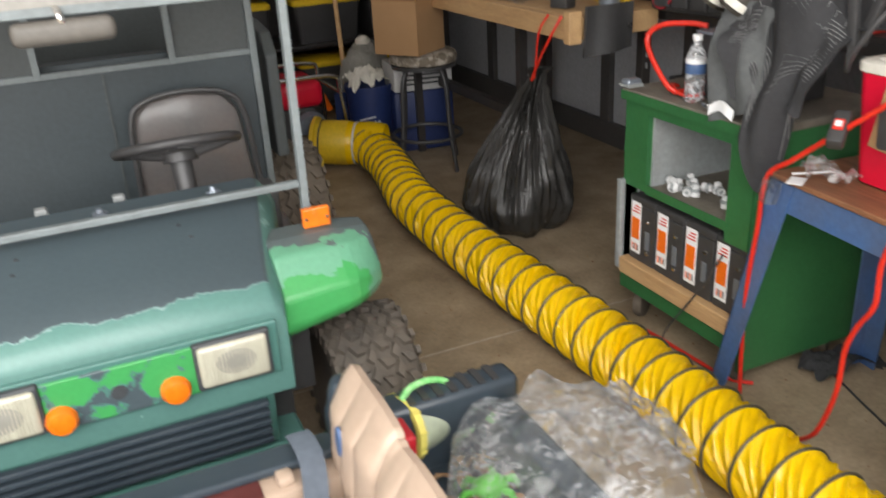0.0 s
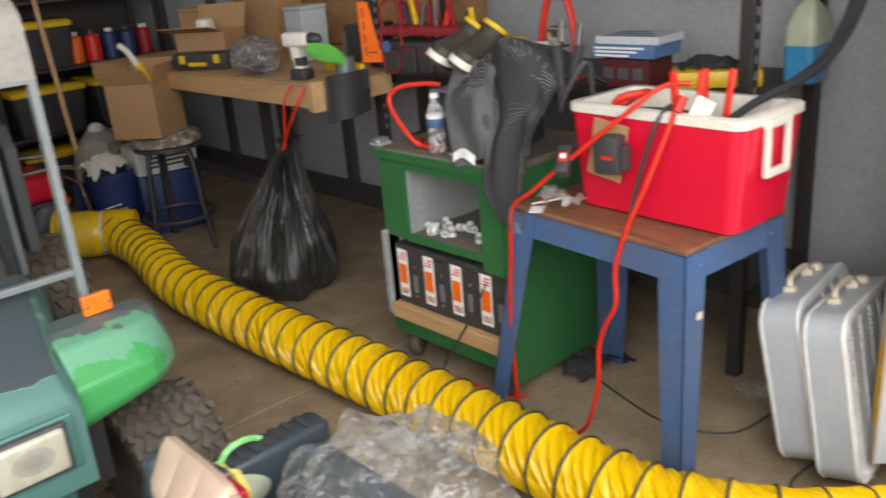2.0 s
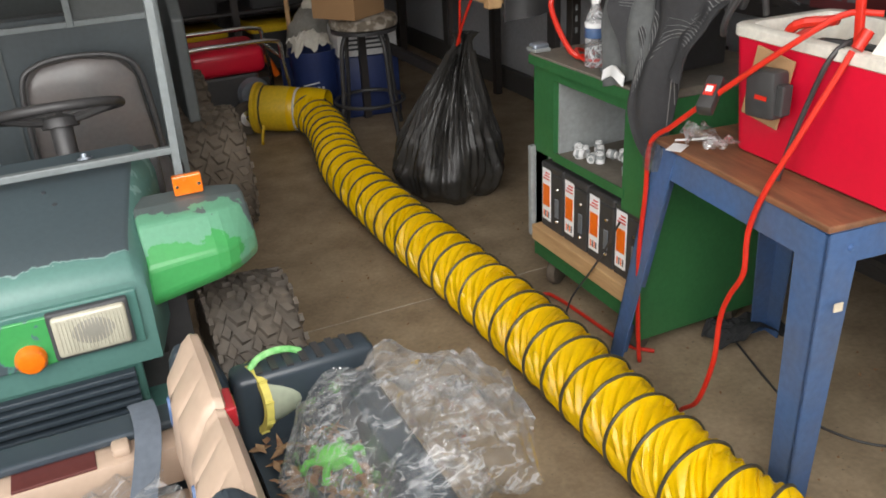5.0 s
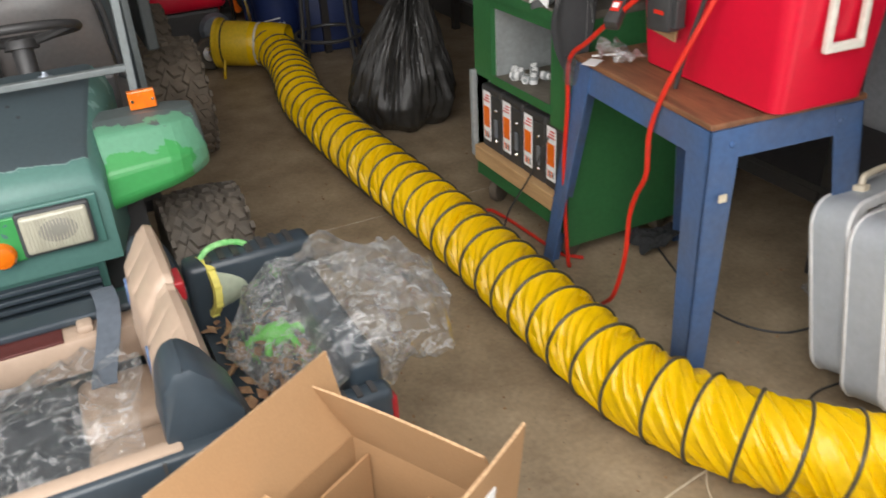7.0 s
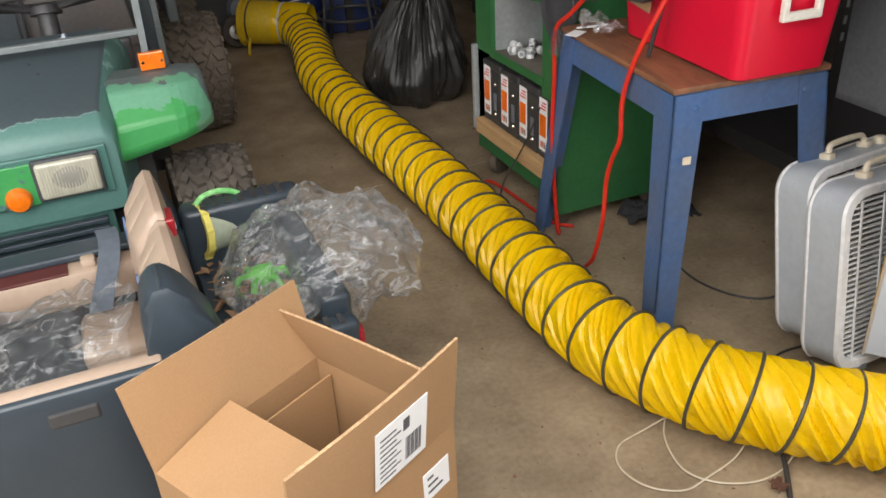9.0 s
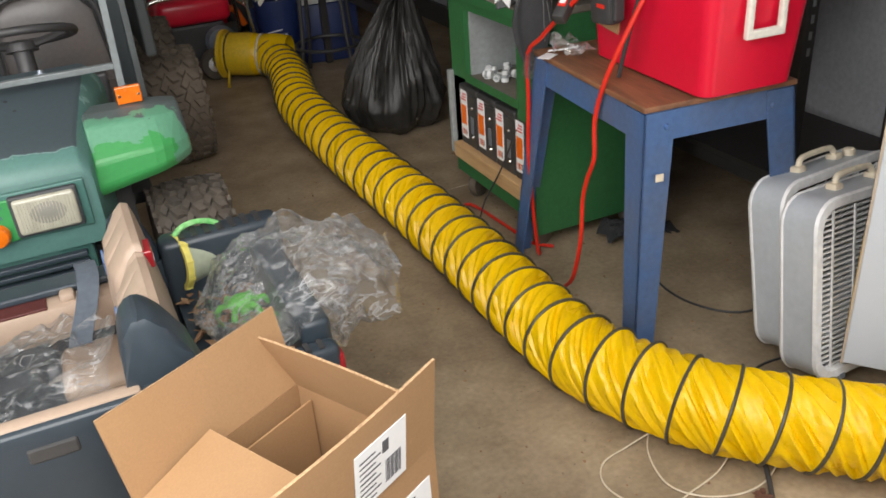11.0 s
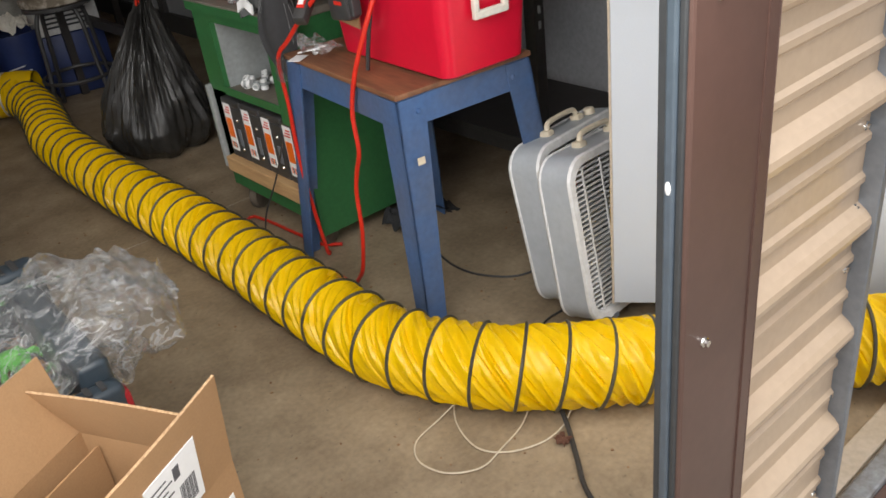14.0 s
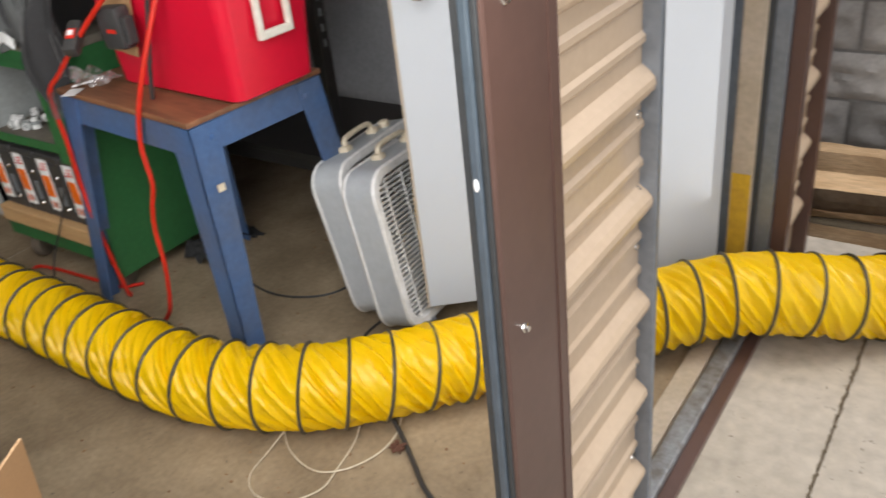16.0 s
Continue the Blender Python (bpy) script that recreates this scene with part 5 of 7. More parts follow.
# jumper cable clamps standing in the cooler
jc = thing("jumper_clamps", "red handled jumper cable clamps in the cooler", "jumper cables", at=(1.80, 1.12, 0.87))
for k, (dx, dy, tl, yaw) in enumerate(((-0.02, -0.035, -4, 0), (-0.01, -0.06, 3, 8), (0.01, -0.085, -4, -6), (0.02, -0.108, 4, 5))):
    m = pose(dx, dy, 0, tl, 3 * (k - 1), yaw)
    bm = hexa(bmesh.new(), [(-0.007, -0.008, 0.165), (0.007, -0.008, 0.165), (0.007, 0.008, 0.165), (-0.007, 0.008, 0.165)], [(-0.007, -0.011, 0.335), (0.007, -0.011, 0.335), (0.007, 0.008, 0.335), (-0.007, 0.008, 0.335)])
    bmesh.ops.bevel(bm, geom=list(bm.edges), offset=0.004, segments=2, affect="EDGES", profile=0.5)
    bm.transform(m)
    c = part("clamp", bm, REDCORD, jc, "red clamp grip", smooth=True)
    part("jaw", cube(-0.004, 0.004, -0.009, 0.009, 0.04, 0.168, bevel=0.002, m=m), CHROME, c, "bright metal jaw")
    part("rivet", lathe(bmesh.new(), [(0.005, 0), (0.004, 0.002), (0, 0.002)], 8, m @ pose(-0.008, 0, 0.185, 0, -90, 0)), CHROME, c)
tag = part("tag", cube(-0.062, -0.06, 0.0, 0.05, 0.20, 0.285, m=pose(0, 0, 0, 25, 0, 15)), COOLWHITE, jc, "white paper tag")
cover_path = smooth_path([(1.85, 1.02, 1.05), (1.93, 0.97, 1.10), (2.06, 0.91, 1.145), (2.18, 0.88, 1.20), (2.29, 0.87, 1.31), (2.36, 0.875, 1.48), (2.40, 0.88, 1.70)], 0.02)


def cover(u, v):
    k = min(int(u * (len(cover_path) - 1)), len(cover_path) - 2)
    q, t, side, up = frames_along(cover_path[k:k + 2])[0]
    a = v * 2 * math.pi
    r = (0.012 + 0.020 * u ** 1.3) * (1 + 0.16 * math.sin(a * 5 + u * 4) + 0.2 * noise.noise(Vector((math.cos(a) * 2, math.sin(a) * 2, u * 9))))
    return q + side * math.cos(a) * r + up * math.sin(a) * r * 0.7


cblk = part("folded_cover", sheet(bmesh.new(), cover, 60, 30), BLANKET_C, smooth=True)
tagged(cblk, "black folded cloth cover leaning from the cooler to the wall", "cover")
cc = part("black_cable", tube(bmesh.new(), [(1.86, 1.05, 1.04), (1.83, 1.2, 1.05), (1.88, 1.3, 1.06), (1.95, 1.2, 1.05), (1.92, 1.06, 1.04), (1.85, 1.1, 1.05)], 0.012, 8), BLACKP)
tagged(cc, "coiled black cable inside the cooler", "cable")
rc = part("red_cable", tube(bmesh.new(), [(1.83, 1.36, 1.04), (1.80, 1.30, 1.11), (1.86, 1.25, 1.12), (1.92, 1.32, 1.1), (1.88, 1.38, 1.05)], 0.012, 8), REDCORD)
tagged(rc, "red cable coiled inside the cooler", "cable")

# cords
cord = thing("extension_cord", "orange-red extension cord hanging over the stand to the floor", "extension cord", at=(1.64, 1.4, 0))
part("front_run", tube(bmesh.new(), [(1.66, 1.50, 0.012), (1.655, 1.42, 0.012), (1.64, 1.37, 0.06), (1.625, 1.30, 0.14), (1.62, 1.255, 0.29), (1.622, 1.25, 0.42), (1.62, 1.225, 0.50), (1.615, 1.185, 0.58), (1.615, 1.185, 0.69), (1.622, 1.155, 0.80), (1.65, 1.115, 0.92), (1.70, 1.09, 1.04), (1.735, 1.085, 1.10)], 0.0068, 8), REDCORD, cord, smooth=True, world_space=True)
part("rear_run", tube(bmesh.new(), [(1.79, 1.07, 1.17), (1.75, 1.13, 1.165), (1.69, 1.20, 1.10), (1.65, 1.36, 0.965), (1.64, 1.50, 0.85), (1.638, 1.58, 0.78), (1.655, 1.61, 0.62), (1.665, 1.635, 0.45), (1.68, 1.65, 0.30), (1.70, 1.665, 0.16), (1.715, 1.672, 0.05), (1.722, 1.675, 0.012), (1.735, 1.69, 0.012)], 0.0068, 8), REDCORD, cord, smooth=True, world_space=True)
part("grip_end", tube(bmesh.new(), [(1.74, 1.08, 1.105), (1.76, 1.075, 1.14)], 0.013, 10, straight=True), REDCORD, cord, "moulded plug end", smooth=True, world_space=True)
cord = part("floor_cord", tube(bmesh.new(), [(1.52, 1.80, 0.012), (1.58, 2.0, 0.012), (1.655, 2.16, 0.012), (1.70, 2.2, 0.012), (1.72, 2.12, 0.012), (1.73, 2.0, 0.012), (1.74, 1.86, 0.012), (1.75, 1.76, 0.012), (1.80, 1.70, 0.012)], 0.0065, 8), REDCORD)
tagged(cord, "orange-red cord lying on the floor under the cabinet", "extension cord")
cord = part("black_lead", tube(bmesh.new(), [(1.70, 1.20, 0.79), (1.708, 1.19, 0.86), (1.72, 1.165, 0.97), (1.73, 1.13, 1.08), (1.78, 1.12, 1.11), (1.82, 1.13, 1.05)], 0.006, 8), BLACKP)
tagged(cord, "black lead hanging over the cooler side", "lead")
plug = thing("plug_connector", "black cord connector with a red switch", "connector", at=(1.655, 1.385, 0.945), rz=-60)
part("body", cube(-0.02, 0.02, -0.055, 0.045, 0, 0.036, bevel=0.008, m=pose(0, 0, 0, 35, 0, 0)), BLACKP, plug, smooth=True)
part("switch", cube(-0.012, 0.012, -0.02, 0.012, 0.034, 0.04, bevel=0.002, m=pose(0, 0, 0, 35, 0, 0)), REDCORD, plug, "red switch")
part("legend", cube(-0.008, 0.008, -0.012, 0.004, 0.039, 0.042, m=pose(0, 0, 0, 35, 0, 0)), PAPER, plug)
cd = thing("charger_box", "black plastic charger strapped to a cardboard piece on the cooler", "charger", at=(1.733, 1.25, 0.89))
part("cardboard", cube(-0.006, 0.0, 0.0, 0.11, 0.0, 0.165, bevel=0.002, m=pose(0, 0, 0, 10, 0, 3)), CARD, cd, "torn cardboard piece")
part("case", cube(-0.06, -0.008, -0.035, 0.05, 0.035, 0.145, bevel=0.012, m=pose(0, 0, 0, -4, 0, 3)), BLACKP, cd, "black case", smooth=True)
part("label", cube(-0.0615, -0.06, -0.015, 0.02, 0.08, 0.09), REDCORD, cd)
part("bracket", cube(-0.05, -0.02, -0.05, -0.03, 0.05, 0.12, bevel=0.004), BLACKP, cd)
fb = part("film_wrapper", crumpled(lambda u, v: (1.665 + 0.075 * v, 1.36 + 0.14 * u, 0.815 + 0.035 * math.sin(u * 3.1) * math.sin(v * 3)), 26, 20, 0.045, 16, 2), FILM)
tagged(fb, "small clear plastic wrapper on the wooden top", "wrapper")
fb = part("paper_slip", cube(-0.03, 0.03, -0.02, 0.02, 0, 0.0015, m=pose(1.66, 1.50, 0.788, 0, 0, 30)), PAPER)
tagged(fb, "small white paper slip on the wooden top", "paper")
fb = part("wire_tie", tube(bmesh.new(), [(1.69, 1.545, 0.79), (1.72, 1.50, 0.80), (1.735, 1.45, 0.815)], 0.003, 6), PAPER)
tagged(fb, "thin white plastic tie on the wooden top", "tie")
fb = part("clear_tape", crumpled(lambda u, v: (1.632 - 0.012 * v, 1.52 + 0.07 * u, 0.79 - 0.07 * v), 12, 10, 0.006, 20, 2), FILM)
tagged(fb, "strip of clear tape hanging off the stand", "tape")

# ---- green cabinet on casters ----
cab = thing("steel_cabinet", "green steel cabinet on casters, open front, dusty top", "cabinet", at=(1.96, 2.0, 0))
X0, X1, YA, YB = 1.725, 2.24, 1.695, 2.325
def wpart(*a, **k):
    return part(*a, world_space=True, **k)
wpart("top", cube(X0 - 0.012, X1, YA - 0.005, YB + 0.01, 0.845, 0.872, bevel=0.005), WORKTOP, cab, "dusty dark top")
wpart("top_edge", cube(X0 - 0.016, X0 - 0.0125, YA - 0.005, YB + 0.01, 0.835, 0.866), GREEN, cab)
wpart("side_panel", yz([(YB - 0.012, 0.12), (YB - 0.012, 0.845), (YB, 0.845), (YB, 0.12)], X0, X1), GREEN, cab)
bm = bmesh.new()
prism(bm, [(X0 + 0.0, 0.075), (X0 + 0.01, 0.845), (X1, 0.845), (X1, 0.075)], 0.014, Matrix(((1, 0, 0, 0), (0, 0, 1, YA), (0, 1, 0, 0), (0, 0, 0, 1))))
wpart("side_panel", bm, GREEN, cab, label="large green side panel")
wpart("back_panel", cube(X1 - 0.01, X1, YA + 0.014, YB - 0.012, 0.12, 0.845), GREYIN, cab)
wpart("face_stile", cube(X0, X0 + 0.02, 2.20, YB - 0.012, 0.53, 0.845), GREEN, cab)
wpart("face_stile", cube(X0, X0 + 0.02, YA + 0.014, 1.81, 0.49, 0.845), GREEN, cab)
wpart("face_rail", cube(X0, X0 + 0.02, 1.81, 2.20, 0.80, 0.845), GREEN, cab)
wpart("inner_wall", cube(X0 + 0.02, X1 - 0.12, 2.19, 2.2, 0.545, 0.845), GREYIN, cab)
wpart("inner_wall", cube(X0 + 0.02, X1 - 0.12, 1.805, 1.815, 0.545, 0.845), GREYIN, cab)
wpart("inner_wall", cube(X1 - 0.13, X1 - 0.12, 1.815, 2.19, 0.545, 0.845), GREYIN, cab)
wpart("shelf", cube(X0, X1 - 0.12, 1.81, 2.2, 0.53, 0.548), WORKTOP, cab, label="dusty shelf")
wpart("shelf_lip", cube(X0 - 0.003, X0 + 0.001, 1.80, 2.2, 0.525, 0.556), GREEN, cab)
wpart("lower_frame", cube(X0 - 0.02, X0 + 0.05, YB - 0.012, YB + 0.012, 0.20, 0.545, bevel=0.004), GREYIN, cab, label="grey steel edge")
wpart("lower_wall", cube(X0 + 0.05, X1 - 0.02, YB - 0.03, YB - 0.013, 0.2, 0.53), GREYIN, cab)
wpart("base", cube(X0 - 0.005, X1, YA + 0.014, YB - 0.013, 0.125, 0.19, bevel=0.004), GREEN, cab)
wpart("plank", cube(X0 - 0.02, X0 + 0.08, YA + 0.02, YB - 0.014, 0.19, 0.25, bevel=0.004), WOOD, cab, label="bare pine plank")
wpart("base_deck", cube(X0 + 0.08, X1 - 0.02, YA + 0.014, YB - 0.03, 0.19, 0.25), BLACKP, cab)
for x, y in ((1.79, 2.27), (1.79, 1.76), (2.17, 2.27), (2.17, 1.76)):
    cs = wpart("caster", lathe(bmesh.new(), [(0.02, -0.018), (0.055, -0.016), (0.06, 0), (0.055, 0.016), (0.02, 0.018)], 24, pose(x, y, 0.06, 90, 0, 30)), MUD, cab, label="worn rubber caster", smooth=True)
    wpart("fork", cube(x - 0.03, x + 0.03, y - 0.028, y + 0.028, 0.108, 0.126, bevel=0.004), STEEL_DK, cs)
# batteries
for k in range(4):
    y = 2.222 - k * 0.147
    b = thing("battery", "black battery with an orange and white label, in the cabinet", "battery", at=(X0 + 0.115, y, 0.251), group="batteries in the cabinet")
    part("case", cube(-0.105, 0.10, -0.070, 0.070, 0, 0.215, bevel=0.005), BLACKP, b)
    part("lid", cube(-0.107, 0.102, -0.072, 0.072, 0.215, 0.245, bevel=0.008), BLACKP, b)
    lb = part("label", cube(-0.1075, -0.105, 0.006, 0.060, 0.03, 0.225, bevel=0.001), PAPER, b, "white label")
    part("label_panel", cube(-0.1085, -0.1075, 0.011, 0.055, 0.085, 0.165), ORANGE, lb, "orange panel")
    for j in range(3):
        part("label_bar", cube(-0.1085, -0.1075, 0.012, 0.054 - 0.008 * j, 0.185 + j * 0.011, 0.190 + j * 0.011), REDCORD, lb)
    for j in range(4):
        part("label_bar", cube(-0.1085, -0.1075, 0.014 + j * 0.01, 0.02 + j * 0.01, 0.042, 0.066), ORANGE if j % 2 else INK, lb)
    part("terminal", cube(-0.109, -0.105, -0.045, -0.022, 0.06, 0.13, bevel=0.002), GALV, b, "metal terminal strap")
    for z in (0.045, 0.165):
        part("bolt", lathe(bmesh.new(), [(0.007, 0), (0.005, 0.005), (0, 0.006)], 10, pose(-0.105, -0.034, z, 0, -90, 0)), CHROME, b)
tagged(part("thin_lead", tube(bmesh.new(), [(1.70, 1.78, 0.46), (1.69, 1.84, 0.34), (1.68, 1.90, 0.24), (1.66, 1.97, 0.12), (1.64, 2.0, 0.012), (1.66, 2.1, 0.012)], 0.0035, 6), BLACKP), "thin black lead hanging over the batteries", "lead")
# pipe fittings in the upper bay
rf = random.Random(3)
fit0 = thing("pipe_fitting", "small grey plastic pipe fitting", "fitting", at=(1.80, 2.12, 0.549), group="fittings on the cabinet shelf")
part("body", lathe(bmesh.new(), [(0.010, 0), (0.015, 0.0), (0.015, 0.016), (0.012, 0.018), (0.012, 0.036), (0.009, 0.036), (0.008, 0.004)], 16), FANWHITE, fit0, smooth=True)
part("nut", lathe(bmesh.new(), [(0.0175, 0.016), (0.0175, 0.026), (0.012, 0.027)], 6), GREYIN, fit0)
for k in range(13):
    x, y = 1.775 + rf.uniform(0, 0.13), 1.90 + rf.uniform(0, 0.26)
    side = k % 2
    copy_thing(fit0, pose(x, y, 0.549 + (0.017 if side else 0), 90 if side else 0, 0, rf.uniform(0, 360)))

# things on the cabinet
amp = thing("old_amplifier", "black box with silver top edge on the cabinet", "electronics", at=(1.93, 1.99, 0.873), rz=4)
part("case", cube(-0.09, 0.17, -0.16, 0.13, 0, 0.195, bevel=0.005), BLACKP, amp)
part("top_plate", cube(-0.093, 0.172, -0.162, 0.132, 0.196, 0.205, bevel=0.002), GALV, amp, "grey metal top")
sp = part("speaker", cube(-0.115, -0.091, -0.10, 0.04, 0.02, 0.14, bevel=0.012), STEEL_DK, amp, "small black speaker", smooth=True)
part("cone", lathe(bmesh.new(), [(0.03, 0), (0.034, 0.006), (0.012, 0.001), (0, 0.004)], 20, pose(-0.114, -0.045, 0.08, 0, -90, 0)), CHROME, sp, smooth=True)
bt = thing("water_bottle", "clear plastic water bottle with blue label", "bottle", at=(1.775, 2.045, 0.873))
CLEARP = clear_plastic("clear_pet", film=0.80, rough=0.06)
part("body", lathe(bmesh.new(), [(0.026, 0), (0.032, 0.006), (0.030, 0.02), (0.032, 0.03), (0.030, 0.045), (0.032, 0.06), (0.030, 0.075), (0.031, 0.088), (0.031, 0.13), (0.028, 0.15), (0.016, 0.175), (0.0125, 0.182), (0.0125, 0.195)], 28), CLEARP, bt, smooth=True)
lb = part("label", lathe(bmesh.new(), [(0.0315, 0.09), (0.0322, 0.091), (0.0322, 0.129), (0.0315, 0.13)], 28), BLUE, bt, "blue and white label", smooth=True)
part("label_band", lathe(bmesh.new(), [(0.0322, 0.121), (0.0328, 0.122), (0.0328, 0.134), (0.0322, 0.135)], 28), PAPER, lb, smooth=True)
part("cap", lathe(bmesh.new(), [(0.0145, 0.19), (0.0148, 0.191), (0.0148, 0.205), (0.0138, 0.207), (0, 0.207)], 24), PAPER, bt, "white cap", smooth=True)
tagged(part("cord_loop", tube(bmesh.new(), [(1.86, 2.16, 0.885), (1.80, 2.13, 0.884), (1.76, 2.14, 0.895), (1.745, 2.20, 0.96), (1.75, 2.26, 1.04), (1.78, 2.23, 1.085), (1.83, 2.15, 1.095), (1.86, 2.10, 1.09)], 0.009, 10), REDCORD), "red hose looped on the cabinet top", "hose")
tagged(part("red_leads", tube(bmesh.new(), [(1.84, 2.2, 0.884), (1.79, 2.17, 0.90), (1.77, 2.10, 0.884), (1.82, 2.06, 0.884), (1.88, 2.12, 0.884)], 0.006, 8), REDCORD), "short red leads on the cabinet top", "lead")
rs = random.Random(12)
for k in range(6):
    d = thing("small_part", "small pale hardware bit on the dusty top", "hardware", at=(1.745 + rs.uniform(0, 0.05), 1.90 + rs.uniform(0, 0.09), 0.873), rz=rs.uniform(0, 360), group="hardware on the cabinet")
    part("bit", cube(-0.018, 0.018, -0.006, 0.006, 0, 0.009, bevel=0.002), IVORY if k % 2 else GALV, d)
    part("head", ball(bmesh.new(), (0.018, 0, 0.007), 0.007, u=10, v=6), CHROME, d, smooth=True)
ck = thing("corner_cap", "scuffed grey plastic corner cap on the cabinet", "corner cap", at=(1.745, 2.325, 0.873))
part("cap", cube(-0.03, 0.03, -0.02, 0.025, 0, 0.028, bevel=0.01, seg=3), GALV, ck, smooth=True)
part("band", cube(-0.031, 0.031, -0.026, 0.031, 0, 0.012, bevel=0.003), GREYIN, ck)

# boots
BOOT = mat("brown_black_boot", (0.035, 0.03, 0.024), 0.6, col2=(0.06, 0.05, 0.035), big=8, bump=0.1)
boot = thing("rubber_boot", "short dark rubber boot with yellow top band", "boot", at=(1.87, 2.03, 1.08), group="pair of boots")


def boot_skin(levels, cap_low, cap_high):
    bm = bmesh.new()
    rings = []
    for w, d_, r_, cx_, z_, sl in levels:
        rings.append([bm.verts.new((x + cx_, y, z_ + sl * (x / d_ if d_ else 0))) for y, x in rrect(w, d_, r_)])
    n = len(rings[0])
    for p_, q_ in zip(rings, rings[1:]):
        for k in range(n):
            bm.faces.new((p_[k], p_[(k + 1) % n], q_[(k + 1) % n], q_[k]))
    if cap_low:
        bm.faces.new(rings[0][::-1])
    if cap_high:
        bm.faces.new(rings[-1])
    return bm


part("upper", boot_skin([(0.046, 0.125, 0.045, 0.0, 0.035, 0), (0.047, 0.12, 0.045, -0.004, 0.06, 0), (0.045, 0.085, 0.044, -0.04, 0.095, 0), (0.045, 0.068, 0.044, -0.055, 0.13, 0), (0.048, 0.072, 0.046, -0.058, 0.165, 0.012), (0.044, 0.068, 0.042, -0.058, 0.165, 0.012), (0.04, 0.06, 0.038, -0.05, 0.06, 0)], True, True), BOOT, boot, smooth=True)
part("top_band", boot_skin([(0.0485, 0.0725, 0.046, -0.058, 0.152, 0.012), (0.0495, 0.0735, 0.046, -0.058, 0.154, 0.012), (0.0495, 0.0735, 0.046, -0.058, 0.166, 0.012), (0.045, 0.069, 0.042, -0.058, 0.168, 0.012)], False, False), YEL, boot, "yellow top band", smooth=True)
part("sole", boot_skin([(0.046, 0.126, 0.045, 0.0, 0.0, 0), (0.049, 0.129, 0.047, 0.0, 0.012, 0)], True, True), BOOT, boot, smooth=True)
part("sole_band", boot_skin([(0.049, 0.129, 0.047, 0.0, 0.0125, 0), (0.0495, 0.1295, 0.047, 0.0, 0.02, 0), (0.0475, 0.127, 0.046, 0.0, 0.035, 0)], True, True), COOLWHITE, boot, "white sole band", smooth=True)
TOPPLE = Matrix.Rotation(radians(-36), 4, Vector((-0.7, -0.7, 0.15)))
boot.matrix_basis = pose(1.87, 2.065, 1.155) @ TOPPLE @ pose(0, 0, 0, 0, 0, 200)
copy_thing(boot, pose(1.855, 1.955, 1.15) @ TOPPLE @ pose(0, 0, 0, 0, 0, 208))

# quilted moving blanket, draped in a heap
BLANKET = mat("quilted_blanket", (0.024, 0.024, 0.026), 0.85, col2=(0.042, 0.042, 0.044), big=5, amount=0.6, bump=0.5, bump_scale=120)


def drape(u, v):
    """u along the cabinet, v from the rear over the front edge and down to a hanging point."""
    y = 1.89 - 0.40 * u
    crown = 1.16 + 0.09 * math.sin(math.pi * min(1, max(0, (u - 0.15) / 0.8)))
    if v < 0.4:
        k = v / 0.4
        x, z = 2.00 - 0.21 * k, crown - 0.05 * (1 - k) ** 2
    else:
        k = (v - 0.4) / 0.6
        hang = 0.20 + 0.33 * math.exp(-((u - 0.52) / 0.22) ** 2)
        x = 1.79 - 0.075 * math.sin(min(1, k * 1.6) * math.pi / 2)
        z = crown - 0.02 - hang * k ** 1.2
        y += (1.665 - y) * 0.35 * k
    fold = (0.024 * math.sin(u * 11 + v * 3) + 0.006 * math.sin(u * 23 - v * 6)) * (0.4 + 0.6 * v)
    n = noise.noise(Vector((u * 4, v * 4, 1))) * 0.035
    return Vector((x - fold - n, y + n * 0.5, z + n + (0 if v > 0.5 else fold * 0.6)))


bl = part("moving_blanket", sheet(bmesh.new(), drape, 130, 170, 0.006), BLANKET, smooth=True)
tagged(bl, "dark grey quilted moving blanket draped over the cabinet", "blanket")
# chevron seams
bm = bmesh.new()
for k in range(30):
    run = []
    for i in range(81):
        u = 0.06 + 0.90 * i / 80
        v = 0.34 + 0.0235 * k - 0.075 * (1 - abs(((u * 5.2) % 2) - 1))
        if 0.05 < v < 0.97:
            run.append(drape(u, v) + Vector((-0.004, -0.001, 0.004)))
    if len(run) > 2:
        tube(bm, run, 0.0014, 4, straight=True)
part("stitching", bm, mat("pale_stitching", (0.2, 0.2, 0.2), 0.9), bl, "pale chevron stitching", kind="stuff")


def drape2(u, v):
    y = 1.93 - 0.19 * u + 0.02 * math.sin(v * 4)
    x = 1.80 - 0.085 * math.sin(v * 1.5) - 0.012 * math.sin(u * 9 + v * 2)
    z = 1.20 - 0.02 * u - 0.30 * v ** 1.2 * (1.15 - 0.3 * u)
    n = noise.noise(Vector((u * 3 + 4, v * 3, 2))) * 0.02
    return Vector((x + n, y - 0.03 * v, z))


bl2 = part("grey_jacket", sheet(bmesh.new(), drape2, 50, 50, 0.007), mat("grey_cloth", (0.10, 0.105, 0.105), 0.9, col2=(0.07, 0.07, 0.072), big=7, bump=0.4, bump_scale=150), smooth=True)
tagged(bl2, "grey cloth jacket with a white cuff under the blanket", "jacket")
part("cuff", sheet(bmesh.new(), lambda u, v: Vector((1.700 + 0.004 * math.sin(u * 6) - 0.004 * v, 1.885 - 0.10 * u, 0.905 - 0.03 * v + 0.022 * math.sin(u * 3))), 10, 6, 0.006), PAPER, bl2, "white cuff", smooth=True)
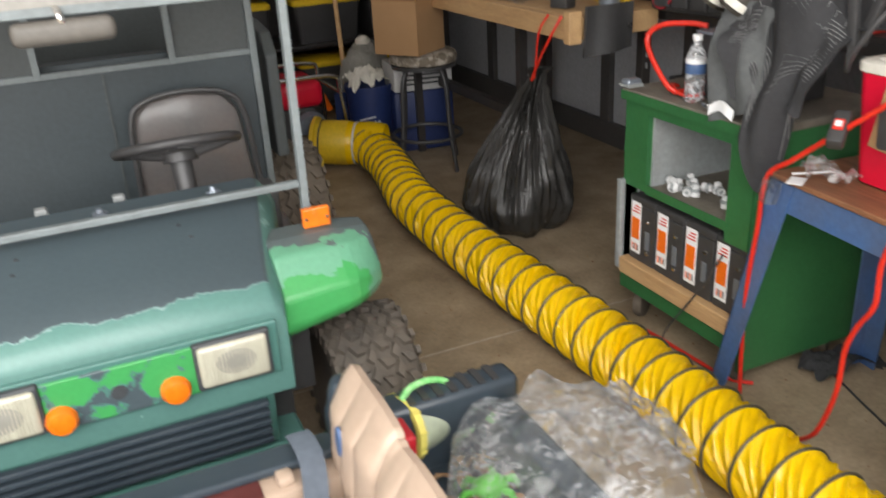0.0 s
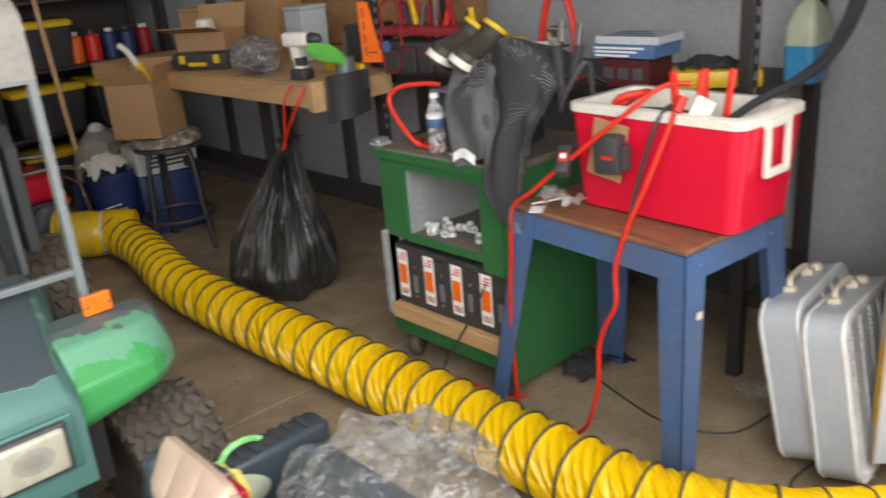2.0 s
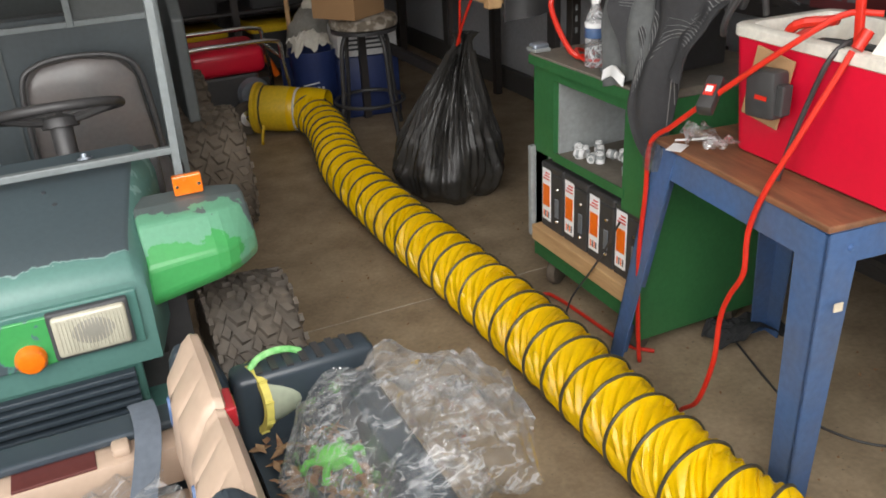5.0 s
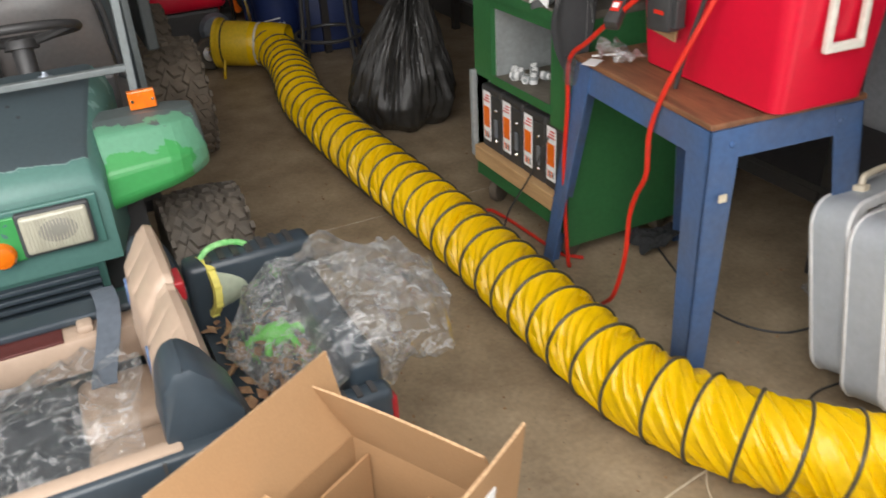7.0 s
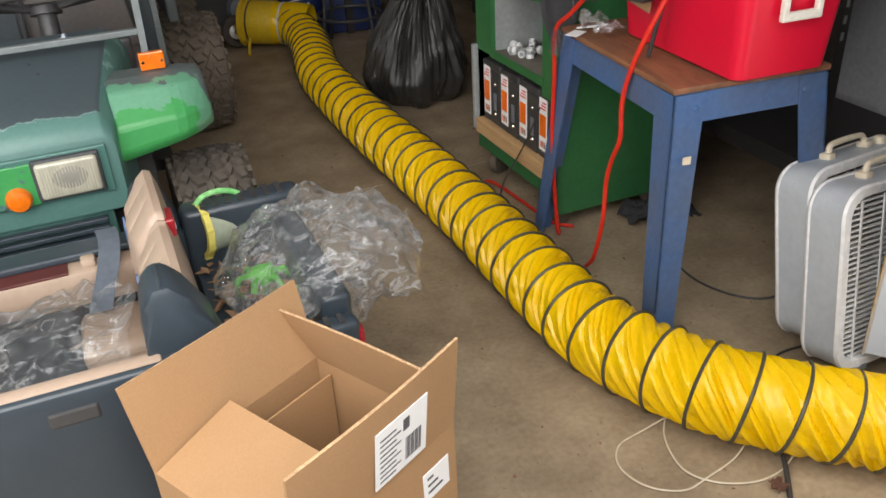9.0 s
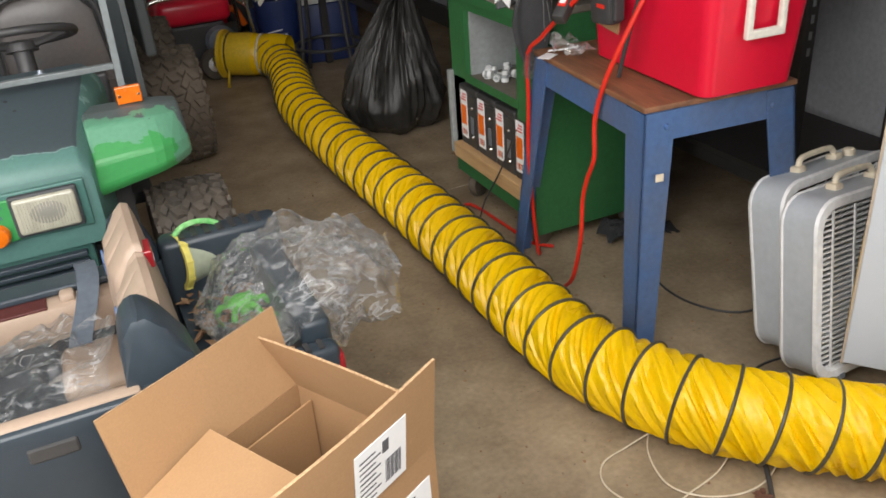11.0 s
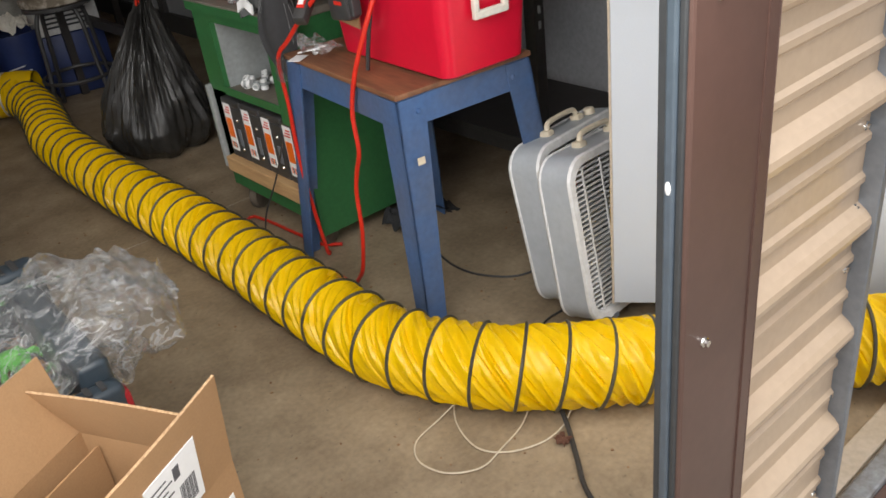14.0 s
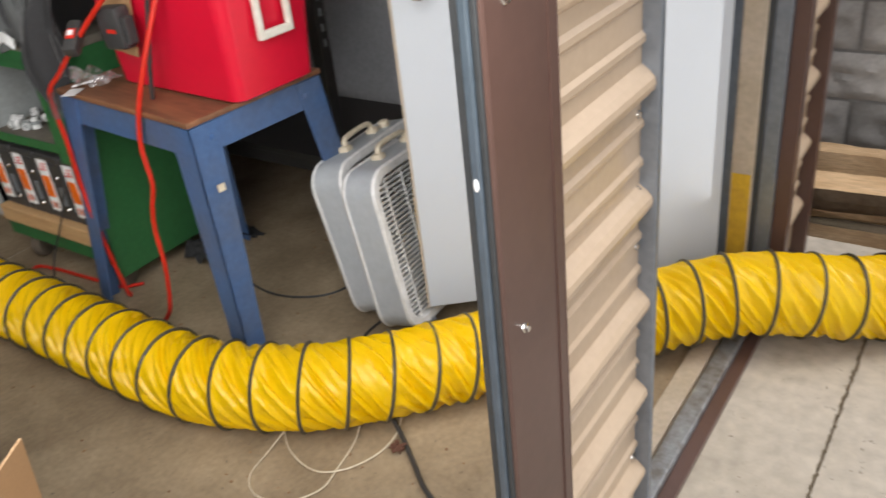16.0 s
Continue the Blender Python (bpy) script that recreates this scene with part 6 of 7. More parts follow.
# booster clamps on the blanket
bk = thing("booster_clamp", "black cable clamp with bright jaws hanging by the cooler", "jumper cables", at=(1.79, 1.50, 1.02))
for k in (-1, 1):
    g = part("grip", cube(-0.01, 0.01, -0.014, 0.014, 0.10, 0.24, bevel=0.006, m=pose(0.02 * k, 0.03 * k, 0, 14 * k, 10, 0)), BLACKP, bk, smooth=True)
    part("jaw", cube(-0.006, 0.006, -0.01, 0.01, 0.235, 0.30, bevel=0.002, m=pose(0.02 * k, 0.03 * k, 0, -4 * k, 10, 0)), CHROME, g)
part("cable", tube(bmesh.new(), [(0, 0, 0.11), (-0.04, -0.03, 0.05), (-0.06, -0.06, 0.10), (-0.03, -0.12, 0.20), (0.02, -0.1, 0.1)], 0.008, 8), BLACKP, bk, smooth=True)

# ---- box fans ----
def box_fan(at, rz, lean, roll):
    f = thing("box_fan", "old grey metal box fan with a white grille", "box fan", group="box fans by the door")
    w, h, d = 0.238, 0.248, 0.045
    up = pose(0, 0, h + 0.012, 90, 0, 0)
    bm = bmesh.new()
    loft(bm, [(w - 0.007, h - 0.007, 0.067, -d), (w, h, 0.072, -d), (w, h, 0.072, d), (w - 0.007, h - 0.007, 0.067, d), (w - 0.007, h - 0.007, 0.067, -d)], False, False)
    bm.transform(up)
    part("housing", bm, FANGREY, f, smooth=True)
    for s in (1, -1):
        bm = bmesh.new()
        loft(bm, [(w, h, 0.072, s * d), (w + 0.004, h + 0.004, 0.075, s * (d + 0.004)), (w, h, 0.072, s * (d + 0.012)), (w - 0.022, h - 0.022, 0.056, s * (d + 0.012)), (w - 0.03, h - 0.03, 0.05, s * (d - 0.004))], False, False)
        bm.transform(up)
        part("rim", bm, FANWHITE, f, "white rim", smooth=True)
    bm = bmesh.new()
    n = 30
    for k in range(n):
        y = -h + 0.03 + (k + 0.5) * (2 * h - 0.06) / n
        ww = w - 0.028 - (0.06 - math.sqrt(max(0, 0.06 ** 2 - max(0, abs(y) - (h - 0.09)) ** 2)))
        for s in (1, -1):
            box(bm, -ww, ww, y - 0.0022, y + 0.0022, s * d - 0.003, s * d + 0.003)
    for k in range(5):
        x = (k - 2) * 0.085
        for s in (1, -1):
            box(bm, x - 0.0025, x + 0.0025, -h + 0.03, h - 0.03, s * (d + 0.003), s * (d + 0.007))
    bm.transform(up)
    part("grille", bm, FANWHITE, f, "white wire grille", kind="stuff")
    bm = cyl(bmesh.new(), (0, 0, -0.04), (0, 0, 0.02), 0.05)
    bm.transform(up)
    hub = part("hub", bm, FANGREY, f, "fan hub", smooth=True)
    for k in range(5):
        a = k * 2 * math.pi / 5
        bm = cube(-0.075, 0.085, -0.055, 0.055, -0.002, 0.002, bevel=0.0015, m=up @ Matrix.Rotation(a, 4, "Z") @ pose(0.12, 0, 0, 32, 0, 0))
        part("blade", bm, FANGREY, hub)
    hz = 2 * h + 0.012
    part("handle", tube(bmesh.new(), [(-0.085, 0.01, hz - 0.004), (-0.08, 0.01, hz + 0.028), (-0.05, 0.01, hz + 0.036), (0.03, 0.01, hz + 0.036), (0.06, 0.01, hz + 0.028), (0.065, 0.01, hz - 0.004)], 0.0085, 8, 0.008), IVORY, f, "ivory carry handle", smooth=True)
    for x in (-0.088, 0.068):
        part("handle_foot", cube(x - 0.016, x + 0.016, -0.008, 0.028, hz - 0.003, hz + 0.016, bevel=0.006), IVORY, f, smooth=True)
    part("dial", lathe(bmesh.new(), [(0.018, 0), (0.017, 0.018), (0.012, 0.022), (0, 0.022)], 18, pose(0.12, 0, hz - 0.002)), IVORY, f, "ivory dial", smooth=True)
    for x in (-0.13, 0.13):
        part("foot", cube(x - 0.012, x + 0.012, -0.06, 0.06, 0, 0.016, bevel=0.003), GALV, f)
    f.matrix_basis = pose(*at, 0, 0, rz) @ pose(0, 0, 0, -lean, 0, 0) @ pose(0, 0, 0, 0, roll, 0)
    return f


fan = box_fan((2.15, 0.672, 0.022), 5.5, 11, 3.2)
copy_thing(fan, pose(2.185, 0.805, 0.022, 0, 0, 7) @ pose(0, 0, 0, -12, 0, 0) @ pose(0, 0, 0, 0, 1.5, 0))
tagged(part("fan_cord", tube(bmesh.new(), [(2.10, 1.75, 0.02), (2.06, 1.6, 0.006), (2.0, 1.42, 0.006), (1.96, 1.26, 0.006), (1.98, 1.13, 0.006), (2.06, 1.03, 0.006), (2.2, 0.99, 0.02)], 0.0036, 6), BLACKP), "black fan cord on the floor", "cord")
tagged(part("stand_cord", tube(bmesh.new(), [(1.62, 1.02, 0.006), (1.68, 0.95, 0.006), (1.73, 0.84, 0.006), (1.76, 0.74, 0.006), (1.82, 0.70, 0.006), (1.86, 0.76, 0.006), (1.93, 0.79, 0.006), (2.05, 0.78, 0.006)], 0.0036, 6), BLACKP), "black cord between the duct and the fans", "cord")
# loops of thin wire at the bend of the duct
tagged(part("thin_wire", tube(bmesh.new(), [(1.50, 0.74, 0.02), (1.43, 0.66, 0.006), (1.40, 0.55, 0.006), (1.44, 0.48, 0.006), (1.52, 0.44, 0.006), (1.60, 0.44, 0.006), (1.66, 0.46, 0.02)], 0.0023, 6, 0.01), IVORY), "thin pale wire looped on the floor", "wire")
tagged(part("thin_wire", tube(bmesh.new(), [(1.60, 0.55, 0.02), (1.53, 0.52, 0.006), (1.44, 0.50, 0.006), (1.36, 0.49, 0.006), (1.29, 0.54, 0.006), (1.27, 0.62, 0.006), (1.31, 0.68, 0.006), (1.40, 0.70, 0.006), (1.50, 0.70, 0.03)], 0.0023, 6, 0.01), IVORY), "thin pale wire looped on the floor", "wire")
tagged(part("black_cable", tube(bmesh.new(), [(1.66, 0.52, 0.04), (1.60, 0.42, 0.008), (1.53, 0.33, 0.008), (1.47, 0.25, 0.008), (1.40, 0.10, 0.008), (1.2, -0.2, 0.008), (1.0, -0.8, -0.004)], 0.0068, 8), BLACKP), "black cable running out over the floor", "cable")
dl = part("dry_leaf", sheet(bmesh.new(), lambda u, v: Vector((1.56 + 0.032 * (u - 0.5) + 0.004 * math.sin(v * 9), 0.405 + 0.036 * (v - 0.5), 0.006 + 0.010 * abs(math.sin(u * 7 + v * 5)))), 12, 12, 0.0015), DRYLEAF)
tagged(dl, "curled brown dry leaf on the concrete", "dry leaf")

# ---- outside: block wall and firewood ----
rb = random.Random(21)
bw = tagged(part("wall_outside", cube(4.0, 4.3, -2.6, 3.0, -0.3, 1.9), GREYBLK), "grey split-face block retaining wall", "wall", kind="structure")
LOGW = mat("split_firewood", (0.66, 0.46, 0.27), 0.75, col2=(0.44, 0.27, 0.13), big=6, amount=0.7, grain=35, grain_amount=0.2, bump=0.5, stretch=(6, 0.7, 6), rand=0.15)
BARK = mat("wood_bark", (0.12, 0.08, 0.05), 0.95, col2=(0.2, 0.15, 0.1), big=20, amount=0.7, bump=0.8)


def log(at, rz, length, r, roll, seed):
    """A quarter-split log lying along its own y."""
    w = thing("split_log", "pale split firewood log stacked outside", "firewood", group="stacked firewood")
    n = 14
    bm = bmesh.new()
    rings = []
    for i in range(n + 1):
        k = i / n
        pr = [(0, 0)] + [(0.45, 0.02), (0.75, -0.02)] + [(math.cos(radians(a)), math.sin(radians(a))) for a in (0, 22, 45, 68, 90)] + [(0.03, 0.7), (-0.02, 0.4)]
        rings.append([bm.verts.new((x * r - r * 0.4 + noise.noise(Vector((x * 4, k * 6, seed))) * 0.012, k * length - length / 2, z * r - r * 0.4 + noise.noise(Vector((z * 4, k * 6, seed + 9))) * 0.012)) for x, z in pr])
    m = len(rings[0])
    for a, b in zip(rings, rings[1:]):
        for q in range(m):
            f = bm.faces.new((a[q], a[(q + 1) % m], b[(q + 1) % m], b[q]))
            f.material_index = 1 if 3 <= q <= 6 else 0
    bm.faces.new(rings[0])
    bm.faces.new(rings[-1][::-1])
    part("wood", bm, [LOGW, BARK], w)
    w.matrix_basis = pose(*at, 0, 0, rz) @ pose(0, 0, 0, 0, roll, 0)
    return w


for at, rz, ln, r, roll, sd in (((3.26, -0.52, -0.115), 3, 0.8, 0.10, 120, 1), ((3.36, -0.50, -0.03), -4, 0.8, 0.11, 20, 5), ((3.27, -0.54, 0.065), 5, 0.8, 0.13, 178, 2), ((3.55, -0.45, -0.10), 6, 0.8, 0.13, 80, 3), ((3.57, -0.5, 0.03), 2, 0.8, 0.14, 100, 4)):
    log(at, rz, ln, r, roll, sd)

# ---- blower at the end of the duct ----
bw_ = thing("duct_blower", "yellow portable blower barrel at the end of the duct", "blower", at=(1.40, 4.66, 0), rz=0)
ax = (Vector((1.26, 4.74, 0.165)) - Vector((1.54, 4.56, 0.15))).normalized()
AM = Matrix.Translation(Vector((1.54, 4.56, 0.15))) @ ax.to_track_quat("Z", "Y").to_matrix().to_4x4()
def blow(name, bm, m, label="", smooth=True):
    bm.transform(AM)
    return part(name, bm, m, bw_, label, smooth=smooth, world_space=True)
blow("cuff", lathe(bmesh.new(), [(0.118, -0.10), (0.125, -0.06), (0.13, 0.0), (0.128, 0.06), (0.118, 0.075), (0.125, 0.09), (0.13, 0.12)], 40, caps=False), HOSE_Y, "yellow fabric cuff")
blow("barrel", lathe(bmesh.new(), [(0.122, 0.10), (0.132, 0.13), (0.132, 0.30), (0.15, 0.31), (0.15, 0.33), (0.138, 0.335), (0.125, 0.33), (0.12, 0.14)], 40), YEL, "yellow barrel")
blow("band", lathe(bmesh.new(), [(0.133, 0.275), (0.136, 0.276), (0.136, 0.285), (0.133, 0.286)], 40, caps=False), HOOP, "black band")
bm = bmesh.new()
tube(bm, [(0.122 * math.cos(2 * math.pi * k / 30), 0.122 * math.sin(2 * math.pi * k / 30), 0.078) for k in range(31)], 0.007, 6, straight=True)
tube(bm, [(0.0, -0.126, 0.078), (0.01, -0.13, 0.06), (0.03, -0.14, 0.05), (0.05, -0.13, 0.035)], 0.006, 6, 0.01)
blow("tie", bm, COOLWHITE, "white cloth tie")
for s in (-1, 1):
    part("stand_leg", tube(bmesh.new(), [(1.33 + 0.08 * s, 4.68 + 0.1 * s, 0.10), (1.32 + 0.09 * s, 4.66 + 0.1 * s, 0.03), (1.31 + 0.09 * s, 4.62 + 0.1 * s, 0.012)], 0.009, 8), YEL, bw_, "yellow tube foot", world_space=True)

# ---- generator ----
gen = thing("generator", "portable generator with red tank and chrome tube frame", "generator", at=(1.18, 5.05, 0))
part("tank", cube(-0.26, 0.20, -0.2, 0.2, 0.34, 0.50, bevel=0.05, seg=4), RED, gen, "red fuel tank", smooth=True)
part("engine", cube(-0.2, 0.15, -0.17, 0.17, 0.10, 0.34, bevel=0.02), BLACKP, gen, "black engine block")
part("cover", lathe(bmesh.new(), [(0.09, 0), (0.10, 0.02), (0.08, 0.05), (0, 0.055)], 24, pose(0.10, -0.17, 0.22, 90, 0, 0)), GALV, gen, "silver engine cover", smooth=True)
for y in (-0.23, 0.23):
    part("frame_tube", tube(bmesh.new(), [(-0.30, y, 0.10), (-0.31, y, 0.45), (-0.27, y, 0.52), (0.0, y, 0.53), (0.25, y, 0.52), (0.29, y, 0.45), (0.29, y, 0.10), (0.0, y, 0.08), (-0.30, y, 0.10)], 0.014, 10), CHROME, gen, "chrome frame tube", smooth=True)
for x in (-0.3, 0.29):
    part("cross_tube", cyl(bmesh.new(), (x, -0.23, 0.42), (x, 0.23, 0.42), 0.012), CHROME, gen, smooth=True)
for y in (-0.27, 0.27):
    wl = part("wheel", lathe(bmesh.new(), [(0.055, -0.025), (0.09, -0.025), (0.10, -0.012), (0.10, 0.012), (0.09, 0.025), (0.055, 0.025)], 28, pose(0.03, y, 0.10, 90, 0, 0), caps=False), TYRE, gen, smooth=True)
    part("rim", lathe(bmesh.new(), [(0.058, -0.022), (0.05, 0.012), (0.02, 0.016), (0.018, 0.026), (0, 0.026)], 24, pose(0.03, y, 0.10, 90, 0, 0)), CHROME, wl, "bright wheel rim", smooth=True)

# ---- blue boxes behind ----
BLUEBOX = mat("deep_blue_plastic", (0.018, 0.035, 0.13), 0.5, col2=(0.012, 0.022, 0.08), big=5, bump=0.05)
bk = thing("blue_bucket", "deep blue plastic bucket with a pale mark", "bucket", at=(1.69, 4.92, 0))
part("pail", lathe(bmesh.new(), [(0.12, 0), (0.15, 0.40), (0.155, 0.40), (0.155, 0.425), (0.142, 0.425), (0.115, 0.01)], 32), BLUEBOX, bk, smooth=True)
mk = part("mark", cube(-0.05, 0.05, -0.147, -0.139, 0.235, 0.241, m=pose(0, 0, 0, 0, -8, -15)), PAPER, bk, "pale printed bars")
for k in range(4):
    part("mark_bar", cube(-0.05 + k * 0.026, -0.034 + k * 0.026, -0.146, -0.136, 0.175, 0.215, m=pose(0, 0, 0, 0, 0, -15)), PAPER, mk)
part("rag", crumpled(lambda u, v: (-0.12 + 0.22 * u, -0.1 + 0.2 * v, 0.45 + 0.05 * math.sin(u * 3) * math.sin(v * 3)), 18, 18, 0.06, 12, 3), COOLWHITE, bk, "pale rag")
cw = thing("white_blue_cooler", "blue box cooler with white vented top panel", "cooler", at=(1.99, 4.86, 0), rz=-8)
part("body", cube(-0.19, 0.19, -0.16, 0.16, 0.0, 0.38, bevel=0.02), BLUEBOX, cw, smooth=True)
vt = part("vent_panel", cube(-0.185, 0.185, -0.165, 0.155, 0.381, 0.54, bevel=0.012), FANWHITE, cw, "white vent panel", smooth=True)
for k in range(4):
    part("slot", cube(-0.13, 0.12, -0.168, -0.163, 0.42 + k * 0.027, 0.432 + k * 0.027), RUBBER, vt)
bs = thing("pale_sack", "pale bundled sack beside the bucket", "sack", at=(1.80, 5.28, 0))
part("sack", crumpled(lambda u, v: (0.2 * math.cos(u * 6.283) * math.sin(0.15 + v * 2.9), 0.16 * math.sin(u * 6.283) * math.sin(0.15 + v * 2.9), 0.32 - 0.30 * math.cos(0.15 + v * 2.9)), 40, 30, 0.04, 6, 4), mat("grey_sack", (0.30, 0.29, 0.26), 0.8, col2=(0.2, 0.19, 0.17), big=5), bs)
part("knot", ball(bmesh.new(), (0, 0, 0.62), 0.05, (1, 1, 0.8)), COOLWHITE, bs, smooth=True)

# ---- bar stool with a box on it ----
CAMO = mat("camo_cloth", (0.16, 0.13, 0.095), 0.8, col2=(0.42, 0.37, 0.31), big=16, amount=0.95, sharp=0.05, bump=0.2)
bst = thing("bar_stool", "black tube bar stool with a camouflage padded seat", "stool", at=(1.85, 4.40, 0))
part("seat", lathe(bmesh.new(), [(0.0, 0.615), (0.17, 0.615), (0.19, 0.625), (0.195, 0.65), (0.185, 0.675), (0.15, 0.69), (0, 0.695)], 36, caps=False), CAMO, bst, "camouflage padded seat", smooth=True)
part("seat_ring", lathe(bmesh.new(), [(0.17, 0.595), (0.185, 0.595), (0.185, 0.615), (0.17, 0.615)], 36, caps=False), BLACKP, bst)
for k in range(4):
    a = radians(20 + 90 * k)
    part("leg", tube(bmesh.new(), [(0.13 * math.cos(a), 0.13 * math.sin(a), 0.60), (0.17 * math.cos(a), 0.17 * math.sin(a), 0.50), (0.19 * math.cos(a), 0.19 * math.sin(a), 0.25), (0.23 * math.cos(a), 0.23 * math.sin(a), 0.008)], 0.0125, 10), BLACKP, bst, smooth=True)
part("foot_ring", tube(bmesh.new(), [(0.20 * math.cos(2 * math.pi * k / 36), 0.20 * math.sin(2 * math.pi * k / 36), 0.20) for k in range(37)], 0.011, 8, straight=True), BLACKP, bst, smooth=True)
sb = thing("small_cardboard_box", "open brown cardboard box on the bar stool", "cardboard box", at=(1.76, 4.36, 0.697), rz=-55)
part("side", cube(-0.14, 0.14, -0.14, -0.136, 0, 0.29), CARD, sb)
part("side", cube(-0.14, 0.14, 0.136, 0.14, 0, 0.29), CARD, sb)
part("side", cube(-0.14, -0.136, -0.136, 0.136, 0, 0.29), CARD, sb)
part("side", cube(0.136, 0.14, -0.136, 0.136, 0, 0.29), CARD, sb)
part("bottom", cube(-0.136, 0.136, -0.136, 0.136, 0.001, 0.006), CARD, sb)
part("flap", cube(-0.14, 0.14, -0.004, 0, 0, 0.10, m=pose(0, -0.14, 0.29, 38, 0, 0)), CARD, sb)
part("flap", cube(-0.14, 0.14, -0.004, 0, 0, 0.10, m=pose(0, 0.14, 0.29, -14, 0, 0)), CARD, sb)
part("flap", cube(-0.14, 0.14, -0.004, 0, 0, 0.10, m=pose(0.14, 0, 0.29, 0, 0, 90) @ pose(0, 0, 0, 20, 0, 0)), CARD, sb)
part("flap", cube(-0.14, 0.14, -0.004, 0, 0, 0.10, m=pose(-0.14, 0, 0.29, 0, 0, -90) @ pose(0, 0, 0, 25, 0, 0)), CARD, sb)
br = thing("dish_brush", "white and yellow handled brush in the small box", "brush", at=(1.74, 4.30, 0.71))
part("handle", tube(bmesh.new(), [(0.02, 0, 0.22), (-0.01, 0, 0.36), (-0.05, 0.0, 0.44), (-0.09, 0, 0.48)], 0.016, 8), COOLWHITE, br, smooth=True)
part("grip", tube(bmesh.new(), [(0.04, -0.01, 0.26), (0.01, -0.01, 0.33), (-0.01, -0.01, 0.37)], 0.022, 8), YEL, br, "yellow grip", smooth=True)
part("stem", cyl(bmesh.new(), (0.02, 0, 0.0), (0.02, 0, 0.23), 0.012), COOLWHITE, br)

# ---- trash bag hung from the bench ----
tb = thing("trash_bag", "full black trash bag with red drawstring", "trash bag", at=(1.85, 3.32, 0))
def bagp(u, v):
    a = u * 2 * math.pi
    prof = [(0.0, 0.18), (0.06, 0.235), (0.18, 0.265), (0.36, 0.235), (0.58, 0.155), (0.76, 0.088), (0.90, 0.042), (0.96, 0.028), (1.0, 0.05)]
    for (v0, r0), (v1, r1) in zip(prof, prof[1:]):
        if v <= v1:
            r = r0 + (r1 - r0) * (v - v0) / (v1 - v0)
            break
    pl = math.sin(a * 23 + 2 * math.sin(a * 3)) * 0.5 + 0.5 * math.sin(a * 41 + v * 5)
    amp = 0.026 * max(0, v - 0.12) * (1 if v < 0.9 else 0.3) + 0.004
    n = noise.noise(Vector((math.cos(a) * 2, math.sin(a) * 2, v * 4))) * 0.055 * (1 - v) + noise.noise(Vector((math.cos(a) * 9, math.sin(a) * 9, v * 7))) * 0.012
    r = r + pl * amp + n
    z = 0.008 + 0.77 * v
    return Vector((r * math.cos(a) + 0.03 * v * v, r * math.sin(a) * 0.95 - 0.15 * v * v, z))
part("sack", sheet(bmesh.new(), bagp, 200, 60), BAG, tb, smooth=True)
part("drawstring", tube(bmesh.new(), [(-0.01, -0.15, 0.73), (-0.02, -0.24, 0.84), (-0.03, -0.36, 0.965), (0.0, -0.38, 1.03)], 0.006, 8), REDCORD, tb, "red drawstring", smooth=True)
part("drawstring", tube(bmesh.new(), [(0.005, -0.15, 0.73), (-0.02, -0.21, 0.84), (-0.04, -0.27, 0.96), (-0.02, -0.31, 1.03)], 0.005, 8), REDCORD, tb, "red drawstring", smooth=True)

# ---- wooden bench ----
bn = thing("workbench", "pine workbench on black steel legs along the wall", "workbench", at=(2.4, 4.0, 0))
def bpart(n, *a, m=WOOD, label="", **k):
    return part(n, cube(*a, **k), m, bn, label, world_space=True)
bpart("front_beam", 1.865, 1.905, 2.92, 5.3, 0.93, 1.02, bevel=0.004)
bpart("end_beam", 1.905, 2.30, 2.90, 2.94, 0.93, 1.02, bevel=0.004)
bpart("end_post", 1.845, 1.905, 2.875, 2.918, 0.92, 1.05, bevel=0.004)
for k in range(6):
    bpart("top_board", 1.906, 2.92, 2.945 + k * 0.392, 2.945 + k * 0.392 + 0.388, 1.0, 1.022, bevel=0.003)
for x, y in ((2.08, 3.68), (1.93, 4.7), (2.85, 3.0), (2.85, 4.7), (2.55, 2.98)):
    bpart("leg", x - 0.022, x + 0.022, y - 0.022, y + 0.022, 0.0, 0.998, m=STEEL_DK)
bpart("brace", 2.06, 2.10, 3.7, 5.2, 0.40, 0.45, m=STEEL_DK)
pb = thing("black_pouch", "black cloth pouch hanging on the bench end", "pouch", at=(2.03, 2.885, 0.88))
part("bag", sheet(bmesh.new(), lambda u, v: Vector((-0.115 + 0.23 * u - 0.01 * v, -0.015 - 0.02 * math.sin(u * 3.14) * v + 0.006 * math.sin(u * 9), 0.185 - 0.20 * v + 0.02 * u * v)), 24, 20, 0.012), BLACKP, pb, smooth=True)
part("clip", cube(0.07, 0.085, -0.05, -0.035, 0.09, 0.105, bevel=0.003), CHROME, pb)
# things on the bench
tc_ = thing("tool_case", "black tool case with yellow latches on the bench", "tool case", at=(2.07, 4.12, 1.023), rz=-62)
part("case", cube(-0.17, 0.17, -0.12, 0.12, 0, 0.085, bevel=0.012), BLACKP, tc_, smooth=True)
for x in (-0.12, 0.09):
    part("latch", cube(x, x + 0.035, -0.128, -0.118, 0.035, 0.08, bevel=0.003), YEL, tc_, "yellow latch")
part("grip", cube(-0.065, 0.045, -0.135, -0.12, 0.022, 0.042, bevel=0.004), YEL, tc_, "yellow grip")
ob_ = thing("open_carton", "open brown carton with flaps out, on the tool case", "cardboard box", at=(2.14, 4.22, 1.109), rz=-62)
part("side", cube(-0.15, 0.15, -0.11, -0.106, 0, 0.10), CARD, ob_)
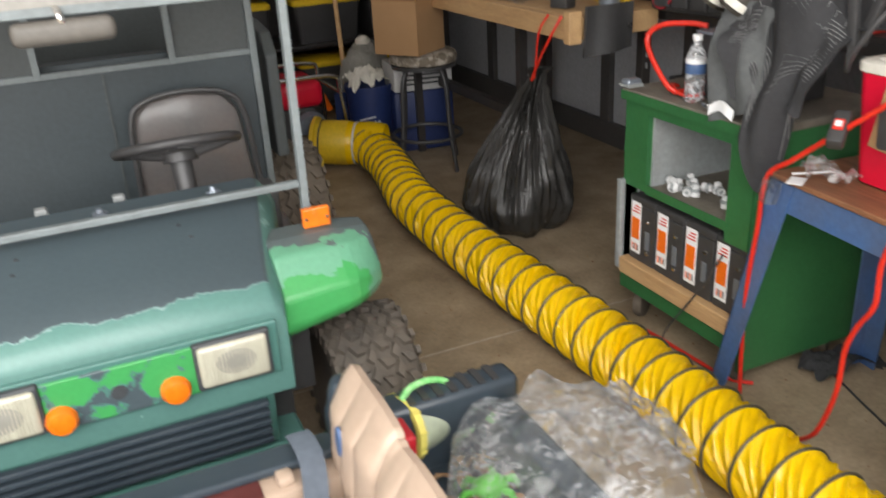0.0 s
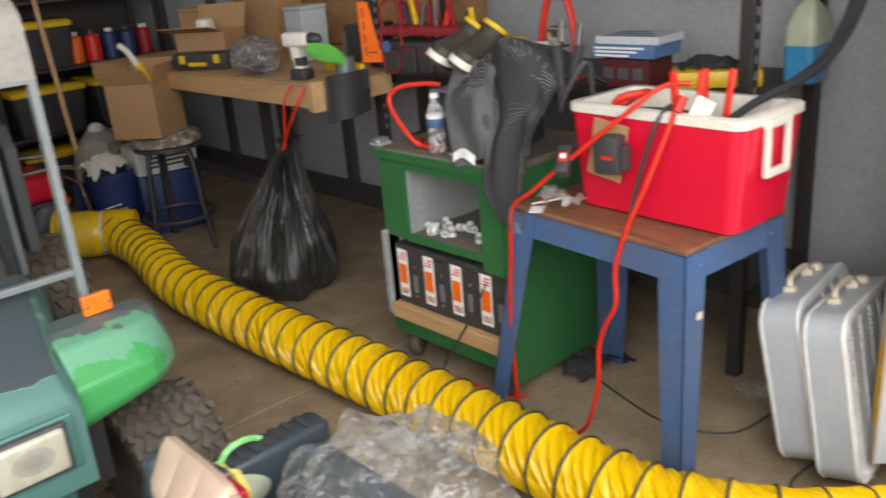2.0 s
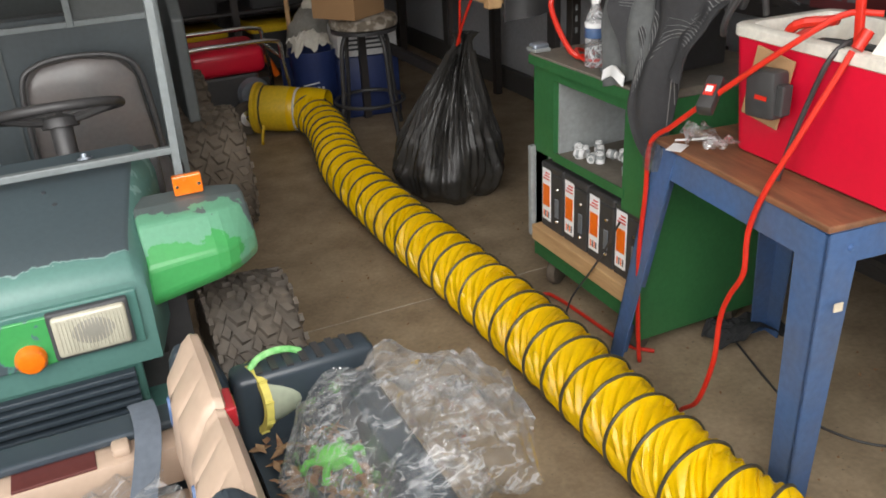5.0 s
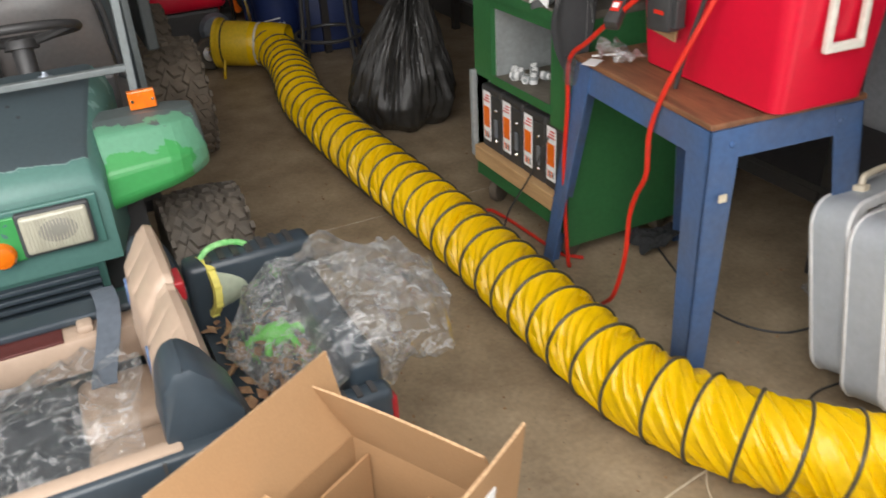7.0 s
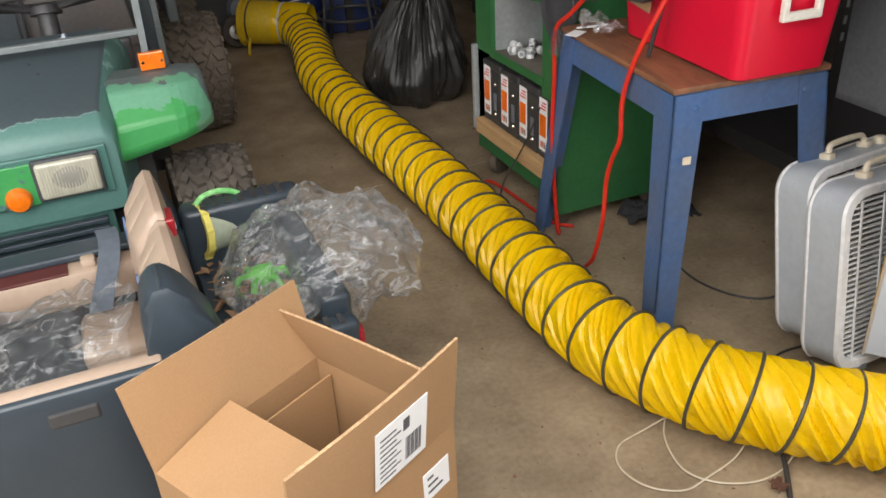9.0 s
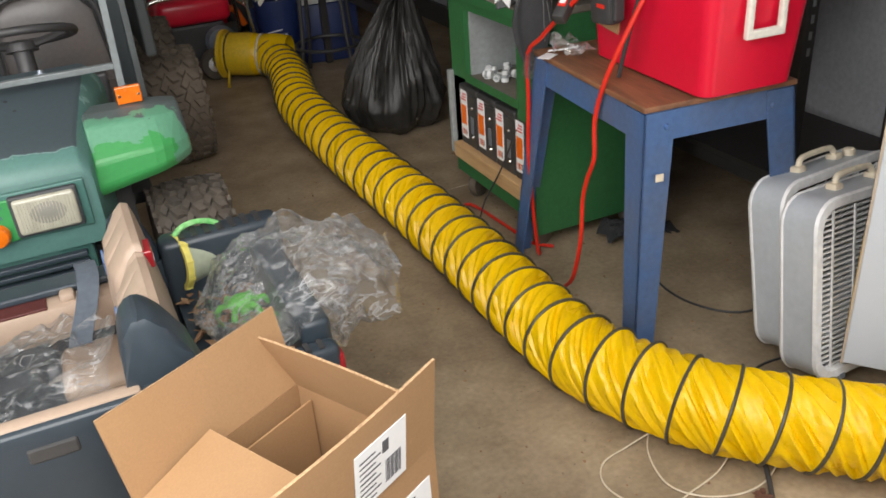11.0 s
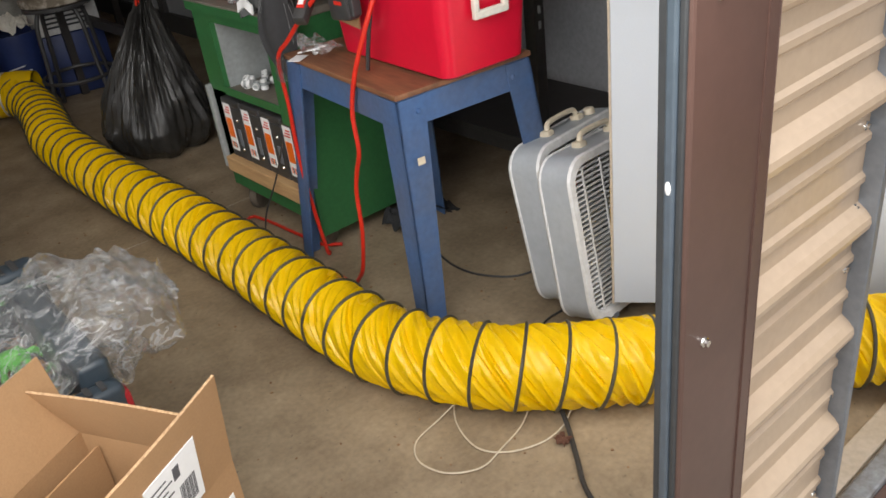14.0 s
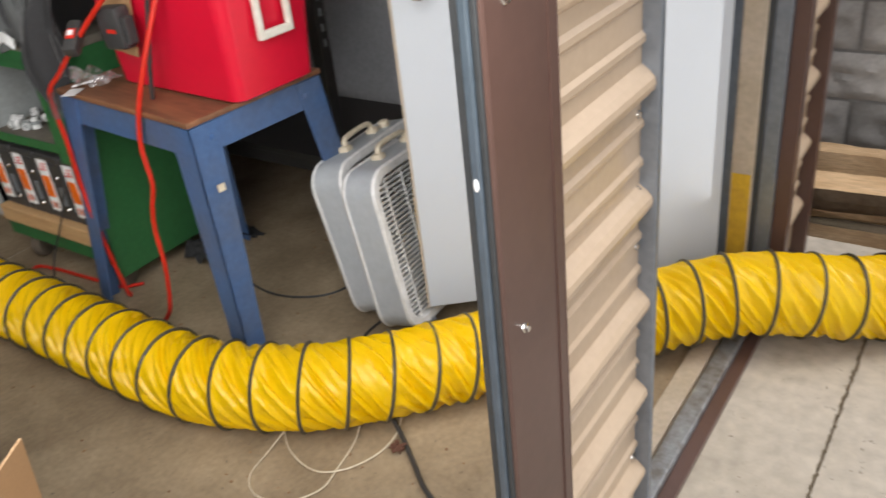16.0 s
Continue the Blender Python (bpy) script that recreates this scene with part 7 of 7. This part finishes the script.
part("side", cube(-0.15, 0.15, 0.106, 0.11, 0, 0.10), CARD, ob_)
part("side", cube(-0.15, -0.146, -0.106, 0.106, 0, 0.10), CARD, ob_)
part("side", cube(0.146, 0.15, -0.106, 0.106, 0, 0.10), CARD, ob_)
part("bottom", cube(-0.146, 0.146, -0.106, 0.106, 0.001, 0.005), CARD, ob_)
part("flap", cube(-0.17, 0.15, -0.004, 0, 0, 0.13, m=pose(0, -0.11, 0.10, 75, 0, 0)), CARD, ob_)
part("flap", cube(-0.15, 0.15, -0.004, 0, 0, 0.13, m=pose(0, 0.11, 0.10, -20, 0, 0)), CARD, ob_)
part("contents", cube(-0.06, 0.02, -0.05, 0.04, 0.006, 0.16, bevel=0.02), COOLWHITE, ob_, "white jug", smooth=True)
tpb = part("parts_bag", crumpled(lambda u, v: (2.02 + 0.12 * math.cos(u * 6.283) * math.sin(0.1 + v * 2.95), 3.58 + 0.13 * math.sin(u * 6.283) * math.sin(0.1 + v * 2.95), 1.115 - 0.088 * math.cos(0.1 + v * 2.95)), 40, 30, 0.03, 9, 5), clear_plastic("smoky_film", tint=(0.8, 0.8, 0.8), film=0.9))
tagged(tpb, "clear plastic bag of dark parts on the bench", "plastic bag")
part("contents", ball(bmesh.new(), (2.02, 3.58, 1.085), 0.065, (1, 1.1, 0.8)), VINYL, tpb, "dark parts", smooth=True)
fb = part("film_scrap", crumpled(lambda u, v: (1.92 + 0.09 * u, 3.42 + 0.22 * v, 1.028), 20, 20, 0.012, 14, 5), FILM)
tagged(fb, "scrap of clear film on the bench edge", "film")
dr = thing("cordless_drill", "white and black cordless drill standing on the bench", "drill", at=(2.0, 3.17, 1.023), rz=-70)
part("battery", cube(-0.045, 0.045, -0.035, 0.035, 0, 0.05, bevel=0.008), BLACKP, dr, smooth=True)
part("handle", hexa(bmesh.new(), [(-0.02, -0.018, 0.05), (0.025, -0.018, 0.05), (0.025, 0.018, 0.05), (-0.02, 0.018, 0.05)], [(-0.035, -0.018, 0.15), (0.01, -0.018, 0.15), (0.01, 0.018, 0.15), (-0.035, 0.018, 0.15)]), COOLWHITE, dr)
part("body", cube(-0.075, 0.065, -0.03, 0.03, 0.145, 0.21, bevel=0.018, seg=3), COOLWHITE, dr, "white motor housing", smooth=True)
part("chuck", lathe(bmesh.new(), [(0.028, 0), (0.028, 0.02), (0.022, 0.05), (0.012, 0.06), (0, 0.06)], 20, pose(0.065, 0, 0.178, 0, 90, 0)), BLACKP, dr, smooth=True)
part("grip", cube(-0.02, 0.028, -0.02, 0.02, 0.06, 0.10, bevel=0.006), BLACKP, dr)
gl_ = part("green_scoop", sheet(bmesh.new(), lambda u, v: Vector((1.98 + 0.075 * (v - 0.5) * math.sin(0.3 + u * 2.5), 3.08 - 0.26 * u, 1.155 - 0.05 * u + 0.05 * (v - 0.5) * math.sin(0.3 + u * 2.6) + 0.10 * (v - 0.5) ** 2)), 24, 12, 0.003), LIME, smooth=True)
tagged(gl_, "bright green plastic scoop lying on the bench things", "scoop")
lv_ = thing("spirit_level", "yellow spirit level lying on the bench", "level", at=(2.20, 3.12, 1.023), rz=78)
part("bar", cube(-0.2, 0.2, -0.012, 0.012, 0.0, 0.055, bevel=0.003), YEL, lv_)
part("vial", cube(-0.02, 0.02, -0.013, 0.013, 0.03, 0.048), LIMEW, lv_)
cn = thing("parts_tin", "small grey tin with dark tools on the bench", "tin", at=(2.12, 3.0, 1.023))
part("tin", lathe(bmesh.new(), [(0.045, 0), (0.045, 0.09), (0.042, 0.09), (0.042, 0.01), (0, 0.01)], 24, caps=False), GALV, cn, smooth=True)
part("tool", cyl(bmesh.new(), (0, 0, 0.01), (0.02, 0.01, 0.19), 0.007), BLACKP, cn)
for k, (x, y, w, d, h, m_, lbl) in enumerate(((2.45, 3.75, 0.16, 0.16, 0.26, FANGREY, "grey metal box on the bench"), (2.6, 4.3, 0.2, 0.3, 0.34, CARD, "tall brown carton on the bench"), (2.55, 3.35, 0.14, 0.2, 0.16, BLACKP, "dark tool box on the bench"), (2.5, 4.85, 0.25, 0.3, 0.25, CARD, "brown carton at the bench rear"))):
    q = thing("storage_box", lbl, "box", at=(x, y, 1.023), rz=k * 7)
    part("body", cube(-w / 2, w / 2, -d / 2, d / 2, 0, h, bevel=0.006), m_, q)
    part("lid", cube(-w / 2 - 0.003, w / 2 + 0.003, -d / 2 - 0.003, d / 2 + 0.003, h + 0.0005, h + 0.02, bevel=0.004), m_, q)
setting("trim_board_back", cube(2.925, 2.948, 2.9, 5.3, 1.03, 1.9), OSB, "brown board panel behind the bench", "board")

# ---- black steel rack ----
rk = thing("steel_rack", "black slotted steel storage rack beside the wall", "rack", at=(2.6, 2.2, 0))
for x, y in ((2.40, 1.23), (2.40, 3.12), (2.88, 1.23), (2.88, 3.12)):
    up = part("post", cube(x - 0.024, x + 0.024, y - 0.024, y + 0.024, 0, 2.0, bevel=0.004), STEEL_DK, rk, world_space=True)
    if x < 2.5:
        for k in range(16):
            part("slot", cube(x - 0.006, x + 0.006, y - 0.0255, y - 0.024, 0.72 + k * 0.05, 0.745 + k * 0.05), GREYIN, up, world_space=True)
for z in (0.30, 1.0, 1.55):
    part("shelf", cube(2.37, 2.9, 1.21, 3.14, z, z + 0.022, bevel=0.003), STEEL_DK, rk, world_space=True)
    part("front_beam", cube(2.372, 2.40, 1.255, 3.095, z - 0.045, z, bevel=0.003), STEEL_DK, rk, world_space=True)
ss = thing("speed_square", "orange plastic layout square on the rack post", "layout square", at=(2.20, 2.90, 1.08), rz=-68)
bm = bmesh.new()
prism(bm, [(-0.05, 0), (0.075, 0), (0.075, 0.02), (0.04, 0.06), (0.0, 0.26), (-0.05, 0.26)], 0.006, Matrix(((1, 0, 0, 0), (0, 0, 1, 0), (0, 1, 0, 0), (0, 0, 0, 1))), 0.001)
part("plate", bm, ORANGE, ss)
for k in range(4):
    part("slot", cube(-0.03, -0.024, -0.001, 0.008, 0.03 + k * 0.055, 0.07 + k * 0.055), RUBBER, ss)
part("scale", cube(-0.012, 0.03, -0.001, 0.007, 0.04, 0.046), RUBBER, ss)
DARKRED = mat("dark_red_cloth", (0.26, 0.013, 0.02), 0.8, bump=0.3)
tgb = thing("tool_bag", "open red and black tool bag on the rack shelf", "tool bag", at=(2.32, 2.62, 1.024), rz=-86)
part("body", cube(-0.24, 0.24, -0.09, 0.10, 0, 0.15, bevel=0.02), BLACKP, tgb, "black fabric body", smooth=True)
part("top_band", cube(-0.243, 0.243, -0.095, 0.105, 0.172, 0.21, bevel=0.012), DARKRED, tgb, "dark red band", smooth=True)
part("handle", tube(bmesh.new(), [(-0.2, -0.09, 0.18), (-0.21, -0.10, 0.28), (-0.15, -0.09, 0.33), (-0.10, -0.09, 0.27), (-0.11, -0.1, 0.05), (-0.2, -0.1, 0.03), (-0.22, -0.1, 0.2)], 0.006, 8), DARKRED, tgb, "red strap", smooth=True)
rt = random.Random(5)
for k in range(9):
    x = -0.2 + k * 0.05
    h = rt.uniform(0.24, 0.36)
    part("tool", cyl(bmesh.new(), (x, rt.uniform(-0.05, 0.05), 0.16), (x + rt.uniform(-0.03, 0.03), rt.uniform(-0.06, 0.06), h), 0.012), (REDCORD, BLACKP, YEL, BLACKP, RED, CHROME)[k % 6], tgb, smooth=True)
for k in range(4):
    pk = part("pocket", cube(-0.20 + 0.10 * k, -0.115 + 0.10 * k, -0.108, -0.09, 0.02, 0.115 + 0.015 * (k % 2), bevel=0.008), BLACKP, tgb)
    part("trim", cube(-0.20 + 0.10 * k, -0.115 + 0.10 * k, -0.1095, -0.108, 0.105 + 0.015 * (k % 2), 0.112 + 0.015 * (k % 2)), DARKRED, pk, "red edge tape")
for x in (-0.12, 0.06):
    part("carry_handle", tube(bmesh.new(), [(x - 0.07, 0, 0.20), (x - 0.05, -0.01, 0.30), (x, -0.015, 0.33), (x + 0.05, -0.01, 0.30), (x + 0.07, 0, 0.20)], 0.011, 8), DARKRED, tgb, "dark red carry handle", smooth=True)
part("key_fob", lathe(bmesh.new(), [(0.025, 0), (0.025, 0.004), (0, 0.004)], 16, pose(-0.17, -0.115, 0.13, 90, 0, 0)), BLUE, tgb, "round blue and white fob")
bx = thing("boxed_lamp_kit", "flat printed boxes stacked on the rack shelf", "boxes", at=(2.42, 1.66, 1.024), rz=-88)
part("lower_box", cube(-0.10, 0.09, -0.08, 0.08, 0.0, 0.10, bevel=0.002), mat("dark_red_box", (0.10, 0.02, 0.022), 0.5), bx, "dark red box")
part("middle_box", cube(-0.13, 0.12, -0.09, 0.09, 0.105, 0.15, bevel=0.002), mat("blue_white_box", (0.10, 0.18, 0.36), 0.4), bx, "blue and white box")
part("upper_box", cube(-0.12, 0.13, -0.085, 0.095, 0.151, 0.178, bevel=0.002), mat("white_box", (0.55, 0.58, 0.62), 0.4), bx, "white printed box")
for k in range(3):
    part("bar", cube(-0.12, 0.02 + 0.03 * k, -0.0915, -0.09, 0.110 + k * 0.013, 0.117 + k * 0.013), PAPER, bx)
    part("bar", cube(-0.10, 0.10 - 0.04 * k, -0.06 + 0.05 * k, -0.035 + 0.05 * k, 0.178, 0.1788), BLUE, bx)
    part("bar", cube(-0.09 + 0.06 * k, -0.05 + 0.06 * k, -0.0815, -0.08, 0.03, 0.07), INK, bx)
rg_ = thing("red_jack", "red painted tool frame on the rack shelf", "tool", at=(2.42, 2.02, 1.024), rz=-85)
for x in (-0.07, 0.07):
    part("arm", tube(bmesh.new(), [(x, 0, 0), (x * 1.1, 0, 0.15), (x * 0.6, 0, 0.30), (0, 0, 0.36)], 0.014, 8), REDCORD, rg_, smooth=True)
part("base", cube(-0.1, 0.1, -0.06, 0.06, 0, 0.035, bevel=0.005), REDCORD, rg_)
part("block", cube(-0.04, 0.04, -0.03, 0.03, 0.12, 0.2, bevel=0.01), CHROME, rg_)
yt = thing("yellow_tray", "yellow plastic tray on the rack shelf", "tray", at=(2.50, 1.40, 1.024), rz=-60)
part("tray", cube(-0.15, 0.15, -0.08, 0.08, 0, 0.06, bevel=0.012), YEL, yt, smooth=True)
part("lining", crumpled(lambda u, v: (-0.11 + 0.2 * u, -0.06 + 0.12 * v, 0.062 + 0.02 * math.sin(u * 3)), 16, 14, 0.03, 14, 3), BLANKET, yt, "dark rag")
jg = thing("blue_jug", "translucent jug half full of blue washer fluid", "jug", at=(2.66, 1.16, 1.024))
part("fluid", loft(bmesh.new(), [(0.06, 0.045, 0.02, 0.0), (0.072, 0.052, 0.022, 0.012), (0.072, 0.052, 0.022, 0.125)]), mat("blue_fluid", (0.05, 0.25, 0.48), 0.15, coat=0.5), jg, "blue fluid", smooth=True)
part("jug", loft(bmesh.new(), [(0.0722, 0.0522, 0.022, 0.1255), (0.072, 0.052, 0.022, 0.18), (0.05, 0.038, 0.02, 0.235), (0.022, 0.022, 0.018, 0.265), (0.02, 0.02, 0.018, 0.272)]), MILKY, jg, "pale tapered upper jug", smooth=True)
part("cap", lathe(bmesh.new(), [(0.02, 0.27), (0.02, 0.295), (0, 0.295)], 18), BLUE, jg, smooth=True)
yc = thing("yellow_case", "yellow and grey tool lying above the boots", "tool", at=(2.30, 2.16, 1.024), rz=-70)
part("body", cube(-0.12, 0.06, -0.05, 0.05, 0.05, 0.17, bevel=0.02), YEL, yc, smooth=True)
part("base", cube(-0.14, 0.10, -0.06, 0.06, 0.0, 0.05, bevel=0.008), BLACKP, yc)
part("nozzle", cube(0.06, 0.15, -0.03, 0.03, 0.09, 0.15, bevel=0.01), FANWHITE, yc, smooth=True)
# dark things under the rack
for k, (x, y, w, d, h) in enumerate(((2.6, 2.75, 0.35, 0.4, 0.38),)):
    q = thing("dark_crate", "dark plastic crate stored low in the rack", "crate", at=(x, y, 0.323), rz=3 * k)
    part("body", cube(-w / 2, w / 2, -d / 2, d / 2, 0, h, bevel=0.01), BLACKP, q)
    part("rim", cube(-w / 2 - 0.008, w / 2 + 0.008, -d / 2 - 0.008, d / 2 + 0.008, h - 0.04, h + 0.003, bevel=0.006), BLACKP, q)
rub = part("dark_mat", crumpled(lambda u, v: (1.98 + 0.30 * u, 1.56 + 0.14 * v, 0.03 + 0.03 * math.sin(u * 5)), 26, 20, 0.03, 9, 7), BLANKET)
tagged(rub, "crumpled dark cloth on the floor by the cabinet", "cloth")
fs = part("clear_wrapper", crumpled(lambda u, v: (2.22 + 0.13 * u, 1.02 + 0.12 * v, 0.03 + 0.02 * math.sin(u * 3)), 20, 18, 0.03, 13, 4), FILM)
tagged(fs, "clear plastic wrapper on the floor", "wrapper")

# ---- shelves with totes at the rear ----
sh = thing("rear_shelving", "dark steel shelving at the rear wall", "shelving", at=(1.7, 6.2, 0))
for x in (0.2, 1.45, 2.7):
    for y in (5.95, 6.5):
        part("post", cube(x - 0.025, x + 0.025, y - 0.02, y + 0.02, 0, 2.1), STEEL_DK, sh, world_space=True)
for z in (0.08, 0.52, 0.95, 1.40, 1.9):
    part("shelf", cube(0.2, 2.7, 5.95, 6.52, z - 0.02, z, bevel=0.003), STEEL_DK, sh, world_space=True)
# added dark sheet hides the bright wall, standing in for the black depth
part("back_panel", cube(0.2, 2.7, 6.525, 6.54, 0, 2.1), STEEL_DK, sh, "dark sheet added to blacken the gaps between shelves", world_space=True)
t0 = thing("storage_tote", "black storage tote with a yellow lid", "tote", at=(0.55, 6.2, 0.081), group="totes on the rear shelving")
bm = bmesh.new()
loft(bm, [(0.22, 0.19, 0.03, 0), (0.25, 0.22, 0.04, 0.27)])
part("body", bm, BLACKP, t0, smooth=True)
bm = bmesh.new()
loft(bm, [(0.26, 0.23, 0.04, 0.271), (0.262, 0.232, 0.04, 0.275), (0.262, 0.232, 0.04, 0.30), (0.24, 0.21, 0.04, 0.318)])
part("lid", bm, YEL, t0, "yellow lid", smooth=True)
for x, z in ((1.12, 0.081), (1.80, 0.081), (2.36, 0.081), (0.55, 0.521), (1.12, 0.521), (1.80, 0.521), (2.36, 0.521), (0.55, 0.951), (1.12, 0.951), (1.80, 0.951)):
    copy_thing(t0, pose(x, 6.2, z, 0, 0, (x * 37) % 7 - 3))
rr_ = random.Random(9)
for k in range(9):
    x = 2.1 + (k % 5) * 0.13 if k < 5 else 0.5 + (k - 5) * 0.4
    z = 0.951 if k < 5 else 1.401
    c = thing("paint_can", "small can with coloured label on the shelf", "can", at=(x, 6.15, z), group="cans on the rear shelving")
    part("can", lathe(bmesh.new(), [(0.0, 0), (0.055, 0), (0.055, 0.17), (0.05, 0.175), (0.02, 0.19), (0, 0.19)], 20, caps=False), (ORANGE, REDCORD, BLUEBOX, BLUEBOX, TAIL)[k % 5], c, smooth=True)
    part("cap", lathe(bmesh.new(), [(0.03, 0.185), (0.03, 0.21), (0, 0.21)], 16), (COOLWHITE, BLACKP)[k % 2], c)
rk_ = thing("shovel", "long wooden-handled shovel leaning at the rear", "shovel", at=(1.64, 5.22, 0))
part("handle", cyl(bmesh.new(), (0.0, 0, 0.30), (0.13, 0.55, 1.45), 0.016), WOOD, rk_, "wooden handle", smooth=True)
part("blade", cube(-0.09, 0.09, -0.008, 0.008, 0.0, 0.32, bevel=0.006), BLUEBOX, rk_, "dark blue blade")
rd = thing("red_toolbox", "red toolbox low at the rear", "toolbox", at=(1.25, 5.62, 0), rz=8)
part("box", cube(-0.2, 0.2, -0.12, 0.12, 0, 0.3, bevel=0.012), RED, rd, smooth=True)
part("handle", tube(bmesh.new(), [(-0.1, 0, 0.30), (-0.09, 0, 0.35), (0.09, 0, 0.35), (0.1, 0, 0.30)], 0.01, 8), CHROME, rd, smooth=True)
oc = thing("orange_jack_stands", "orange and black tool lying at the rear", "tool", at=(1.42, 5.4, 0))
part("body", cube(-0.1, 0.1, -0.08, 0.08, 0, 0.2, bevel=0.02), BLACKP, oc, smooth=True)
part("guard", tube(bmesh.new(), [(-0.1, -0.09, 0.05), (-0.08, -0.1, 0.28), (0.05, -0.1, 0.32), (0.12, -0.09, 0.2)], 0.022, 8), ORANGE, oc, "orange guard", smooth=True)

# ---- block faces, last ----
blk_me = None
for r_ in range(9):
    z = -0.28 + r_ * 0.205
    off = 0.0 if r_ % 2 else 0.2
    for c_ in range(7):
        y = -2.2 + c_ * 0.41 + off
        if blk_me is None:
            bm = bmesh.new()
            sheet(bm, lambda u, v: Vector((-0.01 - 0.022 * math.sin(math.pi * u) ** 0.5 * math.sin(math.pi * v) ** 0.5 - (0.03 * noise.noise(Vector((u * 5, v * 3, 2))) + 0.014 * noise.noise(Vector((u * 13, v * 8, 5)))) * (math.sin(math.pi * u) * math.sin(math.pi * v)) ** 0.4, 0.395 * u, 0.192 * v)), 14, 9)
            o = part("block", bm, GREYBLK, bw, smooth=True)
            blk_me = o.data
        else:
            o = new("block", blk_me)
            o.parent = bw
        o.location = (4.0, y, z)
# dirt and grit on the floor
rgm = random.Random(77)
bm = bmesh.new()
for k in range(420):
    x, y = rgm.uniform(-0.2, 2.4), rgm.uniform(-0.1, 3.4)
    s = rgm.uniform(0.0015, 0.0045)
    q = pose(x, y, s * 0.4, rgm.uniform(0, 90), 0, rgm.uniform(0, 360))
    hexa(bm, [q @ Vector(c) for c in ((-s, -s, -s * 0.4), (s, -s * 0.7, -s * 0.4), (s * 0.8, s, -s * 0.4), (-s, s * 0.6, -s * 0.4))], [q @ Vector(c) for c in ((-s * 0.7, -s, s * 0.4), (s * 0.8, -s * 0.7, s * 0.5), (s * 0.5, s, s * 0.4), (-s, s * 0.6, s * 0.3))])
tagged(part("floor_grit", bm, LITTER), "scattered grit and crumbs on the concrete floor", "grit", kind="stuff")
